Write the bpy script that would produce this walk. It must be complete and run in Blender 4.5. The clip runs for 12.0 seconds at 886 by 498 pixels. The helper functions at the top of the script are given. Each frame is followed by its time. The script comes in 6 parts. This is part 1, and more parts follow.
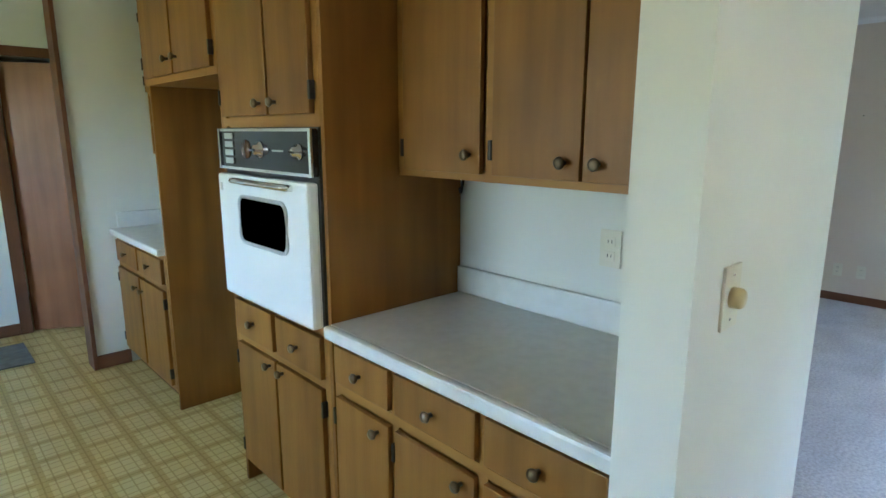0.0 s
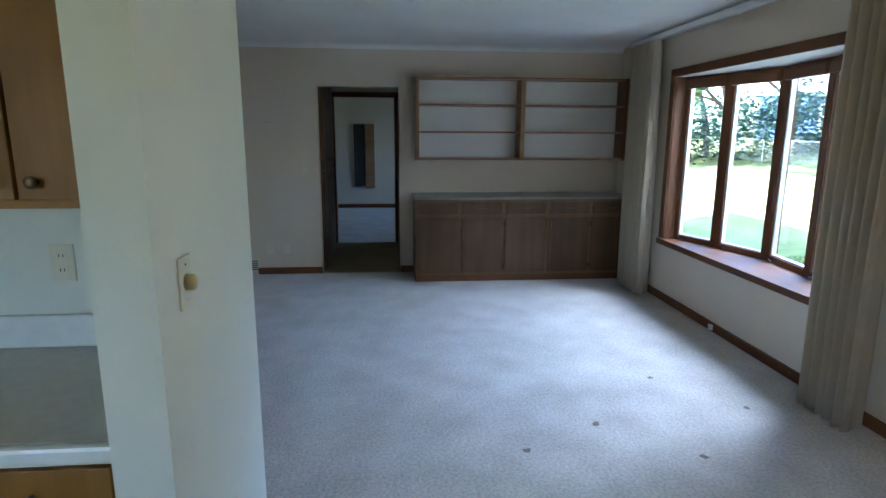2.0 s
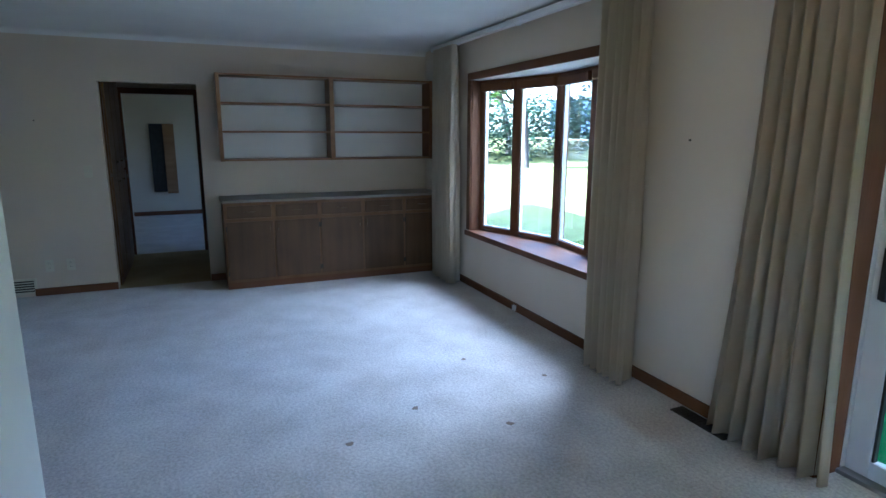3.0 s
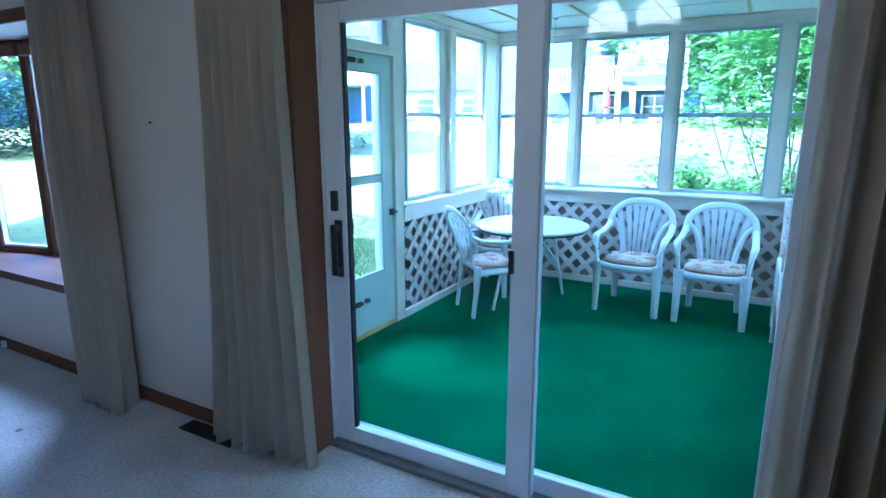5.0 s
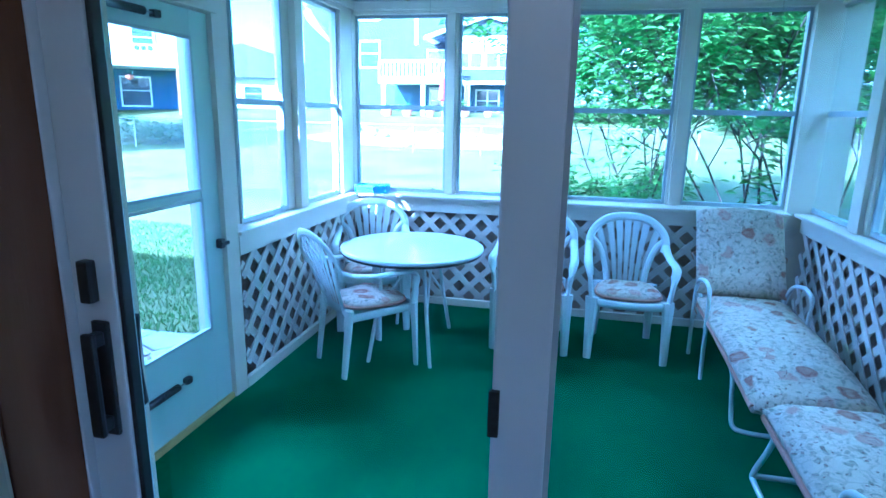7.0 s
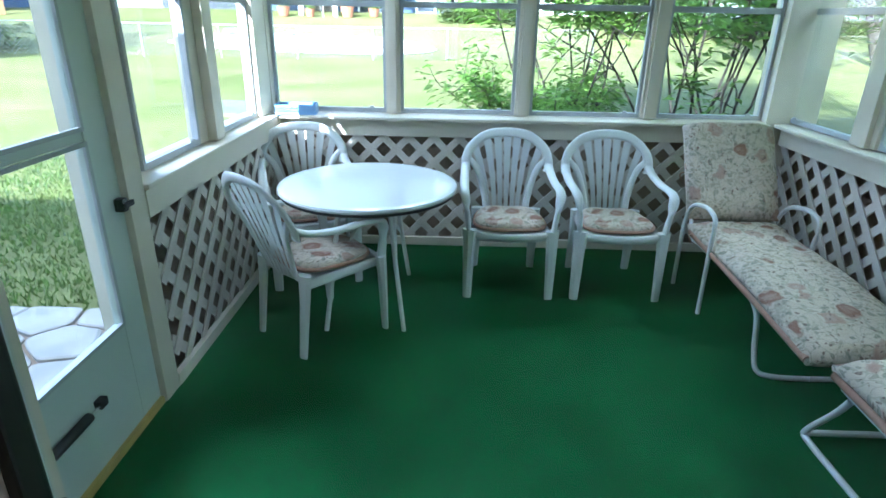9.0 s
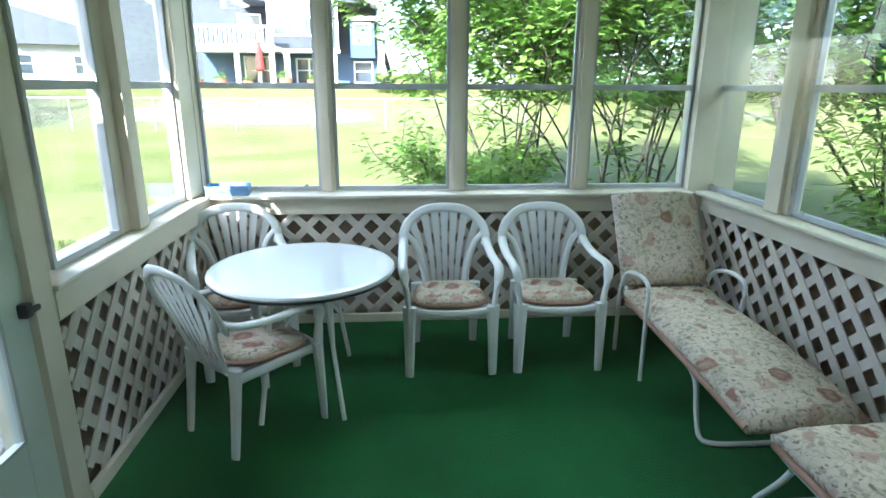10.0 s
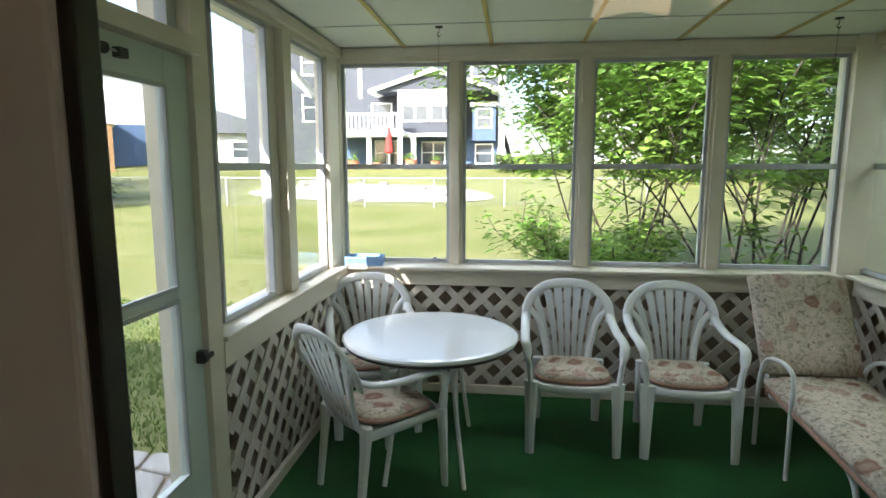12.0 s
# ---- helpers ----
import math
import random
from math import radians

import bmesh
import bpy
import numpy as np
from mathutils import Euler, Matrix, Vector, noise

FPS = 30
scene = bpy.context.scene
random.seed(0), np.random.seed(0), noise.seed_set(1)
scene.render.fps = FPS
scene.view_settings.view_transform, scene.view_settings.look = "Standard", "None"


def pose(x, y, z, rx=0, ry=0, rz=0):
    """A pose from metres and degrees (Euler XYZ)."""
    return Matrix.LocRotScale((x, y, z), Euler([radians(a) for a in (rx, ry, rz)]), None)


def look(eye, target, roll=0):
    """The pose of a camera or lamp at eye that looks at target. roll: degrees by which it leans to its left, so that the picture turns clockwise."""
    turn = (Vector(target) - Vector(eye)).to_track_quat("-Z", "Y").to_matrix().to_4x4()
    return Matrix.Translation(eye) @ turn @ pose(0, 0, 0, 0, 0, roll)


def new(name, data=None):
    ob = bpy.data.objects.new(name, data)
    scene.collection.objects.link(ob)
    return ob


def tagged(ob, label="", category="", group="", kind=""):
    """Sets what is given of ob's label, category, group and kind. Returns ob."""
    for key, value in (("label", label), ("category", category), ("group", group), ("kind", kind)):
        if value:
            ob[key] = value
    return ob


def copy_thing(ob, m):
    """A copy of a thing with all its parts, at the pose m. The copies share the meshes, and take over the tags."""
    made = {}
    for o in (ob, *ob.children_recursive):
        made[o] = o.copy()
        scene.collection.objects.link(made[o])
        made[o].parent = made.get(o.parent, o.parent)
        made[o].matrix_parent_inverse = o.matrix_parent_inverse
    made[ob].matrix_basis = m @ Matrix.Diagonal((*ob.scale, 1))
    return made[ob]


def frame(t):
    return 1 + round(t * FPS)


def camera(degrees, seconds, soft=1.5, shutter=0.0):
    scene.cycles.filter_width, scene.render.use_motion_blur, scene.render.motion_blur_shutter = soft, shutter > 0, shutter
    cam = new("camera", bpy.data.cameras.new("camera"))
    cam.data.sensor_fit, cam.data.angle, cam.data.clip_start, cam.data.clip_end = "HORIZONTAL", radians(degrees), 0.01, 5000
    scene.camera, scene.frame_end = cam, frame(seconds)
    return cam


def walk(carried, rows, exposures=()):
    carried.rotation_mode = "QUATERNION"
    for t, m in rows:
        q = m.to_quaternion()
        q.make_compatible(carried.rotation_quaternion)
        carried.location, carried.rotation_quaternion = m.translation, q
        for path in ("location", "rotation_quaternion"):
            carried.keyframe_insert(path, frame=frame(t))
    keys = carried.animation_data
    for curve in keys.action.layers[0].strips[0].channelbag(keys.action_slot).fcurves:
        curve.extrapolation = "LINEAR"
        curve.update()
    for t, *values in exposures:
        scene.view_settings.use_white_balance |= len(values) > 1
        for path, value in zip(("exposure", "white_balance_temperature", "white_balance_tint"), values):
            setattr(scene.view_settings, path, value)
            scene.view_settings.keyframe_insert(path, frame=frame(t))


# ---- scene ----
cam = camera(75.4, 12.0)
PATH = [
    (0, (0.132, 0.141, 1.515), (1.476, 1.567, 1.115), 0.1),
    (0.5, (0.061, 0.041, 1.524), (1.728, 1.067, 1.114), 0.2),
    (0.7, (0.034, 0.017, 1.534), (1.799, 0.866, 1.128), 0.5),
    (1, (0.001, 0.023, 1.544), (1.871, 0.597, 1.131), 0.3),
    (1.5, (-0.065, 0.056, 1.552), (1.886, 0.222, 1.147), 0.3),
    (2, (-0.113, 0.045, 1.56), (1.838, -0.135, 1.162), 0.3),
    (2.5, (-0.153, 0.029, 1.557), (1.749, -0.45, 1.165), 0.2),
    (2.7, (-0.166, 0.017, 1.554), (1.703, -0.576, 1.163), 0.2),
    (4.3, (-0.347, -0.405, 1.529), (0.967, -1.85, 1.101), -0.1),
    (4.5, (-0.377, -0.511, 1.522), (0.839, -2.04, 1.093), -0.1),
    (5, (-0.359, -0.748, 1.522), (0.593, -2.452, 1.09), 0.0),
    (5.5, (-0.214, -1.004, 1.544), (0.519, -2.816, 1.12), 0.3),
    (6, (-0.079, -1.288, 1.526), (0.53, -3.146, 1.105), 0.5),
    (6.5, (0.116, -1.57, 1.526), (0.631, -3.451, 1.085), 0.3),
    (6.7, (0.218, -1.647, 1.528), (0.692, -3.538, 1.082), 0.7),
    (8.3, (0.677, -2.288, 1.52), (0.905, -4.164, 0.864), 0.8),
    (8.5, (0.798, -2.331, 1.524), (0.951, -4.192, 0.808), 1.1),
    (9, (0.901, -2.401, 1.506), (0.935, -4.255, 0.758), 1.1),
    (9.5, (0.878, -2.465, 1.525), (0.818, -4.355, 0.874), 0.6),
    (10, (0.857, -2.474, 1.585), (0.706, -4.392, 1.039), 0.3),
    (10.5, (0.865, -2.491, 1.617), (0.655, -4.43, 1.175), 0.2),
    (11, (0.877, -2.486, 1.633), (0.64, -4.439, 1.276), 0.0),
    (11.5, (0.867, -2.459, 1.625), (0.739, -4.432, 1.319), -0.1),
    (12, (0.923, -2.356, 1.584), (1.166, -4.321, 1.299), 0.0),
]
EXPOSURES = [
    (0, 5.45, 4900, 9), (0.8, 5.2, 4850, 8), (1.5, 4.7, 4800, 8), (2.7, 4.45, 4600, 9), (4.3, 4.05, 4000, 9), (5.9, 4.2, 3550, 12), (6.7, 3.85, 3400, 12),
    (8.3, 2.95, 4550, 9), (9.5, 3.1, 5350, 9), (10.5, 2.9, 5950, 14), (12, 2.5, 6500, 17),
]
walk(cam, [(t, look(eye, target, roll)) for t, eye, target, roll in PATH], EXPOSURES)

# ---- world and sun ----
SUN_TO = Vector((0.32, 0.79, 0.52)).normalized()
world = bpy.data.worlds.new("sky")
scene.world = world
world.use_nodes = True
wn = world.node_tree.nodes
sky = wn.new("ShaderNodeTexSky")
sky.sky_type, sky.sun_disc = "NISHITA", False
sky.sun_elevation = math.asin(SUN_TO.z)
sky.sun_rotation = math.atan2(SUN_TO.x, SUN_TO.y)
sky.air_density, sky.dust_density = 1.0, 2.0
wn["Background"].inputs["Strength"].default_value = 0.15
world.node_tree.links.new(sky.outputs[0], wn["Background"].inputs["Color"])
sun = new("sun", bpy.data.lights.new("sun", "SUN"))
sun.data.energy, sun.data.angle, sun.data.color = 3.9, radians(0.6), (1.0, 0.95, 0.86)
sun.matrix_world = look(SUN_TO * 60, (0, 0, 0))


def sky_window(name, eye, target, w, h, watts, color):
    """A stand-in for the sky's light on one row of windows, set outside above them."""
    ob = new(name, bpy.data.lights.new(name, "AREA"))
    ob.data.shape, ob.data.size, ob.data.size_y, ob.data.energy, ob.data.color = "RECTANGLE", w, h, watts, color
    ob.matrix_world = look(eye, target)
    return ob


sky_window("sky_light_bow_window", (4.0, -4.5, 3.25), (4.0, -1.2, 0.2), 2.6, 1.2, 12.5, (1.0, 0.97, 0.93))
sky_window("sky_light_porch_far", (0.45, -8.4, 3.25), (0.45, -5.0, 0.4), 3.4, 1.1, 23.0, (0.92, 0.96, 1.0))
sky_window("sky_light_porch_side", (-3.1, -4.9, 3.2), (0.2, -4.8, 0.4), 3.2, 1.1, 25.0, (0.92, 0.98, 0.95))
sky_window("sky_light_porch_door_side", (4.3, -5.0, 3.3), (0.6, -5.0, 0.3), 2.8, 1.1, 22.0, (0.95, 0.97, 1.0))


# ---- materials ----
def mat(name, color, rough=0.6, color2=None, scale=6.0, bump=0.0, bump_scale=200.0, metal=0.0, stretch=(1, 1, 1), vary=0.0,
        spec=0.5, detail=4.0, ramp=(0.35, 0.65), sheen=0.0, grain=None):
    """A principled surface with two scales of variation: broad (color to color2) and fine relief."""
    m = bpy.data.materials.new(name)
    m.use_nodes = True
    nt = m.node_tree
    b = nt.nodes["Principled BSDF"]
    b.inputs["Roughness"].default_value, b.inputs["Metallic"].default_value = rough, metal
    b.inputs["Specular IOR Level"].default_value = spec
    if sheen:
        b.inputs["Sheen Weight"].default_value = sheen
    co = nt.nodes.new("ShaderNodeTexCoord")
    mp = nt.nodes.new("ShaderNodeMapping")
    mp.inputs["Scale"].default_value = stretch
    nt.links.new(co.outputs["Object"], mp.inputs[0])
    src = None
    c2 = color2 or tuple(c * 0.9 for c in color)
    n = nt.nodes.new("ShaderNodeTexNoise")
    n.inputs["Scale"].default_value, n.inputs["Detail"].default_value = scale, detail
    nt.links.new(mp.outputs[0], n.inputs["Vector"])
    r = nt.nodes.new("ShaderNodeValToRGB")
    r.color_ramp.elements[0].position, r.color_ramp.elements[1].position = ramp
    r.color_ramp.elements[0].color, r.color_ramp.elements[1].color = (*c2, 1), (*color, 1)
    nt.links.new(n.outputs["Fac"], r.inputs[0])
    src = r.outputs[0]
    if vary:
        oi = nt.nodes.new("ShaderNodeObjectInfo")
        hs = nt.nodes.new("ShaderNodeHueSaturation")
        mr = nt.nodes.new("ShaderNodeMapRange")
        mr.inputs["To Min"].default_value, mr.inputs["To Max"].default_value = 1 - vary, 1 + vary
        nt.links.new(oi.outputs["Random"], mr.inputs["Value"])
        nt.links.new(mr.outputs[0], hs.inputs["Value"])
        nt.links.new(src, hs.inputs["Color"])
        src = hs.outputs[0]
    if grain:
        gn = nt.nodes.new("ShaderNodeTexNoise")
        gn.inputs["Scale"].default_value, gn.inputs["Detail"].default_value, gn.inputs["Roughness"].default_value = grain[0], 5.0, 0.7
        nt.links.new(co.outputs["Object"], gn.inputs["Vector"])
        gr = nt.nodes.new("ShaderNodeValToRGB")
        gr.color_ramp.elements[0].position, gr.color_ramp.elements[1].position = 0.36, 0.62
        k = 1 - grain[1]
        gr.color_ramp.elements[0].color, gr.color_ramp.elements[1].color = (k, k, k, 1), (1, 1, 1, 1)
        nt.links.new(gn.outputs["Fac"], gr.inputs[0])
        gm = nt.nodes.new("ShaderNodeMix")
        gm.data_type, gm.blend_type = "RGBA", "MULTIPLY"
        gm.inputs["Factor"].default_value = 1.0
        nt.links.new(src, gm.inputs["A"])
        nt.links.new(gr.outputs[0], gm.inputs["B"])
        src = gm.outputs["Result"]
    nt.links.new(src, b.inputs["Base Color"])
    if bump:
        n2 = nt.nodes.new("ShaderNodeTexNoise")
        n2.inputs["Scale"].default_value, n2.inputs["Detail"].default_value = bump_scale, 3.0
        nt.links.new(mp.outputs[0], n2.inputs["Vector"])
        bp = nt.nodes.new("ShaderNodeBump")
        bp.inputs["Strength"].default_value, bp.inputs["Distance"].default_value = bump, 0.004
        nt.links.new(n2.outputs["Fac"], bp.inputs["Height"])
        nt.links.new(bp.outputs[0], b.inputs["Normal"])
    return m


def wood(name, color, color2, rough=0.45, along="z", fine=40.0, vary=0.06):
    """Long-grained wood: broad bands and fine streaks along one axis, a satin coat."""
    st = {"x": (0.08, 1, 1), "y": (1, 0.08, 1), "z": (1, 1, 0.08)}[along]
    m = mat(name, color, rough, color2, 14.0, 0.15, fine * 4, stretch=st, vary=vary, ramp=(0.3, 0.75), detail=6.0, spec=0.28)
    nt = m.node_tree
    b = nt.nodes["Principled BSDF"]
    co = [x for x in nt.nodes if x.type == "MAPPING"][0]
    n = nt.nodes.new("ShaderNodeTexNoise")
    n.inputs["Scale"].default_value, n.inputs["Detail"].default_value = 3.0, 2.0
    nt.links.new([x for x in nt.nodes if x.type == "TEX_COORD"][0].outputs["Object"], n.inputs["Vector"])
    mx = nt.nodes.new("ShaderNodeMix")
    mx.data_type, mx.blend_type = "RGBA", "MULTIPLY"
    mx.inputs["Factor"].default_value = 0.55
    old = b.inputs["Base Color"].links[0].from_socket
    rr = nt.nodes.new("ShaderNodeValToRGB")
    rr.color_ramp.elements[0].position, rr.color_ramp.elements[1].position = 0.3, 0.7
    rr.color_ramp.elements[0].color, rr.color_ramp.elements[1].color = (0.6, 0.55, 0.5, 1), (1, 1, 1, 1)
    nt.links.new(n.outputs["Fac"], rr.inputs[0])
    nt.links.new(old, mx.inputs["A"])
    nt.links.new(rr.outputs[0], mx.inputs["B"])
    nt.links.new(mx.outputs["Result"], b.inputs["Base Color"])
    return m


def glass_mat(name, tint=(1, 1, 1), gloss=1.0, rough=0.0):
    """A thin window pane: clear, with a mirror reflection that grows towards grazing angles."""
    m = bpy.data.materials.new(name)
    m.use_nodes = True
    nt = m.node_tree
    nt.nodes.clear()
    out = nt.nodes.new("ShaderNodeOutputMaterial")
    tr = nt.nodes.new("ShaderNodeBsdfTransparent")
    tr.inputs[0].default_value = (*tint, 1)
    gl = nt.nodes.new("ShaderNodeBsdfGlossy")
    gl.inputs["Roughness"].default_value = rough
    fr = nt.nodes.new("ShaderNodeLayerWeight")
    fr.inputs["Blend"].default_value = 0.5
    pw = nt.nodes.new("ShaderNodeMath")
    pw.operation = "POWER"
    pw.inputs[1].default_value = 4.0
    nt.links.new(fr.outputs["Facing"], pw.inputs[0])
    ml = nt.nodes.new("ShaderNodeMath")
    ml.operation, ml.use_clamp = "MULTIPLY_ADD", True
    ml.inputs[1].default_value, ml.inputs[2].default_value = 0.7, 0.03 * gloss
    mx = nt.nodes.new("ShaderNodeMixShader")
    nt.links.new(pw.outputs[0], ml.inputs[0])
    nt.links.new(ml.outputs[0], mx.inputs[0])
    nt.links.new(tr.outputs[0], mx.inputs[1])
    nt.links.new(gl.outputs[0], mx.inputs[2])
    nt.links.new(mx.outputs[0], out.inputs[0])
    return m


def emit_mat(name, color, strength):
    m = bpy.data.materials.new(name)
    m.use_nodes = True
    b = m.node_tree.nodes["Principled BSDF"]
    b.inputs["Base Color"].default_value = (*color, 1)
    b.inputs["Emission Color"].default_value = (*color, 1)
    b.inputs["Emission Strength"].default_value = strength
    return m


def vinyl_mat():
    """Cushioned vinyl sheet: cream squares in groups between tan cross bands."""
    m = mat("vinyl_floor", (0.64, 0.51, 0.21), 0.35, (0.57, 0.45, 0.17), 3.0, 0.2, 60.0)
    nt = m.node_tree
    b = nt.nodes["Principled BSDF"]
    old = b.inputs["Base Color"].links[0].from_socket
    co = [x for x in nt.nodes if x.type == "TEX_COORD"][0]
    for size, width, dark in ((0.2, 0.05, (0.78, 0.70, 0.50, 1)), (0.05, 0.007, (0.72, 0.66, 0.48, 1))):
        bk = nt.nodes.new("ShaderNodeTexBrick")
        bk.offset, bk.squash = 0.0, 1.0
        bk.inputs["Color1"].default_value = bk.inputs["Color2"].default_value = (1, 1, 1, 1)
        bk.inputs["Mortar"].default_value = dark
        bk.inputs["Scale"].default_value = 1.0
        bk.inputs["Brick Width"].default_value = bk.inputs["Row Height"].default_value = size
        bk.inputs["Mortar Size"].default_value = width / 2
        bk.inputs["Mortar Smooth"].default_value = 0.15
        nt.links.new(co.outputs["Object"], bk.inputs["Vector"])
        mx = nt.nodes.new("ShaderNodeMix")
        mx.data_type, mx.blend_type = "RGBA", "MULTIPLY"
        mx.inputs["Factor"].default_value = 1.0
        nt.links.new(old, mx.inputs["A"])
        nt.links.new(bk.outputs["Color"], mx.inputs["B"])
        old = mx.outputs["Result"]
    nt.links.new(old, b.inputs["Base Color"])
    return m


def floral_mat():
    """Printed cotton: cream ground with rust and rose blossoms, grey-green leaves and thin stems."""
    m = mat("floral_cotton", (0.66, 0.565, 0.455), 0.9, (0.58, 0.49, 0.385), 9.0, 0.3, 500.0, spec=0.2)
    nt = m.node_tree
    b = nt.nodes["Principled BSDF"]
    base = b.inputs["Base Color"].links[0].from_socket
    co = [x for x in nt.nodes if x.type == "TEX_COORD"][0]
    warp = nt.nodes.new("ShaderNodeTexNoise")
    warp.inputs["Scale"].default_value = 14.0
    nt.links.new(co.outputs["Object"], warp.inputs["Vector"])
    add = nt.nodes.new("ShaderNodeMix")
    add.data_type, add.blend_type = "RGBA", "LINEAR_LIGHT"
    add.inputs["Factor"].default_value = 0.045
    nt.links.new(co.outputs["Object"], add.inputs["A"])
    nt.links.new(warp.outputs["Color"], add.inputs["B"])
    layers = ((40.0, 0.40, (0.33, 0.31, 0.25, 1), 0.0, 0.62), (27.0, 0.38, (0.27, 0.26, 0.20, 1), 3.0, 0.64), (22.0, 0.34, (0.38, 0.33, 0.25, 1), 5.0, 0.68),
              (8.5, 0.42, (0.44, 0.29, 0.23, 1), 11.0, 0.62), (8.0, 0.42, (0.27, 0.135, 0.095, 1), 7.0, 0.66), (46.0, 0.34, (0.17, 0.11, 0.09, 1), 13.0, 0.74))
    # thin curling stems: cell borders of a coarse pattern
    ve = nt.nodes.new("ShaderNodeTexVoronoi")
    ve.feature = "DISTANCE_TO_EDGE"
    ve.inputs["Scale"].default_value = 17.0
    nt.links.new(add.outputs["Result"], ve.inputs["Vector"])
    er = nt.nodes.new("ShaderNodeValToRGB")
    er.color_ramp.elements[0].position, er.color_ramp.elements[0].color = 0.03, (0.42, 0.42, 0.42, 1)
    er.color_ramp.elements[1].position, er.color_ramp.elements[1].color = 0.06, (0, 0, 0, 1)
    nt.links.new(ve.outputs["Distance"], er.inputs[0])
    em = nt.nodes.new("ShaderNodeMix")
    em.data_type = "RGBA"
    em.inputs["B"].default_value = (0.27, 0.27, 0.20, 1)
    nt.links.new(er.outputs[0], em.inputs["Factor"])
    nt.links.new(base, em.inputs["A"])
    base = em.outputs["Result"]
    for scale, size, col, shift, keep in layers:
        mp = nt.nodes.new("ShaderNodeMapping")
        mp.inputs["Location"].default_value = (shift, shift * 0.7, shift * 1.3)
        mp.inputs["Scale"].default_value = (scale,) * 3
        nt.links.new(add.outputs["Result"], mp.inputs[0])
        v = nt.nodes.new("ShaderNodeTexVoronoi")
        v.inputs["Scale"].default_value = 1.0
        nt.links.new(mp.outputs[0], v.inputs["Vector"])
        cr = nt.nodes.new("ShaderNodeValToRGB")
        e = cr.color_ramp.elements
        e[0].position, e[0].color = size * 0.75, (1, 1, 1, 1)
        e[1].position, e[1].color = size, (0, 0, 0, 1)
        mid = e.new(size * 0.3)
        mid.color = (0.55, 0.55, 0.55, 1)
        nt.links.new(v.outputs["Distance"], cr.inputs[0])
        sep = nt.nodes.new("ShaderNodeSeparateColor")
        nt.links.new(v.outputs["Color"], sep.inputs[0])
        gt = nt.nodes.new("ShaderNodeMath")
        gt.operation = "GREATER_THAN"
        gt.inputs[1].default_value = keep
        nt.links.new(sep.outputs[0], gt.inputs[0])
        mul = nt.nodes.new("ShaderNodeMath")
        mul.operation = "MULTIPLY"
        nt.links.new(cr.outputs[0], mul.inputs[0])
        nt.links.new(gt.outputs[0], mul.inputs[1])
        mx = nt.nodes.new("ShaderNodeMix")
        mx.data_type = "RGBA"
        mx.inputs["B"].default_value = col
        nt.links.new(mul.outputs[0], mx.inputs["Factor"])
        nt.links.new(base, mx.inputs["A"])
        base = mx.outputs["Result"]
    nt.links.new(base, b.inputs["Base Color"])
    return m


M_WALL = mat("wall_paint", (0.66, 0.57, 0.455), 0.75, (0.62, 0.53, 0.415), 1.2, 0.12, 160.0, spec=0.3)
M_WALLW = mat("pale_wall_paint", (0.69, 0.68, 0.60), 0.6, (0.65, 0.64, 0.555), 1.5, 0.15, 140.0, spec=0.35)
M_CEIL = mat("ceiling_paint", (0.78, 0.77, 0.74), 0.85, (0.74, 0.73, 0.70), 2.0, 0.15, 200.0, spec=0.2)
M_CARPET = mat("carpet_pile", (0.63, 0.585, 0.53), 0.95, (0.51, 0.465, 0.41), 3.4, 1.0, 120.0, spec=0.05, sheen=0.25, detail=10.0, grain=(60.0, 0.34))
M_VINYL = vinyl_mat()
M_CAB = wood("honey_maple", (0.30, 0.140, 0.020), (0.195, 0.085, 0.012), 0.46)
M_CABEDGE = wood("maple_edge", (0.38, 0.19, 0.034), (0.28, 0.132, 0.022), 0.46, "y")
# cabinet maple with the shade of the toe-kick recess put into its colour
M_CABDK = wood("maple_darkened_for_shade", (0.12, 0.06, 0.02), (0.09, 0.045, 0.015), 0.6)
M_LOWBOARD = wood("walnut_stain", (0.19, 0.105, 0.043), (0.135, 0.07, 0.028), 0.5)
M_TRIM = wood("stained_trim", (0.17, 0.075, 0.032), (0.12, 0.05, 0.02), 0.55)
M_TRIMX = wood("stained_trim_long", (0.17, 0.075, 0.032), (0.12, 0.05, 0.02), 0.5, "x")
M_TRIMY = wood("stained_trim_cross", (0.17, 0.075, 0.032), (0.12, 0.05, 0.02), 0.55, "y")
M_SHELF = wood("shelf_maple", (0.34, 0.20, 0.10), (0.27, 0.15, 0.07), 0.45, "y")
M_LAM = mat("laminate_top", (0.60, 0.57, 0.50), 0.3, (0.55, 0.52, 0.45), 30.0, 0.03, 300.0)
M_LAMEDGE = mat("laminate_edge", (0.68, 0.67, 0.62), 0.25, (0.64, 0.63, 0.58), 20.0)
M_ENAMEL = mat("white_enamel", (0.80, 0.80, 0.77), 0.15, (0.78, 0.78, 0.75), 4.0)
M_BLACKGL = mat("black_glass", (0.012, 0.012, 0.012), 0.06, (0.015, 0.015, 0.015), 5.0)
M_BLACK = mat("black_plastic", (0.02, 0.02, 0.02), 0.4, (0.03, 0.03, 0.03), 20.0)
M_CHROME = mat("chrome", (0.75, 0.75, 0.76), 0.12, (0.7, 0.7, 0.71), 12.0, metal=1.0)
M_BRASS = mat("aged_brass", (0.20, 0.15, 0.09), 0.35, (0.12, 0.09, 0.055), 40.0, metal=0.9)
M_IRON = mat("black_iron", (0.03, 0.028, 0.025), 0.5, (0.05, 0.045, 0.04), 60.0, metal=0.6)
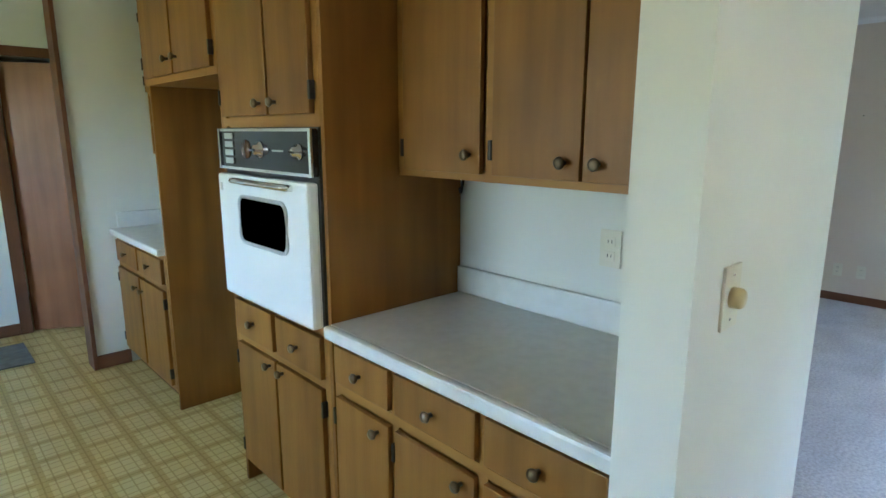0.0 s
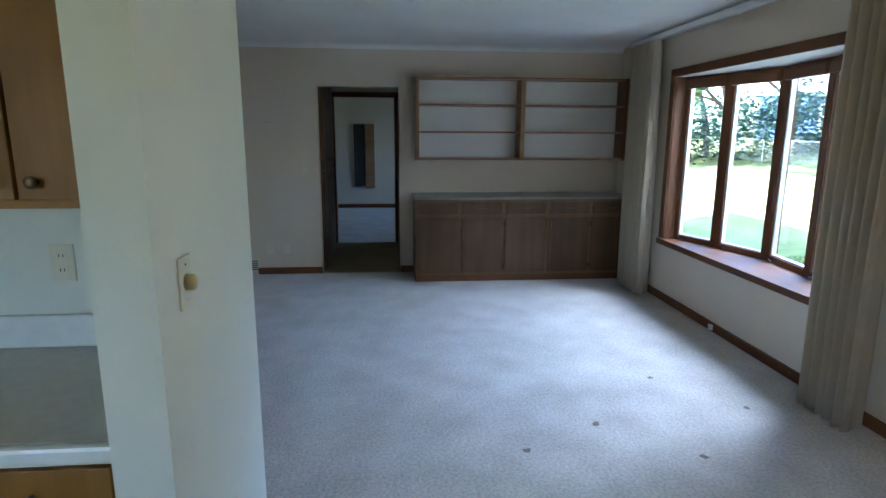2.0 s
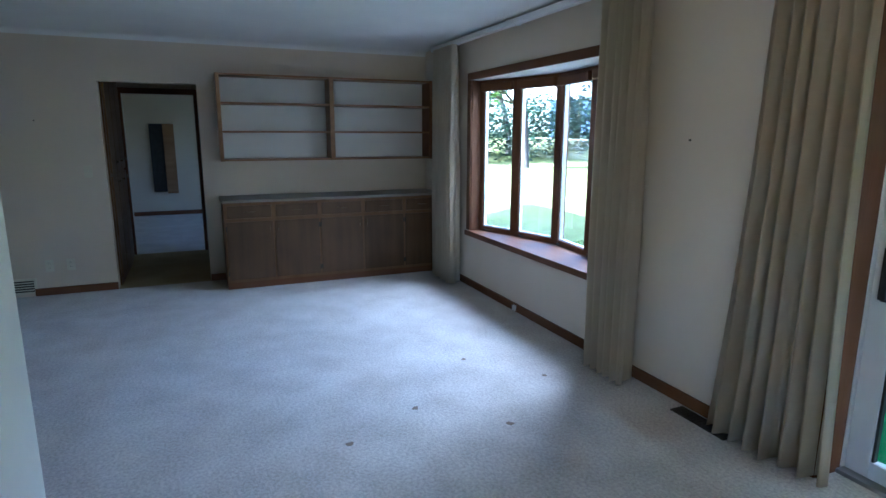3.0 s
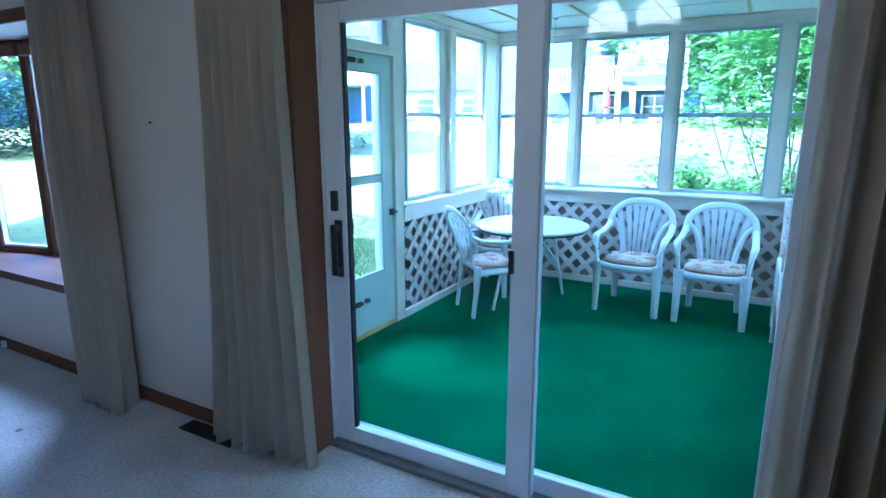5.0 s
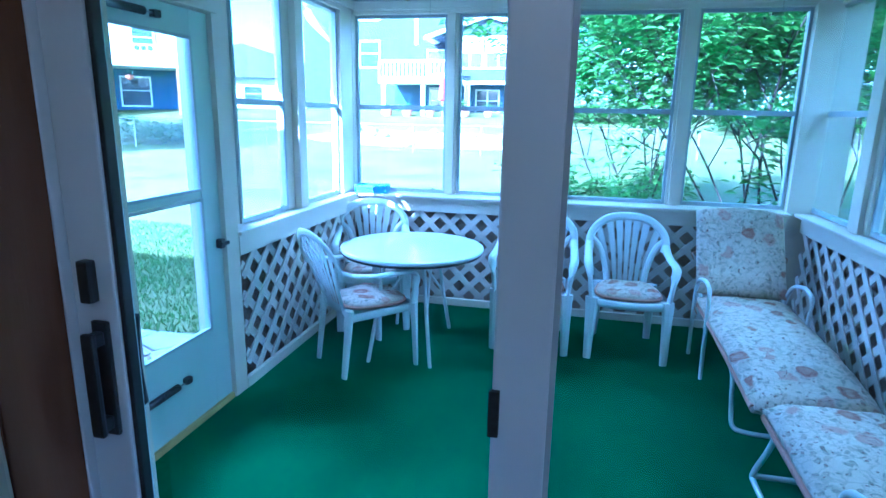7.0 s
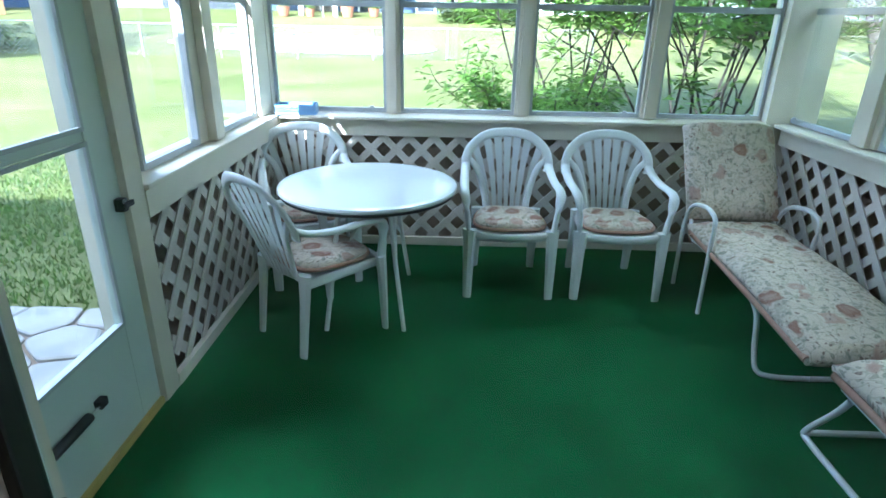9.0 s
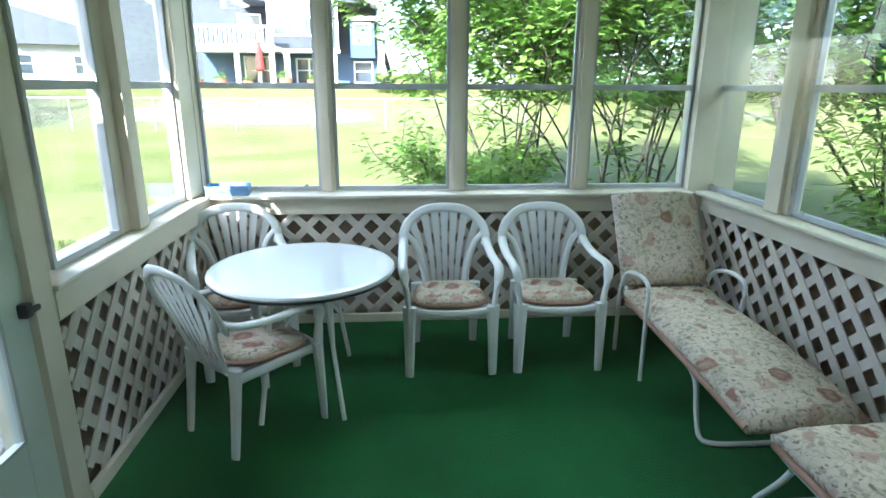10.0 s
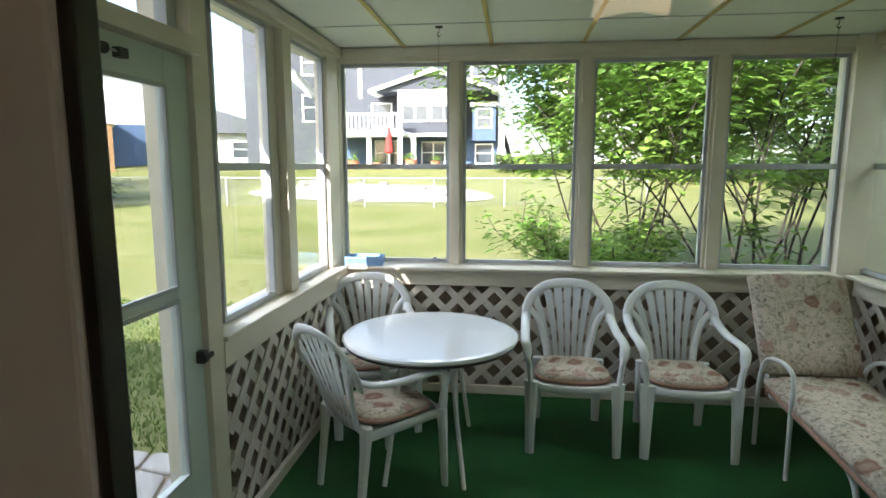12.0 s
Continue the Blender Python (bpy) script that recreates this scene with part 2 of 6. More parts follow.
M_IVORY = mat("ivory_plastic", (0.66, 0.62, 0.48), 0.35, (0.62, 0.58, 0.44), 8.0)
M_CURTAIN = mat("cream_drapery", (0.80, 0.71, 0.57), 0.9, (0.73, 0.64, 0.50), 5.0, 0.3, 700.0, stretch=(1, 1, 0.2), spec=0.1, sheen=0.3)
nt_ = M_CURTAIN.node_tree
tr_ = nt_.nodes.new("ShaderNodeBsdfTranslucent")
tr_.inputs["Color"].default_value = (0.62, 0.53, 0.39, 1)
mx_ = nt_.nodes.new("ShaderNodeMixShader")
mx_.inputs[0].default_value = 0.35
nt_.links.new(nt_.nodes["Principled BSDF"].outputs[0], mx_.inputs[1])
nt_.links.new(tr_.outputs[0], mx_.inputs[2])
nt_.links.new(mx_.outputs[0], nt_.nodes["Material Output"].inputs[0])
M_VINYLW = mat("white_door_frame", (0.74, 0.75, 0.76), 0.35, (0.70, 0.71, 0.72), 3.0)
M_PORCH = mat("cream_porch_paint", (0.74, 0.675, 0.55), 0.55, (0.66, 0.595, 0.47), 4.0, 0.15, 90.0)
M_SASH = mat("aluminium_sash", (0.47, 0.49, 0.50), 0.4, (0.40, 0.42, 0.43), 8.0)
M_LATT = mat("lattice_paint", (0.69, 0.63, 0.56), 0.65, (0.60, 0.54, 0.47), 6.0, 0.2, 80.0, vary=0.04)
M_BACK = mat("weathered_ply", (0.31, 0.24, 0.18), 0.9, (0.23, 0.175, 0.13), 5.0, 0.3, 60.0)
M_PTILE = mat("porch_ceiling_panel", (0.85, 0.87, 0.77), 0.8, (0.81, 0.83, 0.73), 3.0, 0.2, 120.0)
M_GOLD = mat("yellowed_batten", (0.55, 0.42, 0.12), 0.5, (0.48, 0.36, 0.10), 9.0)
M_TURF = mat("green_turf", (0.030, 0.156, 0.050), 0.95, (0.019, 0.100, 0.031), 2.2, 1.0, 220.0, spec=0.05, detail=10.0, grain=(55.0, 0.42))
M_PLAST = mat("white_resin", (0.78, 0.79, 0.78), 0.32, (0.73, 0.74, 0.73), 5.0, 0.04, 200.0)
M_TUBE = mat("white_tube_enamel", (0.74, 0.74, 0.72), 0.3, (0.66, 0.66, 0.63), 20.0)
M_TABLE = mat("white_table_top", (0.76, 0.77, 0.76), 0.14, (0.73, 0.74, 0.74), 10.0)
M_FLORAL = floral_mat()
M_PIPE = mat("salmon_piping", (0.45, 0.27, 0.19), 0.9, (0.40, 0.23, 0.16), 30.0)
M_TRAY = mat("blue_plastic", (0.22, 0.38, 0.62), 0.4, (0.19, 0.34, 0.57), 10.0)
M_GLASS = glass_mat("clear_glass", (0.96, 0.98, 0.98))
M_GLASSD = glass_mat("door_glass", (0.94, 0.97, 0.98), 1.1)
M_GLASST = glass_mat("tinted_door_glass", (0.84, 0.88, 0.89), 1.1)
M_SHADE = emit_mat("frosted_lamp_glass", (1.0, 0.74, 0.46), 0.95)
M_LEAFGRASS = mat("lawn", (0.150, 0.166, 0.048), 0.95, (0.215, 0.208, 0.082), 0.5, 1.0, 40.0, spec=0.1, detail=8.0, grain=(9.0, 0.35))


# ---- mesh helpers ----
def link(name, bm, material, parent=None, label="", smooth=False):
    me = bpy.data.meshes.new(name)
    bm.to_mesh(me)
    bm.free()
    if smooth:
        for p in me.polygons:
            p.use_smooth = True
    me.materials.append(material)
    ob = new(name, me)
    if parent is not None:
        ob.parent = parent
    if label:
        ob["label"] = label
    return ob


def part(name, bm, material, parent, label="", smooth=False):
    return link(name, bm, material, parent, label, smooth)


def thing(name, label, category, group="", at=None):
    ob = new(name)
    ob.empty_display_size = 0.1
    if at is not None:
        ob.matrix_world = at
    return tagged(ob, label, category, group)


def box(bm, x0, x1, y0, y1, z0, z1, bevel=0.0, m=None):
    """Adds a box between the given limits, with rounded edges if asked."""
    q = bmesh.new() if bevel else bm
    vs = [q.verts.new(v) for v in ((x0, y0, z0), (x1, y0, z0), (x1, y1, z0), (x0, y1, z0), (x0, y0, z1), (x1, y0, z1), (x1, y1, z1), (x0, y1, z1))]
    fs = [q.faces.new([vs[i] for i in f]) for f in ((3, 2, 1, 0), (4, 5, 6, 7), (0, 1, 5, 4), (1, 2, 6, 5), (2, 3, 7, 6), (3, 0, 4, 7))]
    if bevel:
        bmesh.ops.bevel(q, geom=q.edges[:], offset=bevel, segments=2, affect="EDGES", profile=0.6)
        if m is not None:
            bmesh.ops.transform(q, matrix=m, verts=q.verts)
        merge(bm, q)
    elif m is not None:
        for v in vs:
            v.co = m @ v.co
    return bm


def merge(bm, q):
    off = {v: bm.verts.new(v.co) for v in q.verts}
    for f in q.faces:
        bm.faces.new([off[v] for v in f.verts])
    q.free()


def boxm(x0, x1, y0, y1, z0, z1, bevel=0.0, m=None):
    return box(bmesh.new(), x0, x1, y0, y1, z0, z1, bevel, m)


def slab(name, material, x0, x1, y0, y1, z0, z1, label, category="wall"):
    return tagged(link(name, boxm(x0, x1, y0, y1, z0, z1), material), label, category, kind="structure")


def tube(bm, pts, r, sides=8, closed=False, r2=None, flat=1.0, up=Vector((0, 0, 1))):
    """A swept round or flattened rod through the points."""
    pts = [Vector(p) for p in pts]
    n = len(pts)
    rings = []
    for i, p in enumerate(pts):
        a = pts[(i - 1) % n] if (closed or i) else p
        c = pts[(i + 1) % n] if (closed or i < n - 1) else p
        d = (c - a).normalized()
        s = d.cross(up)
        if s.length < 1e-3:
            s = d.cross(Vector((0, 1, 0)))
        s.normalize()
        u = s.cross(d).normalized()
        rr = r if r2 is None else r + (r2 - r) * i / max(1, n - 1)
        rings.append([bm.verts.new(p + s * rr * math.cos(k * math.tau / sides) + u * rr * flat * math.sin(k * math.tau / sides)) for k in range(sides)])
    last = n if closed else n - 1
    for i in range(last):
        A, B = rings[i], rings[(i + 1) % n]
        for k in range(sides):
            bm.faces.new((A[k], A[(k + 1) % sides], B[(k + 1) % sides], B[k]))
    if not closed:
        bm.faces.new(rings[0])
        bm.faces.new(list(reversed(rings[-1])))
    return bm


def smooth_path(pts, n=6):
    """Catmull-Rom curve through the points."""
    P = [Vector(p) for p in pts]
    P = [P[0] * 2 - P[1]] + P + [P[-1] * 2 - P[-2]]
    out = []
    for i in range(1, len(P) - 2):
        for k in range(n):
            t = k / n
            a, b, c, d = P[i - 1], P[i], P[i + 1], P[i + 2]
            out.append(0.5 * (2 * b + (c - a) * t + (2 * a - 5 * b + 4 * c - d) * t * t + (3 * b - a - 3 * c + d) * t ** 3))
    out.append(P[-2])
    return out


def lathe(bm, prof, seg=20, m=None):
    """Turns a profile of (radius, z) round the z axis."""
    m = m or Matrix()
    rings = [[bm.verts.new(m @ Vector((r * math.cos(k * math.tau / seg), r * math.sin(k * math.tau / seg), z))) for k in range(seg)] for r, z in prof]
    for A, B in zip(rings, rings[1:]):
        for k in range(seg):
            bm.faces.new((A[k], A[(k + 1) % seg], B[(k + 1) % seg], B[k]))
    bm.faces.new(list(reversed(rings[0])))
    bm.faces.new(rings[-1])
    return bm


def knob_bm(m):
    return lathe(bmesh.new(), ((0.006, 0), (0.006, 0.012), (0.013, 0.017), (0.016, 0.023), (0.013, 0.029), (0.005, 0.031)), 14, m)


TOWARD_MX = Matrix.Rotation(radians(-90), 4, "Y")   # local z to -x

# ---- house structure ----
CZ = 2.47          # ceiling height
WX = 6.265         # far wall of the living room
WY, WO = -2.53, -2.90   # inner and outer face of the garden wall
PF = -0.062        # porch floor


def wall_with_holes(name, material, axis, pos0, pos1, a0, a1, z0, z1, holes, label):
    """A thick wall along x or y with rectangular openings (a0, a1, z0, z1) cut through it."""
    bm = bmesh.new()
    cuts = sorted({a0, a1, *[h[0] for h in holes], *[h[1] for h in holes]})
    for u0, u1 in zip(cuts, cuts[1:]):
        mid = (u0 + u1) / 2
        spans = sorted((h[2], h[3]) for h in holes if h[0] < mid < h[1])
        z = z0
        for s0, s1 in spans + [(z1, z1)]:
            if s0 > z + 1e-4:
                if axis == "x":
                    box(bm, u0, u1, pos0, pos1, z, s0)
                else:
                    box(bm, pos0, pos1, u0, u1, z, s0)
            z = s1
    bmesh.ops.remove_doubles(bm, verts=bm.verts, dist=1e-5)
    return tagged(link(name, bm, material), label, "wall", kind="structure")


carpet_bm = boxm(-3.0, WX, -2.53, 0.56, -0.14, 0.0)
box(carpet_bm, -0.585, 1.445, -2.73, -2.53, -0.14, 0.0)
box(carpet_bm, 1.77, WX, 0.56, 3.4, -0.14, 0.0)
tagged(link("floor_carpet", carpet_bm, M_CARPET), "beige cut-pile carpet with furniture dents", "carpet", kind="structure")
slab("floor_kitchen", M_VINYL, -3.0, 1.77, 0.56, 6.6, -0.14, -0.002, "yellow patterned sheet vinyl kitchen floor", "floor")
slab("floor_hall", mat("hall_carpet", (0.36, 0.29, 0.16), 0.9, (0.30, 0.24, 0.12), 3.0, 0.8, 260.0), WX, 8.1, -1.2, 1.6, -0.14, -0.001, "tan hallway carpet", "carpet")
slab("floor_back_room", M_CARPET, 8.1, 12.0, -2.5, 2.6, -0.14, 0.0, "beige back room carpet", "carpet")
slab("ceiling", M_CEIL, -3.0, 12.1, -2.53, 6.6, CZ, CZ + 0.15, "white painted textured ceiling", "ceiling")

wall_with_holes("wall_garden", M_WALL, "x", -2.66, WY, -3.2, 6.4, -0.14, CZ, [(2.92, 5.03, 0.56, 2.09), (-0.535, 1.352, -0.14, 2.07)], "cream painted wall with bow window and sliding door openings")
wall_with_holes("wall_garden_outer", M_WALLW, "x", WO, -2.66, -3.2, 6.4, -0.14, CZ, [(2.45, 5.50, 0.552, 2.11), (-0.535, 1.352, -0.14, 2.07)], "off-white outer face of the garden wall")
wall_with_holes("wall_living_end", M_WALL, "y", WX, WX + 0.13, WY, 3.4, -0.14, CZ, [(-0.055, 0.813, -0.14, 2.035)], "cream painted wall with a cased hall opening")
slab("wall_living_side", M_WALL, 1.77, WX + 0.13, 3.4, 3.55, -0.14, CZ, "cream painted side wall")
wall_with_holes("wall_dining_end", M_WALL, "y", -3.2, -3.0, WO, 6.6, -0.14, CZ, [(1.6, 3.8, 1.0, 2.1)], "cream painted end wall with an assumed kitchen window opening")
slab("wall_kitchen_partition", M_WALLW, 1.67, 1.77, 0.62, 6.6, -0.14, CZ, "off-white partition behind the kitchen cabinets")
slab("wall_stub", M_WALLW, 1.004, 1.768, 0.50, 0.62, -0.14, CZ, "off-white wall end with worn paint edges")
slab("wall_kitchen_return", M_WALLW, 0.90, 1.67, 4.22, 4.34, -0.14, CZ, "off-white kitchen return wall")
wall_with_holes("wall_kitchen_back", M_WALLW, "x", 5.36, 5.48, -3.0, 1.67, -0.14, CZ, [(0.72, 1.5, -0.14, 2.04)], "off-white back hall wall with a doorway")
slab("wall_kitchen_end", M_WALLW, -3.0, 1.77, 6.6, 6.75, -0.14, CZ, "off-white end wall")
# assumed kitchen window, never in view, added to brighten the kitchen
kw = thing("window_13", "assumed white framed kitchen window, out of view, added to admit light", "window")
kw["kind"] = "structure"
for a in ((1.6, 1.66, 1.0, 2.1), (3.74, 3.8, 1.0, 2.1), (1.66, 3.74, 1.0, 1.06), (1.66, 3.74, 2.04, 2.1), (2.67, 2.73, 1.06, 2.04)):
    part("window_frame", boxm(-3.14, -3.06, *a, 0.004), M_VINYLW, kw)
g = part("pane", boxm(-3.102, -3.098, 1.66, 3.74, 1.06, 2.04), M_GLASS, kw)
g.visible_shadow = False
# added warm fill lamp in the assumed opening
kl = new("unseen_kitchen_fill_light", bpy.data.lights.new("unseen_kitchen_fill_light", "AREA"))
kl.data.shape, kl.data.size, kl.data.size_y, kl.data.energy, kl.data.color = "RECTANGLE", 2.0, 0.95, 0.55, (1.0, 0.80, 0.40)
kl.matrix_world = look((-3.03, 2.7, 1.55), (0.0, 2.7, 1.2))
# added fill lamp at the back room's assumed, unseen window opening
bl = new("unseen_back_room_fill_light", bpy.data.lights.new("unseen_back_room_fill_light", "AREA"))
bl.data.shape, bl.data.size, bl.data.size_y, bl.data.energy, bl.data.color = "RECTANGLE", 0.7, 1.0, 0.2, (0.88, 0.93, 1.0)
bl.matrix_world = look((9.95, -2.48, 1.4), (9.4, 0.5, 0.9))
# hall and back room
slab("wall_hall_closed", M_WALL, WX + 0.13, 8.1, 1.45, 1.57, -0.14, CZ, "cream hall wall")
slab("wall_hall_side", M_WALL, WX + 0.13, 8.1, -0.23, -0.11, -0.14, CZ, "cream hall side wall")
wall_with_holes("wall_back_room_front", M_WALL, "y", 8.1, 8.22, -2.5, 2.6, -0.14, CZ, [(-0.02, 0.80, -0.14, 2.03)], "cream wall with a wood-cased doorway")
slab("wall_back_room_end", M_WALL, 12.0, 12.12, -2.5, 2.6, -0.14, CZ, "pale back room wall")
slab("wall_back_room_left", M_WALL, 8.22, 12.0, 2.6, 2.7, -0.14, CZ, "pale back room side wall")
# unseen wall; its opening is added to let light into the room
wall_with_holes("wall_back_room_right", M_WALL, "x", -2.65, -2.5, 8.22, 12.0, -0.14, CZ, [(9.6, 10.3, 0.9, 1.9)], "pale back room wall with an assumed window opening")

# roof of the house, with a deep eave that shades the porch
rb = bmesh.new()
RX0, RX1 = -5.0, 14.0
pr = ((-3.25, 2.62), (1.9, 4.4), (7.3, 2.62), (7.3, 2.75), (1.9, 4.55), (-3.25, 2.75))
v0 = [rb.verts.new((RX0, y, z)) for y, z in pr]
v1 = [rb.verts.new((RX1, y, z)) for y, z in pr]
for i in range(6):
    rb.faces.new((v0[i], v0[(i + 1) % 6], v1[(i + 1) % 6], v1[i]))
rb.faces.new(list(reversed(v0)))
rb.faces.new(v1)
bmesh.ops.recalc_face_normals(rb, faces=rb.faces)
tagged(link("roof", rb, mat("roof_shingle", (0.10, 0.09, 0.085), 0.9, (0.07, 0.065, 0.06), 8.0, 0.5, 60.0)), "dark shingled gable roof over the house", "roof", kind="structure")
slab("ceiling_deck", M_CEIL, -3.2, 12.12, -2.76, 6.75, CZ + 0.15, CZ + 0.2, "attic deck above the ceiling", "ceiling")

# plaster cove along the living room end wall
cb = bmesh.new()
ring0, ring1 = [], []
arc = [(0.0, 0.0), (0.0, -0.05)] + [(0.05 * (1 - math.cos(a)), -0.05 + 0.05 * math.sin(a)) for a in [i * math.pi / 12 for i in range(1, 6)]] + [(0.05, 0.0)]
for dx, dz in arc:
    ring0.append(cb.verts.new((WX - 0.003 - dx, -2.52, CZ - 0.002 + dz)))
    ring1.append(cb.verts.new((WX - 0.003 - dx, 3.39, CZ - 0.002 + dz)))
for i in range(len(arc)):
    j = (i + 1) % len(arc)
    cb.faces.new((ring0[i], ring0[j], ring1[j], ring1[i]))
bmesh.ops.recalc_face_normals(cb, faces=cb.faces)
tagged(link("trim_cove", cb, M_CEIL, smooth=False), "white plaster cove at the ceiling", "trim", kind="structure")


def board(name, material, x0, x1, y0, y1, z0, z1, label, category="trim", bevel=0.004):
    return tagged(link(name, boxm(x0, x1, y0, y1, z0, z1, bevel), material), label, category, kind="structure")


BB = "dark stained wood baseboard"
for nm, a in (("baseboard", (1.9, 6.26, WY, WY + 0.014, 0.0, 0.075)), ("baseboard", (-2.99, -0.75, WY, WY + 0.014, 0.0, 0.075))):
    board(nm, M_TRIMX, *a, BB, "baseboard")
for y0, y1 in ((0.815, 1.52), (1.76, 3.39), (-0.21, -0.058)):
    board("baseboard", M_TRIMY, WX - 0.014, WX, y0, y1, 0.0, 0.075, BB, "baseboard")
board("baseboard", M_TRIMX, 0.89, 1.10, 4.206, 4.22, 0.0, 0.09, BB, "baseboard")
board("baseboard", M_TRIMX, -2.9, 0.64, 5.346, 5.36, 0.0, 0.09, BB, "baseboard")
board("baseboard", M_TRIMY, 11.986, 12.0, -2.4, 2.5, 0.0, 0.08, BB, "baseboard")

# back hall doorways and doors
for x0, x1, z0, z1 in ((0.64, 0.72, 0.0, 2.11), (1.5, 1.58, 0.0, 2.11), (0.72, 1.5, 2.04, 2.11)):
    board("door_casing", M_TRIM, x0, x1, 5.345, 5.36, z0, z1, "dark stained door casing", "casing")
board("door_casing", M_TRIM, 0.875, 0.90, 4.2, 4.36, 0.0, CZ - 0.01, "dark stained casing on the wall end", "casing")
door = thing("door_1", "brown flush wooden door standing ajar in the back hall", "door")
door["kind"] = "structure"
part("leaf", boxm(0.0, 0.74, -0.02, 0.02, 0.0, 2.0, 0.003), wood("door_veneer", (0.30, 0.13, 0.05), (0.22, 0.09, 0.03), 0.35), door)
part("door_handle", lathe(bmesh.new(), ((0.02, 0), (0.01, 0.02), (0.025, 0.045), (0.02, 0.06), (0.004, 0.065)), 14, pose(0.68, -0.02, 0.95, 90)), M_BRASS, door, "round brass door knob", True)
door.matrix_world = pose(0.74, 5.42, 0.0, 0, 0, -28)
# far side of the back hall: bright window strip seen beside the door
for nm, y0 in (("door_casing", -0.1), ("door_casing", 0.80)):
    board(nm, M_TRIM, 8.08, 8.1, y0, y0 + 0.08, 0.0, 2.03, "dark stained door casing", "casing")
board("door_casing", M_TRIMY, 8.08, 8.1, -0.1, 0.88, 2.03, 2.10, "dark stained door casing head", "casing")
d2 = thing("door_2", "dark brown wooden door folded open in the hall", "door")
d2["kind"] = "structure"
part("leaf", boxm(-0.8, 0.0, -0.018, 0.018, 0.005, 2.0, 0.003), M_TRIM, d2)
part("latch_plate", boxm(-0.803, -0.797, -0.012, 0.012, 0.28, 0.38), M_CHROME, d2, "pale steel latch plate")
d2.matrix_world = pose(8.07, -0.075, 0.0, 0, 0, 1.5)
# tall built-in hall cupboard
hc = thing("hall_cupboard", "tall brown wooden hall cupboard with small knobs", "cupboard")
part("body", boxm(6.42, 7.62, 0.80, 1.42, 0.0, 2.2), M_LOWBOARD, hc)
for x0 in (6.44, 6.84, 7.23):
    for z0, z1 in ((0.08, 1.12), (1.15, 2.16)):
        dr = part("door", boxm(x0, x0 + 0.37, 0.78, 0.798, z0, z1, 0.003), M_LOWBOARD, hc)
        part("knob", knob_bm(pose(x0 + 0.33, 0.78, 1.05 if z0 < 1 else 1.25, 90)), M_BRASS, dr, "dark brass knob", True)
# narrow dark panel on the back room wall
mp_ = thing("wall_panel", "tall narrow dark panel with a pale edge on the back room wall", "wall panel")
part("panel", boxm(11.93, 11.998, 0.55, 0.78, 0.45, 1.72, 0.006), M_BLACK, mp_)
part("edge_strip", boxm(11.90, 11.998, 0.36, 0.55, 0.42, 1.72, 0.006), M_SHELF, mp_, "pale wooden edge")

for mx0, my0 in ((2.682, -1.063), (3.239, -1.628), (2.318, -1.477), (2.787, -1.997), (2.45, -0.62)):
    sp = bmesh.new()
    rr0 = random.Random(int(mx0 * 100))
    sp.faces.new([sp.verts.new((mx0 + rr0.uniform(0.010, 0.028) * math.cos(q * 0.7), my0 + rr0.uniform(0.010, 0.03) * math.sin(q * 0.7), 0.004)) for q in range(9)])
    tagged(link("carpet_dent", sp, mat("pressed_pile", (0.22, 0.17, 0.13), 0.95)), "small dark furniture dent in the carpet", "carpet mark", kind="structure")

# ---- wall plates ----
def wall_plate(name, label, m, toggles, w=0.07, h=0.115, material=M_IVORY):
    p = thing(name, label, "outlet" if "outlet" in name else "switch", at=m)
    part("plate", boxm(-w / 2, w / 2, 0.0, 0.006, -h / 2, h / 2, 0.002), material, p)
    for kind, z in toggles:
        if kind == "socket":
            s = part("socket", boxm(-0.017, 0.017, 0.006, 0.009, z - 0.014, z + 0.014, 0.0015), material, p)
            for dx in (-0.006, 0.006):
                part("slot", boxm(dx - 0.0012, dx + 0.0012, 0.009, 0.0096, z - 0.004, z + 0.006), M_BLACK, s)
        elif kind == "toggle":
            part("toggle", boxm(-0.004, 0.004, 0.006, 0.018, z - 0.002, z + 0.012, 0.001), material, p)
        else:
            part("dial", lathe(bmesh.new(), ((0.019, 0), (0.018, 0.016), (0.015, 0.02), (0.004, 0.021)), 20, pose(0, 0.006, z, -90)), mat("dial_brass", (0.55, 0.45, 0.22), 0.35), p, "yellowed round dimmer dial", True)
            part("screw", lathe(bmesh.new(), ((0.003, 0), (0.002, 0.001)), 8, pose(0, 0.006, z + 0.04, -90)), M_CHROME, p)
            part("screw", lathe(bmesh.new(), ((0.003, 0), (0.002, 0.001)), 8, pose(0, 0.006, z - 0.04, -90)), M_CHROME, p)
    return p


wall_plate("dimmer_switch", "ivory dimmer switch plate with round dial on the wall end", pose(1.154, 0.50, 1.235, 0, 0, 180), [("dial", 0.0)])
SOCK = [("socket", 0.022), ("socket", -0.022)]
wall_plate("outlet", "ivory double outlet above the kitchen counter", pose(1.67, 1.03, 1.17, 0, 0, 90), SOCK)
for y in (1.378, 1.20):
    wall_plate("outlet", "ivory outlet plate on the living room wall", pose(WX, y, 0.29, 0, 0, 90), SOCK)
wall_plate("light_switch", "ivory light switch plate beside the hall opening", pose(WX, 0.965, 1.185, 0, 0, 90), [("toggle", 0)])
wall_plate("light_switch", "ivory light switch plate in the back hall", pose(0.30, 5.36, 1.2, 0, 0, 180), [("toggle", 0)])
jack = thing("phone_jack_outlet", "small white jack box on the baseboard", "jack")
part("box", boxm(4.05, 4.09, WY + 0.014, WY + 0.035, 0.015, 0.06, 0.003), M_VINYLW, jack)
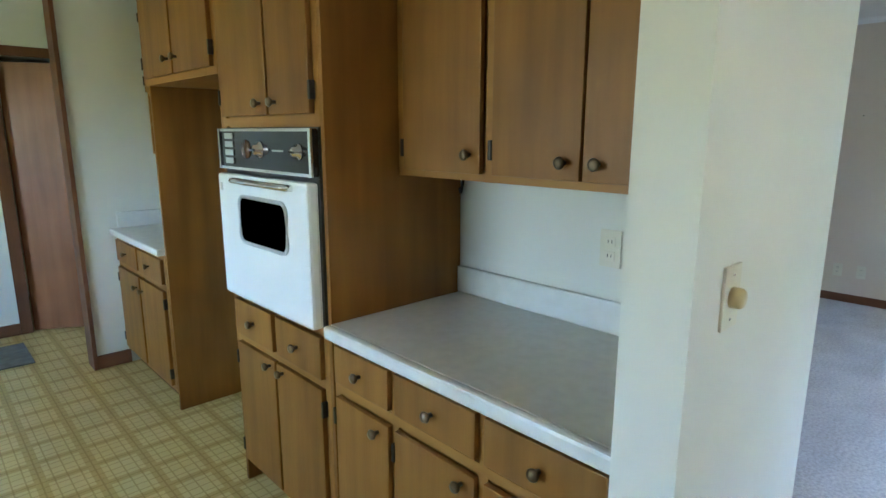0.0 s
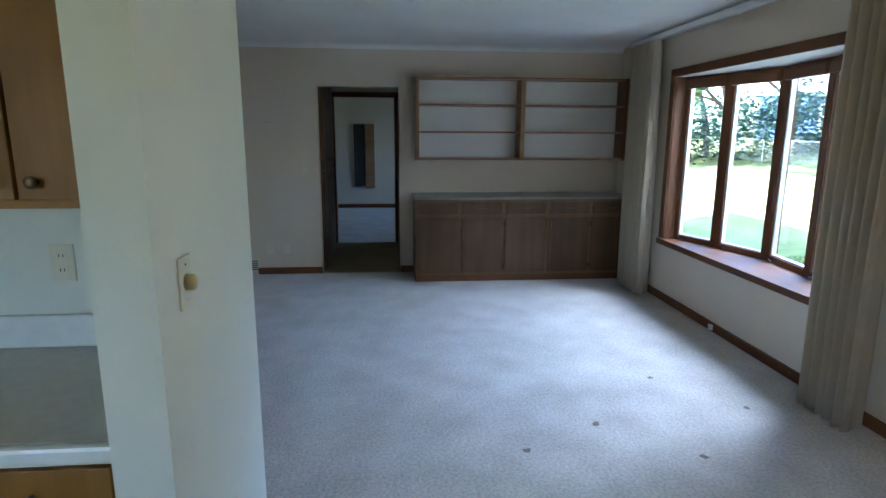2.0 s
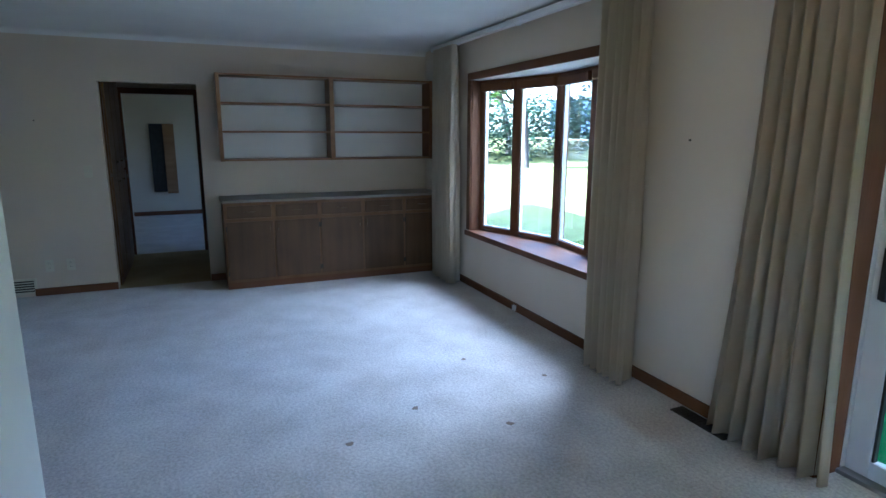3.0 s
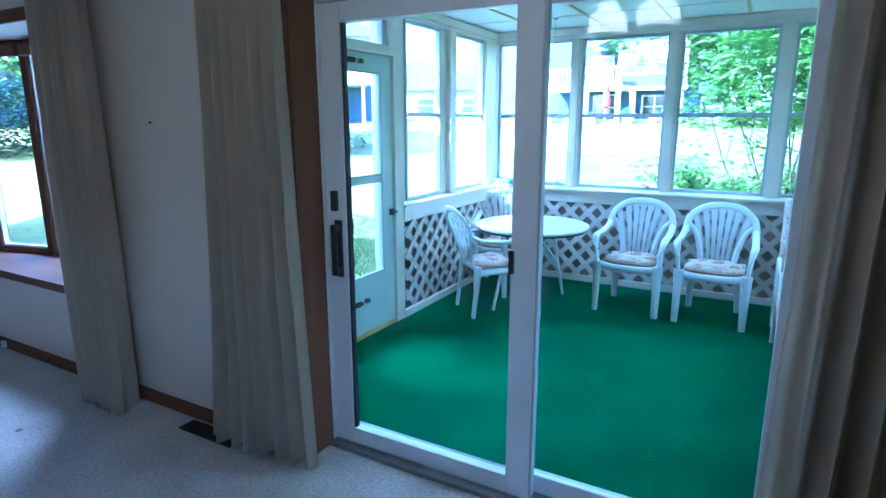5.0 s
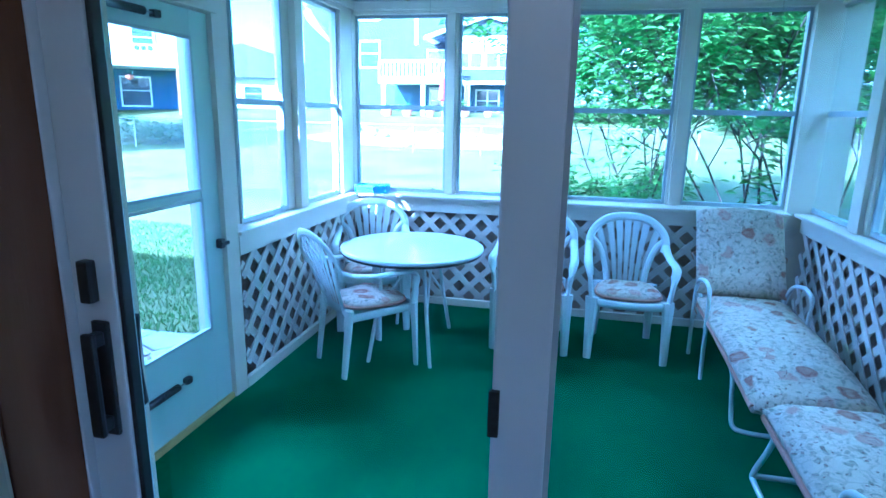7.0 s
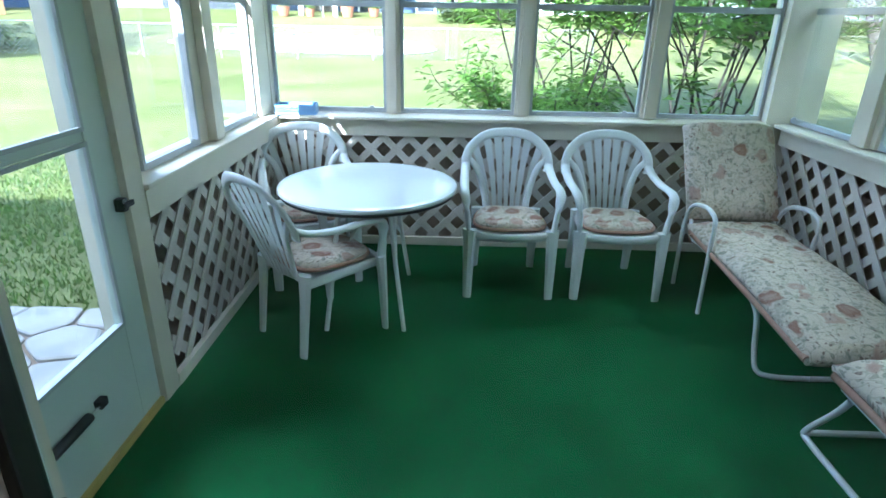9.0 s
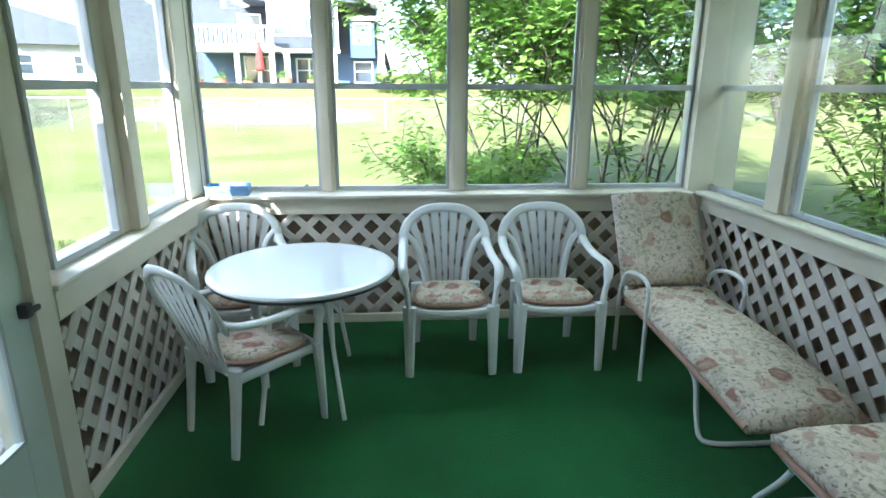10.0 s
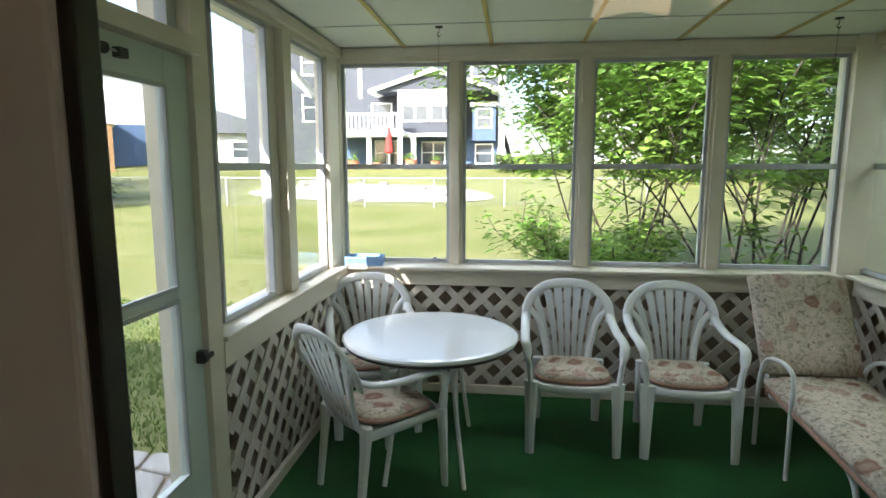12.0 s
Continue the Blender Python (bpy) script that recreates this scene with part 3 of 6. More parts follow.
# floor register and wall register
reg = thing("floor_register", "dark metal floor register set in the carpet", "floor vent")
part("frame", boxm(1.74, 2.11, -2.50, -2.405, 0.0, 0.006, 0.002), M_IRON, reg)
for i in range(14):
    part("louver", boxm(1.76 + i * 0.024, 1.772 + i * 0.024, -2.49, -2.415, 0.006, 0.009), M_IRON, reg)
wr = thing("wall_register", "beige metal wall register near the floor", "wall vent")
part("frame", boxm(WX - 0.012, WX, 1.50, 1.75, 0.03, 0.18, 0.002), M_IVORY, wr)
for i in range(5):
    part("slat", boxm(WX - 0.016, WX - 0.012, 1.52, 1.73, 0.05 + i * 0.024, 0.062 + i * 0.024), M_IRON, wr)

# ---- kitchen cabinets ----
FX = 1.08      # face of base cabinets
def cab_door(parent, y0, y1, z0, z1, x, knob, hinge=None, thick=0.018):
    """A flush overlay door facing -x, with a knob (y, z) and two black hinges on the side y=hinge."""
    d = part("door", boxm(x - thick, x, y0, y1, z0, z1, 0.003), M_CAB, parent)
    part("knob", knob_bm(Matrix.Translation((x - thick, knob[0], knob[1])) @ TOWARD_MX), M_BRASS, d, "aged brass knob", True)
    if hinge is not None:
        for z in (z0 + 0.07, z1 - 0.07) if z1 - z0 > 0.3 else ():
            part("hinge", boxm(x - thick - 0.004, x - 0.002, hinge - 0.006, hinge + 0.006, z - 0.028, z + 0.028, 0.002), M_IRON, d, "black hinge")
    return d


def cab_drawer(parent, y0, y1, z0, z1, x):
    d = part("drawer", boxm(x - 0.018, x, y0, y1, z0, z1, 0.003), M_CAB, parent)
    part("knob", knob_bm(Matrix.Translation((x - 0.018, (y0 + y1) / 2, (z0 + z1) / 2)) @ TOWARD_MX), M_BRASS, d, "aged brass knob", True)
    return d


def cab_frame(parent, x0, x1, y0, y1, z0, z1, cols, rows, t=0.03, material=None, name="body"):
    """Carcass set back behind a face frame of stiles and rails."""
    material = material or M_CABEDGE
    part(name, boxm(x0 + 0.012, x1, y0, y1, z0, z1), material, parent)
    for y in cols:
        part("stile", boxm(x0, x0 + 0.012, max(y0, y - t / 2), min(y1, y + t / 2), z0, z1), material, parent)
    ys = sorted(cols)
    for a, b in zip(ys, ys[1:]):
        for z in rows:
            part("rail", boxm(x0, x0 + 0.012, a + t / 2, b - t / 2, max(z0, z - t / 2), min(z1, z + t / 2)), material, parent)


base = thing("base_cabinet", "honey maple base cabinet with three drawers over doors", "cabinet")
cab_frame(base, FX, 1.665, 0.625, 1.66, 0.10, 0.87, (0.64, 1.0, 1.345, 1.645), (0.115, 0.695, 0.86))
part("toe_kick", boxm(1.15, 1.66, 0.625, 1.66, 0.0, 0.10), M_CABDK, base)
for a, b in ((0.655, 0.985), (1.015, 1.33), (1.36, 1.635)):
    cab_drawer(base, a, b, 0.725, 0.85, FX)
cab_door(base, 1.36, 1.635, 0.13, 0.675, FX, (1.41, 0.64), 1.64)
cab_door(base, 1.015, 1.33, 0.13, 0.675, FX, (1.06, 0.64), 1.335)
cab_door(base, 0.655, 0.985, 0.13, 0.675, FX, (0.94, 0.64), 0.65)

top = thing("countertop", "speckled beige laminate countertop with white rolled edge and backsplash", "countertop")
part("slab", boxm(1.075, 1.668, 0.622, 1.668, 0.87, 0.908, 0.003), M_LAM, top)
part("edge", boxm(1.045, 1.075, 0.622, 1.668, 0.866, 0.909, 0.010), M_LAMEDGE, top, "white rolled laminate edge")
part("backsplash", boxm(1.645, 1.668, 0.622, 1.668, 0.909, 1.012, 0.008), M_LAMEDGE, top, "low white laminate backsplash")

upper = thing("upper_cabinet", "honey maple upper cabinet with flush doors", "cabinet")
cab_frame(upper, 1.36, 1.668, 0.622, 1.66, 1.372, 2.44, (0.635, 1.252, 1.645), (1.388, 2.42))
cab_door(upper, 1.275, 1.615, 1.395, 2.40, 1.36, (1.315, 1.45), 1.62)
cab_door(upper, 0.94, 1.228, 1.395, 2.40, 1.36, (0.985, 1.44), 1.235)
cab_door(upper, 0.65, 0.932, 1.395, 2.40, 1.36, (0.887, 1.44))
br = thing("shelf_bracket", "small dark hook under the upper cabinet", "bracket")
part("hook", tube(bmesh.new(), [(1.64, 1.63, 1.372), (1.63, 1.625, 1.33), (1.61, 1.615, 1.30), (1.60, 1.61, 1.315)], 0.006), M_IRON, br, smooth=True)

tower = thing("oven_cabinet", "tall honey maple cabinet round the wall oven", "cabinet")
part("side_panel", boxm(FX, 1.665, 1.67, 1.69, 0.0, 2.44, 0.002), M_CAB, tower)
part("side_panel", boxm(FX, 1.665, 2.40, 2.42, 0.0, 2.44, 0.002), M_CAB, tower)
cab_frame(tower, FX, 1.665, 1.69, 2.40, 0.10, 0.885, (1.705, 2.385), (0.115, 0.68, 0.87))
cab_frame(tower, FX, 1.665, 1.69, 2.40, 1.53, 2.44, (1.705, 2.385), (1.55, 2.42))
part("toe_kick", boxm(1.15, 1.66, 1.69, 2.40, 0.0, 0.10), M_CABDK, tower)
cab_drawer(tower, 1.72, 2.03, 0.70, 0.85, FX)
cab_drawer(tower, 2.06, 2.37, 0.70, 0.85, FX)
cab_door(tower, 1.72, 2.038, 0.125, 0.665, FX, (1.99, 0.64), 1.715)
cab_door(tower, 2.052, 2.37, 0.125, 0.665, FX, (2.09, 0.64), 2.375)
cab_door(tower, 1.72, 1.985, 1.57, 2.40, FX, (1.935, 1.61), 1.715)
cab_door(tower, 1.999, 2.37, 1.57, 2.40, FX, (2.045, 1.61), 2.375)

oven = thing("wall_oven", "white enamel wall oven with black control panel", "oven")
part("cavity_body", boxm(1.075, 1.6, 1.695, 2.385, 0.885, 1.53), M_BLACK, oven)
cp = part("control_panel", boxm(1.05, 1.075, 1.695, 2.375, 1.378, 1.525, 0.006), M_BLACKGL, oven, "glossy black control panel")
for z in (1.382, 1.521):
    part("trim_strip", boxm(1.046, 1.051, 1.695, 2.375, z - 0.005, z + 0.005), M_CHROME, cp, "chrome strip")
for y in (1.70, 2.37):
    part("trim_strip", boxm(1.044, 1.051, y - 0.007, y + 0.007, 1.378, 1.526), M_CHROME, cp, "chrome strip")
for y, r in ((1.775, 0.026), (2.04, 0.03)):
    kb = part("dial", lathe(bmesh.new(), ((r, 0), (r, 0.004), (r * 0.62, 0.008), (r * 0.55, 0.024), (0.005, 0.026)), 22, Matrix.Translation((1.05, y, 1.453)) @ TOWARD_MX), M_CHROME, cp, "chrome and black oven dial", True)
    part("grip", boxm(1.02, 1.027, y - r * 0.5, y + r * 0.5, 1.449, 1.457, 0.001), M_BLACK, kb)
part("clock", lathe(bmesh.new(), ((0.034, 0), (0.032, 0.005), (0.004, 0.006)), 26, Matrix.Translation((1.05, 2.145, 1.453)) @ TOWARD_MX), mat("clock_face", (0.10, 0.045, 0.02), 0.2), cp, "round dark clock face", True)
part("lettering", boxm(1.0485, 1.05, 1.87, 1.95, 1.450, 1.456), M_CHROME, cp, "small silver lettering bar")
for i in range(4):
    part("rocker", boxm(1.045, 1.051, 2.25, 2.32, 1.398 + i * 0.03, 1.42 + i * 0.03, 0.002), M_CHROME, cp, "chrome push button")
od = part("oven_door", boxm(1.03, 1.072, 1.70, 2.372, 0.885, 1.36, 0.012), M_ENAMEL, oven, "white enamel oven door")
def rounded(y0, y1, z0, z1, r, x):
    pts = []
    for cy, cz, a0 in ((y1 - r, z1 - r, 0), (y0 + r, z1 - r, 90), (y0 + r, z0 + r, 180), (y1 - r, z0 + r, 270)):
        pts += [(x, cy + r * math.cos(radians(a0 + q * 18)), cz + r * math.sin(radians(a0 + q * 18))) for q in range(6)]
    return pts


wb = bmesh.new()
rp = rounded(1.835, 2.185, 1.115, 1.285, 0.035, 1.0275)
wb.faces.new([wb.verts.new(p) for p in rp])
bmesh.ops.solidify(wb, geom=wb.faces[:], thickness=0.003)
part("window", wb, M_BLACKGL, od, "dark oven window")
part("window_frame", tube(bmesh.new(), rp, 0.007, 6, True), M_SASH, od, "rounded grey window frame")
part("handle", tube(bmesh.new(), smooth_path([(1.03, 1.80, 1.338), (1.0, 1.82, 1.342), (1.0, 2.16, 1.342), (1.03, 2.18, 1.338)], 4), 0.011), M_CHROME, od, "chrome bar handle", True)
part("badge", boxm(1.027, 1.031, 2.325, 2.337, 1.295, 1.325), M_CHROME, od)
part("side_seal", boxm(1.07, 1.08, 1.69, 1.70, 0.885, 1.37), M_BLACK, oven, "dark seal")

fridge = thing("refrigerator_enclosure", "maple cabinet over an empty refrigerator recess", "cabinet")
part("side_panel", boxm(1.09, 1.665, 3.27, 3.29, 0.0, 1.735, 0.002), M_CAB, fridge)
cab_frame(fridge, FX, 1.665, 2.42, 3.29, 1.735, 2.44, (2.435, 3.275), (1.75, 2.42))
cab_door(fridge, 2.45, 2.848, 1.765, 2.40, FX, (2.80, 1.83), 2.445)
cab_door(fridge, 2.862, 3.26, 1.765, 2.40, FX, (2.91, 1.83), 3.265)

far = thing("base_cabinet", "honey maple base cabinet with two drawers beside the refrigerator recess", "cabinet")
cab_frame(far, 1.09, 1.665, 3.295, 4.21, 0.10, 0.87, (3.31, 3.75, 4.195), (0.115, 0.69, 0.86))
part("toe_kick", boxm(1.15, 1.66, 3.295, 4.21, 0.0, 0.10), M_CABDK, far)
for a, b in ((3.33, 3.735), (3.765, 4.18)):
    cab_drawer(far, a, b, 0.71, 0.845, 1.09)
cab_door(far, 3.33, 3.735, 0.13, 0.67, 1.09, (3.69, 0.60), 3.325)
cab_door(far, 3.765, 4.18, 0.13, 0.67, 1.09, (3.81, 0.60), 4.185)
top2 = thing("countertop", "white laminate countertop beside the refrigerator recess", "countertop")
part("slab", boxm(1.05, 1.668, 3.292, 4.215, 0.872, 0.91, 0.01), M_LAMEDGE, top2)
part("backsplash", boxm(1.645, 1.668, 3.292, 4.215, 0.91, 1.01, 0.006), M_LAMEDGE, top2)
part("side_splash", boxm(1.1, 1.645, 4.197, 4.215, 0.91, 1.01, 0.006), M_LAMEDGE, top2)
up2 = thing("upper_cabinet", "narrow maple upper cabinet with an open shelf below", "cabinet")
part("body", boxm(1.36, 1.668, 3.295, 4.215, 1.74, 2.3, 0.002), M_CABEDGE, up2)
cab_door(up2, 3.31, 3.745, 1.76, 2.28, 1.36, (3.70, 1.82), 3.30)
cab_door(up2, 3.76, 4.20, 1.76, 2.28, 1.36, (3.80, 1.82), 4.205)
for z in (1.372, 1.55):
    part("shelf", boxm(1.36, 1.668, 3.315, 4.195, z, z + 0.018), M_CABEDGE, up2)
for y in (3.295, 4.195):
    part("side_panel", boxm(1.36, 1.668, y, y + 0.02, 1.372, 1.74), M_CABEDGE, up2)
mat_ = thing("floor_mat", "grey door mat on the kitchen floor", "mat")
part("pile", boxm(0.0, 0.62, 4.62, 5.1, 0.0, 0.012, 0.004), mat("mat_pile", (0.16, 0.15, 0.13), 0.95, (0.11, 0.105, 0.09), 20.0, 0.8, 300.0), mat_)

# ---- living room ----
lowb = thing("sideboard", "dark walnut built-in sideboard with five drawers over doors", "sideboard")
SX = 5.78
def y_cols():
    return (-0.215, -0.68, -1.145, -1.61, -2.075, -2.50)


cab_frame(lowb, SX, WX - 0.003, -2.515, -0.205, 0.07, 0.88, y_cols(), (0.085, 0.70, 0.865), 0.036, wood("walnut_frame", (0.21, 0.118, 0.052), (0.15, 0.08, 0.034), 0.5))
part("toe_kick", boxm(SX + 0.02, WX - 0.01, -2.515, -0.205, 0.0, 0.07), M_TRIMY, lowb)
part("top", boxm(SX - 0.03, WX - 0.003, -2.515, -0.19, 0.88, 0.905, 0.004), mat("grey_laminate", (0.25, 0.22, 0.19), 0.35, (0.21, 0.185, 0.16), 6.0), lowb, "grey-brown laminate top")
M_LBD = wood("walnut_door", (0.125, 0.072, 0.034), (0.080, 0.045, 0.021), 0.5)
for i, (a, b) in enumerate(zip(y_cols(), y_cols()[1:])):
    d = part("drawer", boxm(SX - 0.010, SX + 0.006, b + 0.024, a - 0.024, 0.725, 0.845, 0.003), M_LBD, lowb)
    ym = (a + b) / 2
    part("pull", tube(bmesh.new(), [(SX - 0.010, ym - 0.05, 0.785), (SX - 0.026, ym - 0.04, 0.785), (SX - 0.026, ym + 0.04, 0.785), (SX - 0.010, ym + 0.05, 0.785)], 0.005, 6), M_BRASS, d, "dark brass bar pull", True)
    d = part("door", boxm(SX - 0.010, SX + 0.006, b + 0.010, a - 0.010, 0.10, 0.685, 0.003), M_LBD, lowb)
    yk = b + 0.04 if i % 2 == 0 else a - 0.04
    part("pull", tube(bmesh.new(), [(SX - 0.010, yk, 0.58), (SX - 0.026, yk, 0.59), (SX - 0.026, yk, 0.64), (SX - 0.010, yk, 0.65)], 0.005, 6), M_BRASS, d, "dark brass bar pull", True)
    yh = a - 0.008 if i % 2 == 0 else b + 0.008
    for z in (0.17, 0.62):
        part("hinge", boxm(SX - 0.014, SX - 0.008, yh - 0.006, yh + 0.006, z - 0.025, z + 0.025), M_IRON, d)

shelf = thing("wall_shelf", "open maple wall shelving with two bays and white back", "shelf")
BX = 6.02
part("back", boxm(WX - 0.012, WX - 0.002, -2.50, -0.24, 1.29, 2.11), M_CEIL, shelf, "white painted back")
for z in (1.272, 1.555, 1.835, 2.11):
    part("shelf_board", boxm(BX, WX - 0.012, -2.495, -0.245, z, z + 0.02, 0.002), M_SHELF, shelf)
for y in (-0.245, -1.36, -2.49):
    part("upright", boxm(BX - 0.004, WX - 0.012, y - 0.018 - (0.01 if y == -1.36 else 0), y + 0.018, 1.27, 2.132, 0.002), M_SHELF if y > -2 else M_TRIM, shelf)
nail = thing("picture_nail", "small dark nail on the wall", "nail")
part("nail", lathe(bmesh.new(), ((0.006, 0), (0.003, 0.012)), 8, Matrix.Translation((WX, 1.35, 1.66)) @ TOWARD_MX), M_IRON, nail)
nail2 = thing("picture_nail", "small dark nail on the wall", "nail")
part("nail", lathe(bmesh.new(), ((0.006, 0), (0.003, 0.012)), 8, pose(2.25, WY, 1.52, -90)), M_IRON, nail2)

# bow window with deep sill
bw = thing("window_1", "stained wood bow window with narrow panes and deep sill", "window")
bw["kind"] = "structure"
P = [(5.03, -2.64), (4.58, -2.79), (4.07, -2.92), (3.52, -2.86), (2.92, -2.66)]
def prism(bm, ring, z0, z1):
    a = [bm.verts.new((x, y, z0)) for x, y in ring]
    b = [bm.verts.new((x, y, z1)) for x, y in ring]
    n = len(ring)
    for i in range(n):
        bm.faces.new((a[i], a[(i + 1) % n], b[(i + 1) % n], b[i]))
    bm.faces.new(list(reversed(a)))
    bm.faces.new(b)
    bmesh.ops.recalc_face_normals(bm, faces=bm.faces)
    return bm


out_ring = [(x, y - 0.10) for x, y in P]
part("window_sill", prism(bmesh.new(), [(5.03, -2.50), (2.92, -2.50)] + list(reversed(out_ring)), 0.545, 0.585), M_TRIMX, bw, "deep stained wood sill")
part("sill_apron", boxm(2.86, 5.09, -2.50, -2.488, 0.535, 0.587, 0.003), M_TRIMX, bw)
part("soffit", prism(bmesh.new(), [(5.03, -2.53), (2.92, -2.53)] + list(reversed(out_ring)), 2.06, 2.12), M_CEIL, bw, "white soffit board")
part("roof_cap", prism(bmesh.new(), [(5.2, -2.76), (2.75, -2.76)] + [(x, y - 0.15) for x, y in reversed(P)], 2.12, 2.3), M_VINYLW, bw)
part("base_skirt", prism(bmesh.new(), [(5.03, -2.765), (2.92, -2.765)] + list(reversed(out_ring)), 0.0, 0.545), M_VINYLW, bw)
part("head_casing", boxm(2.85, 5.10, WY - 0.002, WY + 0.018, 2.06, 2.13, 0.004), M_TRIMX, bw)
for x0 in (2.85, 5.025):
    part("side_casing", boxm(x0, x0 + 0.075, WY - 0.002, WY + 0.018, 0.587, 2.06, 0.004), M_TRIM, bw)
part("side_jamb", boxm(5.018, 5.03, -2.66, WY, 0.585, 2.06), M_TRIM, bw)
part("side_jamb", boxm(2.92, 2.932, -2.70, WY, 0.585, 2.06), M_TRIM, bw)
for i, ((xa, ya), (xb, yb)) in enumerate(zip(P, P[1:])):
    a, b = Vector((xa, ya, 0)), Vector((xb, yb, 0))
    d = (b - a)
    L = d.length
    m = Matrix.Translation(a) @ Matrix.Rotation(math.atan2(d.y, d.x), 4, "Z")
    fr = bmesh.new()
    for u0, u1, z0, z1 in ((0.0, 0.05, 0.585, 2.06), (L - 0.05, L, 0.585, 2.06), (0.05, L - 0.05, 0.585, 0.63), (0.05, L - 0.05, 2.0, 2.06)):
        box(fr, u0, u1, -0.02, 0.05, z0, z1, 0.004, m)
    f = part("window_frame", fr, M_TRIM, bw)
    part("sash_bead", box(box(box(box(bmesh.new(), 0.05, 0.062, -0.005, 0.03, 0.63, 2.0, 0, m), L - 0.062, L - 0.05, -0.005, 0.03, 0.63, 2.0, 0, m), 0.062, L - 0.062, -0.005, 0.03, 0.63, 0.642, 0, m), 0.062, L - 0.062, -0.005, 0.03, 1.988, 2.0, 0, m), M_VINYLW, f, "white sash bead")
    g = part("pane", boxm(0.055, L - 0.055, 0.014, 0.018, 0.635, 1.995, 0, m), M_GLASS, f)
    g.visible_shadow = False
    part("blind_roll", boxm(0.04, L - 0.04, -0.065, -0.02, 1.95, 2.03, 0.012, m), M_TRIMX, f, "dark raised blind")
    part("crank", tube(bmesh.new(), [m @ Vector(q) for q in ((0.10, -0.02, 0.605), (0.10, -0.05, 0.61), (0.16, -0.055, 0.60))], 0.006, 6), M_IRON, f, "dark crank handle")


# ---- curtains ----
def curtain(name, label, x0, x1, yc, z0, z1, folds, depth, lean=0.0, seed=0, pull=0.0):
    """A pleated drape: waves that deepen towards the hem, with pinch pleats at the top."""
    rnd = random.Random(seed)
    ob = thing(name, label, "curtain")
    bm = bmesh.new()
    n, rows = folds * 16, 18
    ph = [rnd.uniform(-0.5, 0.5) for _ in range(folds + 2)]
    amp = [rnd.uniform(0.75, 1.2) for _ in range(folds + 2)]
    grid = []
    for j in range(rows + 1):
        t = j / rows
        z = z1 + (z0 - z1) * t
        flare = 0.72 + 0.28 * min(1.0, t * 1.6)
        line = []
        for i in range(n + 1):
            s = i / n
            k = s * folds
            f = int(min(folds, k))
            a = amp[f] * (1 - (k - f)) + amp[f + 1] * (k - f)
            w = math.sin(math.tau * k + ph[f] * 0.6 * t)
            w = math.copysign(abs(w) ** 0.75, w)
            y = yc + depth * a * flare * (w + 0.16 * math.sin(2 * math.tau * k + 1.3 * t + 3 * ph[f])) + pull * (1 - s) ** 2 * t
            x = x0 + (x1 - x0) * s + 0.35 * (x1 - x0) / folds * 0.3 * math.cos(math.tau * k) + lean * t * t * (s - 0.2)
            line.append(bm.verts.new((x, y, z + (0.012 * math.sin(3.1 * k) * t))))
        grid.append(line)
    for j in range(rows):
        for i in range(n):
            bm.faces.new((grid[j][i], grid[j][i + 1], grid[j + 1][i + 1], grid[j + 1][i]))
    bmesh.ops.solidify(bm, geom=bm.faces[:], thickness=0.004)
    part("cloth", bm, M_CURTAIN, ob, smooth=True)
    return ob


curtain("curtain", "cream pleated floor-length drape beside the bow window", 5.12, 5.66, -2.40, 0.012, 2.40, 7, 0.068, 0.0, 3)
curtain("curtain", "cream pleated floor-length drape at the bow window", 2.45, 2.90, -2.38, 0.012, 2.40, 6, 0.07, -0.04, 5)
curtain("curtain", "cream pleated floor-length drape beside the sliding door", 1.285, 1.74, -2.44, 0.012, 2.40, 7, 0.062, 0.16, 7, -0.05)
curtain("curtain", "cream pleated floor-length drape at the far side of the sliding door", -1.0, -0.475, -2.44, 0.012, 2.40, 7, 0.066, 0.06, 9)
for a, b in ((2.45, 5.80), (-1.15, 1.95)):
    rod = thing("curtain_track", "white metal curtain track under the ceiling", "curtain rail")
    part("rail", boxm(a, b, -2.46, -2.40, 2.405, 2.45, 0.006), M_VINYLW, rod)
    for x in (a + 0.02, (a + b) / 2, b - 0.04):
        part("bracket", boxm(x, x + 0.02, WY, -2.40, 2.42, 2.462), M_VINYLW, rod)

# ---- sliding door ----
sd = thing("door_3", "white framed sliding glass patio door with dark handles", "sliding door")
sd["kind"] = "structure"
DY0, DY1 = -2.84, -2.69
for x0, x1 in ((1.33, 1.350), (-0.533, -0.50)):
    part("jamb", boxm(x0, x1, DY0, DY1, 0.0, 2.06, 0.003), M_VINYLW, sd)
part("jamb_stop", boxm(-0.50, -0.488, -2.765, DY1 - 0.02, 0.02, 2.0, 0.002), M_VINYLW, sd)
part("head", boxm(-0.50, 1.33, DY0, DY1, 2.0, 2.06, 0.003), M_VINYLW, sd)
part("track", boxm(-0.53, 1.348, DY0 - 0.05, DY1 + 0.03, -0.05, 0.02, 0.004), mat("track_metal", (0.35, 0.35, 0.35), 0.35, metal=0.8), sd, "grey metal bottom track")
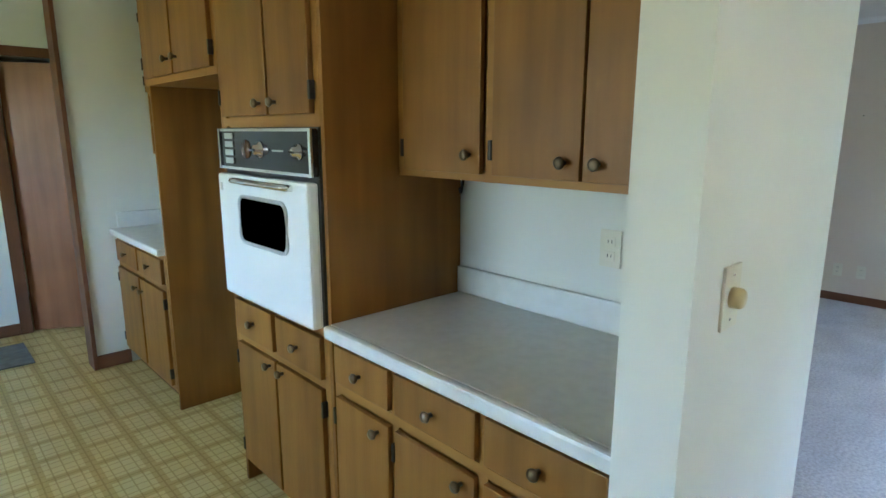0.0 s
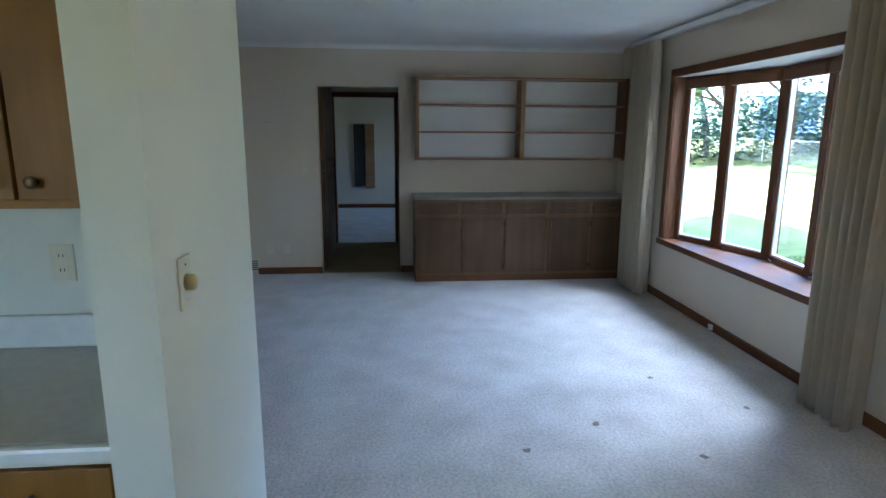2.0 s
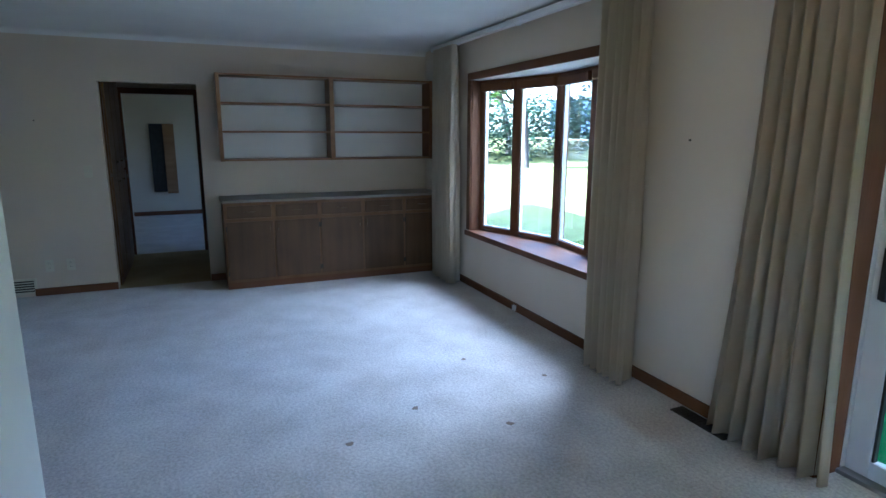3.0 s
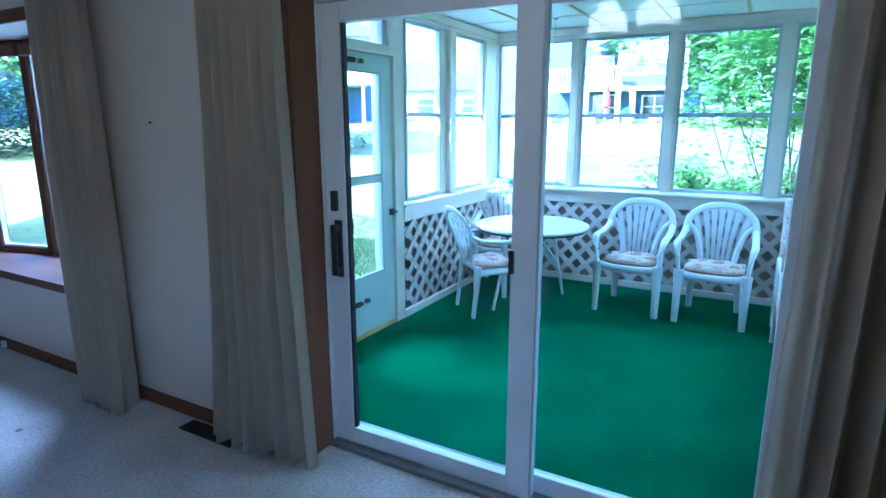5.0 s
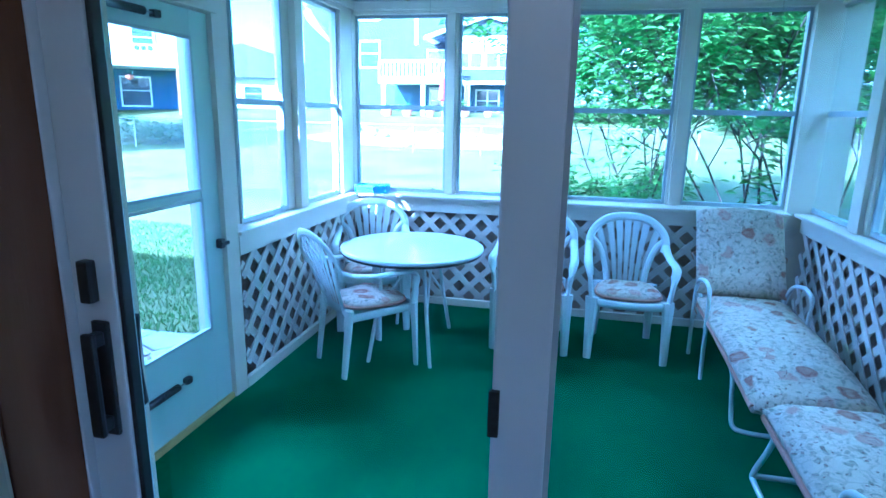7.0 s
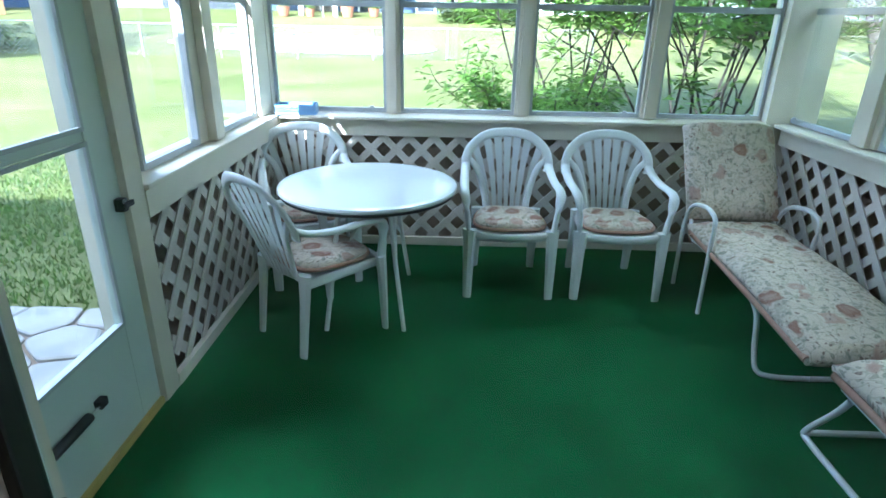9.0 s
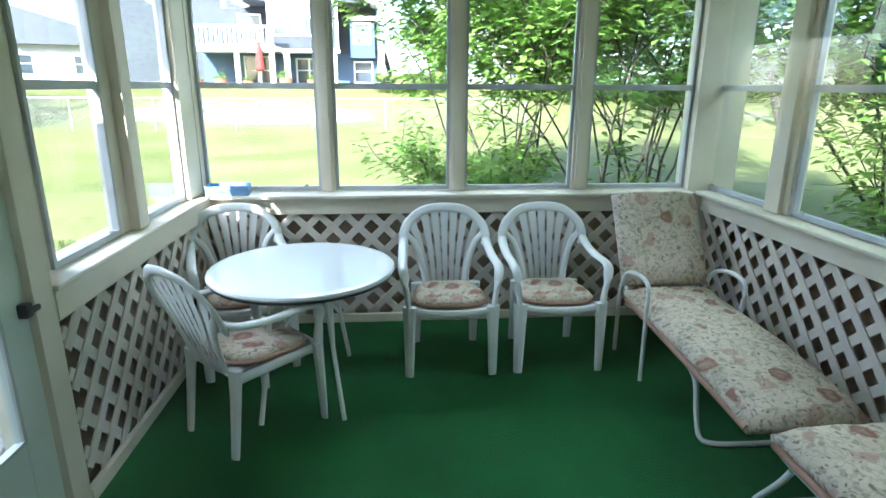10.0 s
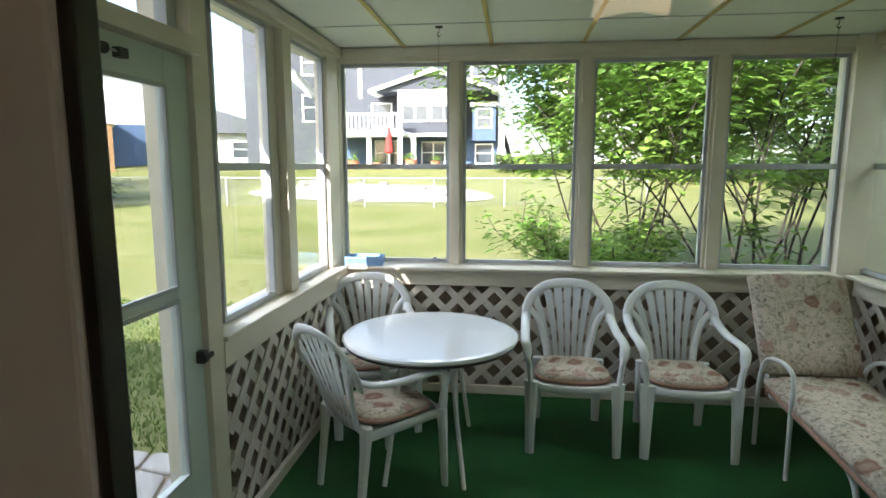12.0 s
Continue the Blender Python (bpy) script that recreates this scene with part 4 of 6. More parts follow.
def slider(x0, x1, y0, y1, s0, s1, glass):
    """A sash with stiles s0 (low x) and s1 (high x) wide."""
    p = part("sash", box(box(box(box(bmesh.new(), x0, x0 + s0, y0, y1, 0.02, 2.0, 0.005), x1 - s1, x1, y0, y1, 0.02, 2.0, 0.005), x0 + s0, x1 - s1, y0, y1, 0.02, 0.10, 0.004), x0 + s0, x1 - s1, y0, y1, 1.92, 2.0, 0.004), M_VINYLW, sd)
    g = part("pane", boxm(x0 + s0 - 0.005, x1 - s1 + 0.005, (y0 + y1) / 2 - 0.002, (y0 + y1) / 2 + 0.002, 0.095, 1.925), glass, p)
    g.visible_shadow = False
    return p


left = slider(0.345, 1.327, -2.758, -2.71, 0.10, 0.103, M_GLASSD)
right = slider(-0.498, 0.41, -2.82, -2.775, 0.055, 0.05, M_GLASST)
part("weatherstrip", boxm(0.335, 0.345, -2.752, -2.715, 0.03, 2.0), M_SASH, left)
part("stile_bead", boxm(1.212, 1.224, -2.742, -2.716, 0.10, 1.92, 0.003), M_BLACK, left, "black glazing gasket")
part("keeper", boxm(0.43, 0.45, -2.714, -2.700, 0.96, 1.05, 0.002), M_IRON, left, "dark keeper plate")
hb = box(bmesh.new(), 1.244, 1.284, -2.71, -2.698, 0.84, 1.10, 0.006)
box(hb, 1.250, 1.274, -2.698, -2.67, 0.86, 0.89, 0.005)
box(hb, 1.250, 1.274, -2.698, -2.67, 1.05, 1.08, 0.005)
box(hb, 1.244, 1.274, -2.672, -2.658, 0.855, 1.085, 0.006)
part("handle", hb, M_BLACK, left, "black pull handle")
part("latch", boxm(1.262, 1.29, -2.71, -2.685, 1.14, 1.23, 0.006), M_BLACK, left, "black thumb latch")
part("outer_handle", tube(bmesh.new(), [(1.265, -2.755, 0.86), (1.26, -2.795, 0.87), (1.26, -2.795, 1.08), (1.265, -2.755, 1.09)], 0.010), M_BLACK, left, "black outer pull")
for x0, x1 in ((1.334, 1.352), (-0.535, -0.517)):
    board("door_jamb_liner", M_TRIM, x0, x1, DY1, WY, 0.0, 2.07, "stained wood jamb liner", "jamb", 0.003)
for x0, x1 in ((1.338, 1.40), (-0.583, -0.521)):
    board("door_casing", M_TRIM, x0, x1, WY, WY + 0.018, 0.0, 2.12, "stained wood casing of the patio door", "casing")
board("door_casing", M_TRIMX, -0.521, 1.338, WY, WY + 0.018, 2.055, 2.12, "stained wood head casing of the patio door", "casing")
lath = thing("wood_lath", "short pale wood lath lying on the carpet by the door", "wood strip")
part("strip", boxm(0.20, 0.42, -2.63, -2.575, 0.0, 0.014, 0.002), wood("pine", (0.55, 0.36, 0.19), (0.48, 0.30, 0.15), 0.6, "x"), lath)

# dining chandelier, mirrored in the door glass
def ribbed_shade(parent, x, y, z):
    """A stepped opal glass bell with a narrow neck, a clear-cut lower rim and a pale bulb dish."""
    prof = [(0.098, 0.0), (0.112, 0.004), (0.116, 0.016), (0.110, 0.022), (0.117, 0.028), (0.117, 0.050), (0.110, 0.056), (0.115, 0.063),
            (0.113, 0.088), (0.100, 0.108), (0.070, 0.124), (0.056, 0.134), (0.054, 0.160), (0.060, 0.168), (0.040, 0.176)]
    sh = part("shade", lathe(bmesh.new(), prof, 36, pose(x, y, z)), M_SHADE, parent, "ribbed white glass shade", True)
    part("rim_band", lathe(bmesh.new(), ((0.099, 0), (0.104, 0.002), (0.104, 0.010), (0.099, 0.012)), 36, pose(x, y, z - 0.010)), M_CHROME, sh, "bright patterned metal rim", True)
    part("holder", lathe(bmesh.new(), ((0.042, 0), (0.045, 0.01), (0.030, 0.05), (0.010, 0.06)), 20, pose(x, y, z + 0.176)), M_BRASS, sh, "brass shade holder", True)


cl = thing("chandelier", "brass chandelier with two lit ribbed opal glass shades", "chandelier")
HUBX, HUBY = 0.41, -1.225
part("canopy", lathe(bmesh.new(), ((0.02, -0.05), (0.05, -0.03), (0.065, -0.008), (0.065, 0.0)), 24, pose(HUBX, HUBY, CZ)), M_BRASS, cl, smooth=True)
part("stem", tube(bmesh.new(), [(HUBX, HUBY, CZ - 0.04), (HUBX, HUBY, 2.26)], 0.011, 10), M_BRASS, cl, smooth=True)
part("hub", lathe(bmesh.new(), ((0.012, -0.05), (0.035, -0.03), (0.04, 0.0), (0.03, 0.03), (0.012, 0.045)), 20, pose(HUBX, HUBY, 2.26)), M_BRASS, cl, smooth=True)
for lx, ly in ((0.567, -1.15), (0.252, -1.30)):
    part("arm", tube(bmesh.new(), smooth_path([(HUBX, HUBY, 2.26), ((HUBX + lx) / 2, (HUBY + ly) / 2, 2.315), (lx, ly, 2.30), (lx, ly, 2.27)], 5), 0.008, 8), M_BRASS, cl, smooth=True)
    ribbed_shade(cl, lx, ly, 2.045)

# ---- porch structure ----
tagged(link("porch_floor", boxm(-1.45, 2.22, -6.55, WO - 0.05, -0.2, PF), M_TURF), "green indoor-outdoor turf carpet on the porch", "floor", kind="structure")
PCZ = 2.41
cbm = boxm(-1.6, 2.42, -6.72, WO, PCZ, PCZ + 0.05)
for i in range(7):
    x = -1.33 + i * 0.605
    box(cbm, x - 0.009, x + 0.009, -6.5, WO - 0.02, PCZ - 0.008, PCZ)
tagged(link("porch_ceiling", cbm, M_PTILE), "pale panelled porch ceiling", "ceiling", kind="structure")
for i in range(7):
    x = -1.33 + i * 0.605
    board("ceiling_batten", M_GOLD, x - 0.012, x + 0.012, -6.46, WO - 0.02, PCZ - 0.014, PCZ - 0.008, "yellowed ceiling batten", "trim", 0.0)
for y in (-5.82, -4.6, -3.4):
    board("ceiling_joint", M_SASH, -1.42, 2.22, y - 0.004, y + 0.004, PCZ - 0.004, PCZ - 0.0005, "dark ceiling panel joint", "trim", 0.0)
prf = bmesh.new()
for z0, y0, z1, y1 in ((2.46, -6.95, 2.6, -2.76),):
    box(prf, -1.85, 2.65, y0, y1, z0, z0 + 0.16)
tagged(link("porch_roof", prf, M_VINYLW), "low white porch roof with soffit", "roof", kind="structure")
for i in range(16):
    board("soffit_slat", M_SASH, 2.42, 2.65, -6.9 + i * 0.1, -6.82 + i * 0.1, 2.452, 2.459, "vented soffit strip", "soffit", 0.0)
gut = thing("gutter", "white metal gutter and downspout on the porch", "gutter")
part("trough", boxm(2.65, 2.75, -6.95, -2.8, 2.5, 2.6, 0.015), M_VINYLW, gut)
part("downspout", tube(bmesh.new(), smooth_path([(2.70, -6.75, 2.52), (2.70, -6.75, 2.35), (2.52, -6.85, 2.15), (2.45, -6.9, 2.0), (2.45, -6.9, -0.3)], 4), 0.04, 6), M_VINYLW, gut)

SILL, HEAD = 0.885, 2.305
INX, INXR, INY = 2.25, -1.42, -6.47      # window planes


def seg(axis, pos0, pos1, u0, u1, z0, z1, bevel=0.003):
    return boxm(u0, u1, pos0, pos1, z0, z1, bevel) if axis == "x" else boxm(pos0, pos1, u0, u1, z0, z1, bevel)


def porch_window(name, axis, p, u0, u1, inward):
    """An aluminium double-hung window unit in plane p: outer frame, two sashes, meeting rail, two panes."""
    w = thing(name, "aluminium double-hung porch window in a cream frame", "window")
    w["kind"] = "structure"
    a, b = sorted((p + inward * 0.016, p + inward * 0.05))
    f = 0.022
    for args in ((u0, u0 + f, SILL, HEAD), (u1 - f, u1, SILL, HEAD), (u0 + f, u1 - f, SILL, SILL + 0.03), (u0 + f, u1 - f, HEAD - 0.025, HEAD)):
        part("window_frame", seg(axis, a, b, *args), M_SASH, w)
    part("meeting_rail", seg(axis, a + 0.004, b - 0.004, u0 + f, u1 - f, 1.565, 1.602), M_SASH, w)
    c = (a + b) / 2
    for z0, z1 in ((SILL + 0.028, 1.567), (1.60, HEAD - 0.023)):
        g = part("pane", seg(axis, c - 0.0015, c + 0.0015, u0 + f - 0.004, u1 - f + 0.004, z0, z1, 0.0), M_GLASS, w)
        g.visible_shadow = False
    part("sash_catch", seg(axis, *sorted((b if inward > 0 else a, (b if inward > 0 else a) + inward * 0.012)), u0 + 0.09, u0 + 0.12, SILL + 0.03, SILL + 0.045, 0.002), M_SASH, w, "small sash catch")


WB = [(1.385, 2.165), (0.500, 1.290), (-0.365, 0.398), (-1.21, -0.475)]
for i, (a, b) in enumerate(WB):
    porch_window("window_%d" % (i + 2), "x", INY - 0.05, a, b, 1)
WLs = [(-5.29, -4.72), (-6.167, -5.56)]
for i, (a, b) in enumerate(WLs):
    porch_window("window_%d" % (i + 6), "y", INX, a, b, -1)
WRs = [(-6.45, -5.73), (-5.52, -4.70), (-4.55, -3.72), (-3.55, -2.95)]
for i, (a, b) in enumerate(WRs):
    porch_window("window_%d" % (i + 8), "y", INXR, a, b, 1)

PL = "cream painted porch framing board"
def post(x0, x1, y0, y1, z0, z1, b=0.004):
    return board("porch_frame_board", M_PORCH, x0, x1, y0, y1, z0, z1, PL, "porch frame", b)


# far wall: posts, head, sill, lower wall
for hi, lo in ((1.385, 1.290), (0.500, 0.398), (-0.365, -0.475)):
    post(lo, hi, -6.56, -6.44, SILL, HEAD)
    post(lo + 0.02, hi - 0.02, -6.44, -6.415, SILL, HEAD)
post(2.165, 2.30, -6.56, -6.40, PF, PCZ - 0.002)
post(-1.55, -1.21, -6.6, -6.40, PF, PCZ - 0.002)
post(-1.21, 2.165, -6.56, -6.42, HEAD, PCZ - 0.002)
post(-1.21, 2.165, -6.435, -6.405, HEAD + 0.03, PCZ - 0.015)
post(-1.21, 2.165, -6.56, -6.30, 0.855, SILL - 0.006, 0.008)
post(-1.21, 2.165, -6.39, -6.36, 0.74, 0.853)
post(-1.21, 2.165, -6.39, -6.36, PF, 0.0)
slab("porch_backing_far", M_BACK, -1.5, 2.3, -6.5, -6.42, PF, 0.855, "weathered brown plywood behind the lattice")
# left wall
for y0, y1 in ((-5.56, -5.29), ):
    post(2.20, 2.262, y0, y1, SILL, HEAD)
    post(2.15, 2.20, y0 + 0.07, y1 - 0.09, SILL, HEAD)
post(2.17, 2.262, -6.40, -6.167, SILL, HEAD)
post(2.12, 2.33, -4.55, -4.435, PF, PCZ - 0.002)
post(2.215, 2.262, -4.72, -4.55, SILL, PCZ - 0.002)
post(2.17, 2.33, -6.40, -4.55, HEAD, PCZ - 0.002)
post(2.14, 2.17, -6.40, -4.55, HEAD + 0.03, PCZ - 0.015)
post(2.10, 2.36, -6.37, -4.55, 0.855, SILL - 0.006, 0.008)
post(2.115, 2.145, -6.36, -4.55, 0.74, 0.853)
post(2.115, 2.145, -6.36, -4.55, PF, 0.0)
slab("porch_backing_left", M_BACK, 2.20, 2.28, -6.5, -4.55, PF, 0.855, "weathered brown plywood behind the lattice")
# right wall
for y0, y1 in ((-5.73, -5.52), (-4.70, -4.55), (-3.72, -3.55)):
    post(-1.432, -1.35, y0, y1, SILL, HEAD)
    post(-1.35, -1.32, y0 + 0.04, y1 - 0.04, SILL, HEAD)
post(-1.5, -1.35, -6.40, -2.76, HEAD, PCZ - 0.002)
post(-1.35, -1.32, -6.40, -2.76, HEAD + 0.03, PCZ - 0.015)
post(-1.5, -1.25, -6.37, -2.76, 0.855, SILL - 0.006, 0.008)
post(-1.33, -1.30, -6.36, -2.77, 0.74, 0.853)
post(-1.33, -1.30, -6.36, -2.77, PF, 0.0)
post(-1.5, -1.35, -2.95, -2.76, SILL, HEAD)
slab("porch_backing_right", M_BACK, -1.46, -1.38, -6.5, -2.76, PF, 0.855, "weathered brown plywood behind the lattice")
# house siding inside the porch, beside the patio door
slab("porch_house_face", M_PORCH, 1.36, 2.42, WO - 0.02, WO, PF, PCZ, "cream painted house wall inside the porch")
slab("porch_house_face", M_PORCH, -1.6, -0.56, WO - 0.02, WO, PF, PCZ, "cream painted house wall inside the porch")


def lattice(name, axis, p, u0, u1, z0, z1, side):
    """Two crossed layers of diagonal slats, clipped to the panel, each slat a piece of its own."""
    root = thing(name, "cream painted diagonal wooden lattice on the porch wall", "lattice")
    root["kind"] = "structure"
    step, half = 0.177, 0.0245
    for sgn in (1, -1):
        off = 0.0 if sgn > 0 else 0.009
        k = -int((z1 - z0) / step) - 2
        while True:
            base = u0 + k * step
            k += 1
            if sgn > 0:
                ua, ub = base, base + (z1 - z0)
            else:
                ua, ub = base + (z1 - z0), base
            if min(ua, ub) > u1:
                break
            if max(ua, ub) < u0:
                continue
            pa, pb = [ua, z0], [ub, z1]
            d = pb[0] - pa[0]
            t0, t1 = 0.0, 1.0
            ta, tb = sorted(((u0 - pa[0]) / d, (u1 - pa[0]) / d))
            t0, t1 = max(0.0, ta), min(1.0, tb)
            if t1 - t0 < 0.05:
                continue
            qa = (pa[0] + d * t0, z0 + (z1 - z0) * t0)
            qb = (pa[0] + d * t1, z0 + (z1 - z0) * t1)
            du, dz = qb[0] - qa[0], qb[1] - qa[1]
            L = math.hypot(du, dz)
            ang = math.atan2(dz, du)
            if axis == "x":
                m = Matrix.Translation((qa[0], p + side * off, qa[1])) @ Matrix.Rotation(-ang, 4, "Y")
                b = boxm(0, L, -0.004, 0.004, -half, half, 0.0, m)
            else:
                m = Matrix.Translation((p + side * off, qa[0], qa[1])) @ Matrix.Rotation(radians(90), 4, "Z") @ Matrix.Rotation(-ang, 4, "Y")
                b = boxm(0, L, -0.004, 0.004, -half, half, 0.0, m)
            part("slat", b, M_LATT, root)
    return root


lattice("lattice_far", "x", -6.395, -1.28, 2.13, -0.01, 0.76, 1)
lattice("lattice_left", "y", 2.15, -6.35, -4.60, -0.01, 0.76, -1)
lattice("lattice_right", "y", -1.335, -6.35, -2.78, -0.01, 0.76, 1)

for hx, hy in ((1.385, -5.90), (-0.872, -5.97)):
    hk = thing("ceiling_hook", "small dark ceiling hook with a thin hanging wire", "hook")
    part("plate", lathe(bmesh.new(), ((0.022, -0.006), (0.024, 0.0)), 14, pose(hx, hy, PCZ)), M_IRON, hk)
    part("hook", tube(bmesh.new(), smooth_path([(hx, hy, PCZ - 0.004), (hx, hy, PCZ - 0.03), (hx + 0.012, hy, PCZ - 0.045), (hx, hy, PCZ - 0.056), (hx - 0.01, hy, PCZ - 0.048)], 4), 0.0025, 6), M_IRON, hk)
    part("wire", tube(bmesh.new(), [(hx, hy, PCZ - 0.05), (hx + 0.004, hy, PCZ - 0.36)], 0.0012, 5), M_IRON, hk, "thin hanging wire")

# ---- porch screen door ----
pd = thing("door_4", "pale green-white storm door with two glass lights and a dark latch", "door")
pd["kind"] = "structure"
M_STORM = mat("storm_door_paint", (0.60, 0.66, 0.60), 0.4, (0.56, 0.62, 0.56), 4.0)
DYa, DYb = -4.43, -3.55
for args in ((DYa, DYa + 0.14, -0.03, 1.99), (DYb - 0.14, DYb, -0.03, 1.99), (DYa + 0.14, DYb - 0.14, 1.87, 1.99), (DYa + 0.14, DYb - 0.14, -0.03, 0.40)):
    part("door_rail", boxm(2.145, 2.185, args[0], args[1], args[2], args[3], 0.003), M_STORM, pd)
part("mid_rail", boxm(2.15, 2.18, DYa + 0.14, DYb - 0.14, 1.10, 1.135, 0.003), M_STORM, pd)
for z0, z1 in ((0.40, 1.10), (1.135, 1.87)):
    g = part("pane", boxm(2.163, 2.166, DYa + 0.14, DYb - 0.14, z0, z1), M_GLASS, pd)
    g.visible_shadow = False
    for args in ((DYa + 0.14, DYa + 0.155, z0, z1), (DYb - 0.155, DYb - 0.14, z0, z1), (DYa + 0.155, DYb - 0.155, z0, z0 + 0.015), (DYa + 0.155, DYb - 0.155, z1 - 0.015, z1)):
        part("glazing_bead", boxm(2.138, 2.15, *args), M_SASH, pd)
kn = box(bmesh.new(), 2.11, 2.145, DYa + 0.02, DYa + 0.055, 0.82, 0.87, 0.005)
box(kn, 2.10, 2.112, DYa - 0.005, DYa + 0.06, 0.835, 0.855, 0.003)
part("latch", kn, M_BLACK, pd, "black door latch")
for z, y0 in ((0.22, DYb - 0.42), (1.93, DYb - 0.42)):
    cy = part("door_closer", tube(bmesh.new(), [(2.125, y0, z), (2.125, y0 + 0.30, z)], 0.018, 12), M_BLACK, pd, "black pneumatic door closer", True)
    part("closer_rod", tube(bmesh.new(), [(2.125, y0 - 0.08, z), (2.125, y0, z)], 0.005, 6), M_CHROME, cy)
    part("closer_bracket", boxm(2.118, 2.146, y0 - 0.10, y0 - 0.06, z - 0.015, z + 0.015), M_BLACK, cy)
part("kick_strip", boxm(2.13, 2.19, DYa, DYb, PF, -0.03), M_GOLD, pd, "yellowed threshold strip")
tw = thing("window_12", "small transom window over the storm door", "window")
tw["kind"] = "structure"
for args in ((DYa, DYa + 0.06, 2.06, 2.36), (DYb - 0.06, DYb, 2.06, 2.36), (DYa + 0.06, DYb - 0.06, 2.30, 2.36)):
    part("window_frame", boxm(2.17, 2.22, *args, 0.003), M_SASH, tw)
g = part("pane", boxm(2.19, 2.193, DYa + 0.06, DYb - 0.06, 2.06, 2.30), M_GLASS, tw)
g.visible_shadow = False
post(2.10, 2.33, -4.46, -3.50, 1.995, 2.06)
post(2.12, 2.33, -4.46, -3.50, 2.36, PCZ - 0.002)
post(2.10, 2.33, -3.55, -2.78, PF, PCZ - 0.002)

# ---- porch furniture ----
def garden_chair():
    """A stackable resin armchair with fan back; front towards +y, origin on the floor."""
    c = thing("garden_chair", "white moulded resin garden armchair with fan back", "chair", "chairs on the porch")
    # seat: dished shell with rolled front
    bm = bmesh.new()
    n, r = 12, 10
    g = []
    for j in range(r + 1):
        t = j / r
        y = 0.255 - 0.46 * t
        half = 0.235 - 0.045 * t
        line = []
        for i in range(n + 1):
            s = i / n * 2 - 1
            z = 0.425 - 0.02 * t - 0.018 * (1 - s * s) - (0.03 * (1 - t / 0.12) ** 2 if t < 0.12 else 0)
            line.append(bm.verts.new((s * half, y, z)))
        g.append(line)
    for j in range(r):
        for i in range(n):
            bm.faces.new((g[j][i], g[j + 1][i], g[j + 1][i + 1], g[j][i + 1]))
    bmesh.ops.solidify(bm, geom=bm.faces[:], thickness=0.016)
    part("seat", bm, M_PLAST, c, smooth=True)
    sk = tube(bmesh.new(), smooth_path([(-0.225, 0.24, 0.40), (-0.12, 0.262, 0.395), (0, 0.268, 0.393), (0.12, 0.262, 0.395), (0.225, 0.24, 0.40)], 4), 0.012, 8, flat=2.2)
    for s in (-1, 1):
        tube(sk, [(s * 0.225, 0.24, 0.395), (s * 0.185, -0.20, 0.375)], 0.010, 8, flat=2.6)
    part("apron", sk, M_PLAST, c, smooth=True)

    def back(u, v):
        return Vector((u, -0.20 - 0.30 * v - 0.05 * max(0, v) ** 2 + 0.16 * u * u, 0.40 + v))

    # arch of the back, running down into the arms
    arch = [(-0.262, 0.25), (-0.268, 0.30), (-0.252, 0.37), (-0.208, 0.425), (-0.14, 0.470), (-0.05, 0.488), (0.05, 0.488), (0.14, 0.470), (0.208, 0.425), (0.252, 0.37), (0.268, 0.30), (0.262, 0.25)]
    part("back_arch", tube(bmesh.new(), smooth_path([back(u, v) for u, v in arch], 3), 0.029, 10, flat=0.34, up=Vector((0, 1, 0.35))), M_PLAST, c, smooth=True)
    # fan slats
    for k in range(-3, 4):
        u0, u1 = k * 0.036, k * 0.066
        v1 = 0.495 - 0.010 * k * k - 0.004 * abs(k)
        if abs(k) == 3:
            v1, u1 = 0.415, k * 0.072
        bm = bmesh.new()
        rows = []
        for j in range(9):
            t = j / 8
            bow = 0.35 * t + 0.65 * t * t
            u = u0 + (u1 - u0) * bow
            v = -0.01 + (v1 + 0.01) * t
            w = 0.012 + 0.009 * t + 0.005 * t ** 3
            a, b = back(u - w, v), back(u + w, v)
            rows.append((bm.verts.new(a), bm.verts.new(b)))
        for A, B in zip(rows, rows[1:]):
            bm.faces.new((A[0], A[1], B[1], B[0]))
        bmesh.ops.solidify(bm, geom=bm.faces[:], thickness=0.012)
        part("slat", bm, M_PLAST, c, smooth=False)
    for s in (-1, 1):
        # outer curved rib of the back from seat to arch
        part("side_rib", tube(bmesh.new(), smooth_path([back(s * 0.125, -0.01), back(s * 0.145, 0.12), back(s * 0.19, 0.26), back(s * 0.25, 0.33)], 4), 0.020, 8, flat=0.45, up=Vector((0, 1, 0.35))), M_PLAST, c, smooth=True)
        # arm sweeping forward and down into the front leg
        arm = [back(s * 0.266, 0.30), Vector((s * 0.272, -0.20, 0.665)), Vector((s * 0.275, -0.05, 0.645)), Vector((s * 0.278, 0.12, 0.648)), Vector((s * 0.275, 0.205, 0.635)), Vector((s * 0.265, 0.235, 0.59)), Vector((s * 0.255, 0.235, 0.50)), Vector((s * 0.245, 0.235, 0.42))]
        part("armrest", tube(bmesh.new(), smooth_path(arm, 4), 0.028, 10, flat=0.55), M_PLAST, c, smooth=True)
        lf = bmesh.new()
        tube(lf, [(s * 0.240, 0.232, 0.43), (s * 0.243, 0.24, 0.30), (s * 0.246, 0.25, 0.0)], 0.046, 8, r2=0.026, flat=0.62)
        part("leg", lf, M_PLAST, c)
        lr = bmesh.new()
        tube(lr, [(s * 0.185, -0.19, 0.43), (s * 0.186, -0.20, 0.30), (s * 0.19, -0.235, 0.0)], 0.040, 8, r2=0.024, flat=0.62)
        part("leg", lr, M_PLAST, c)
    return c


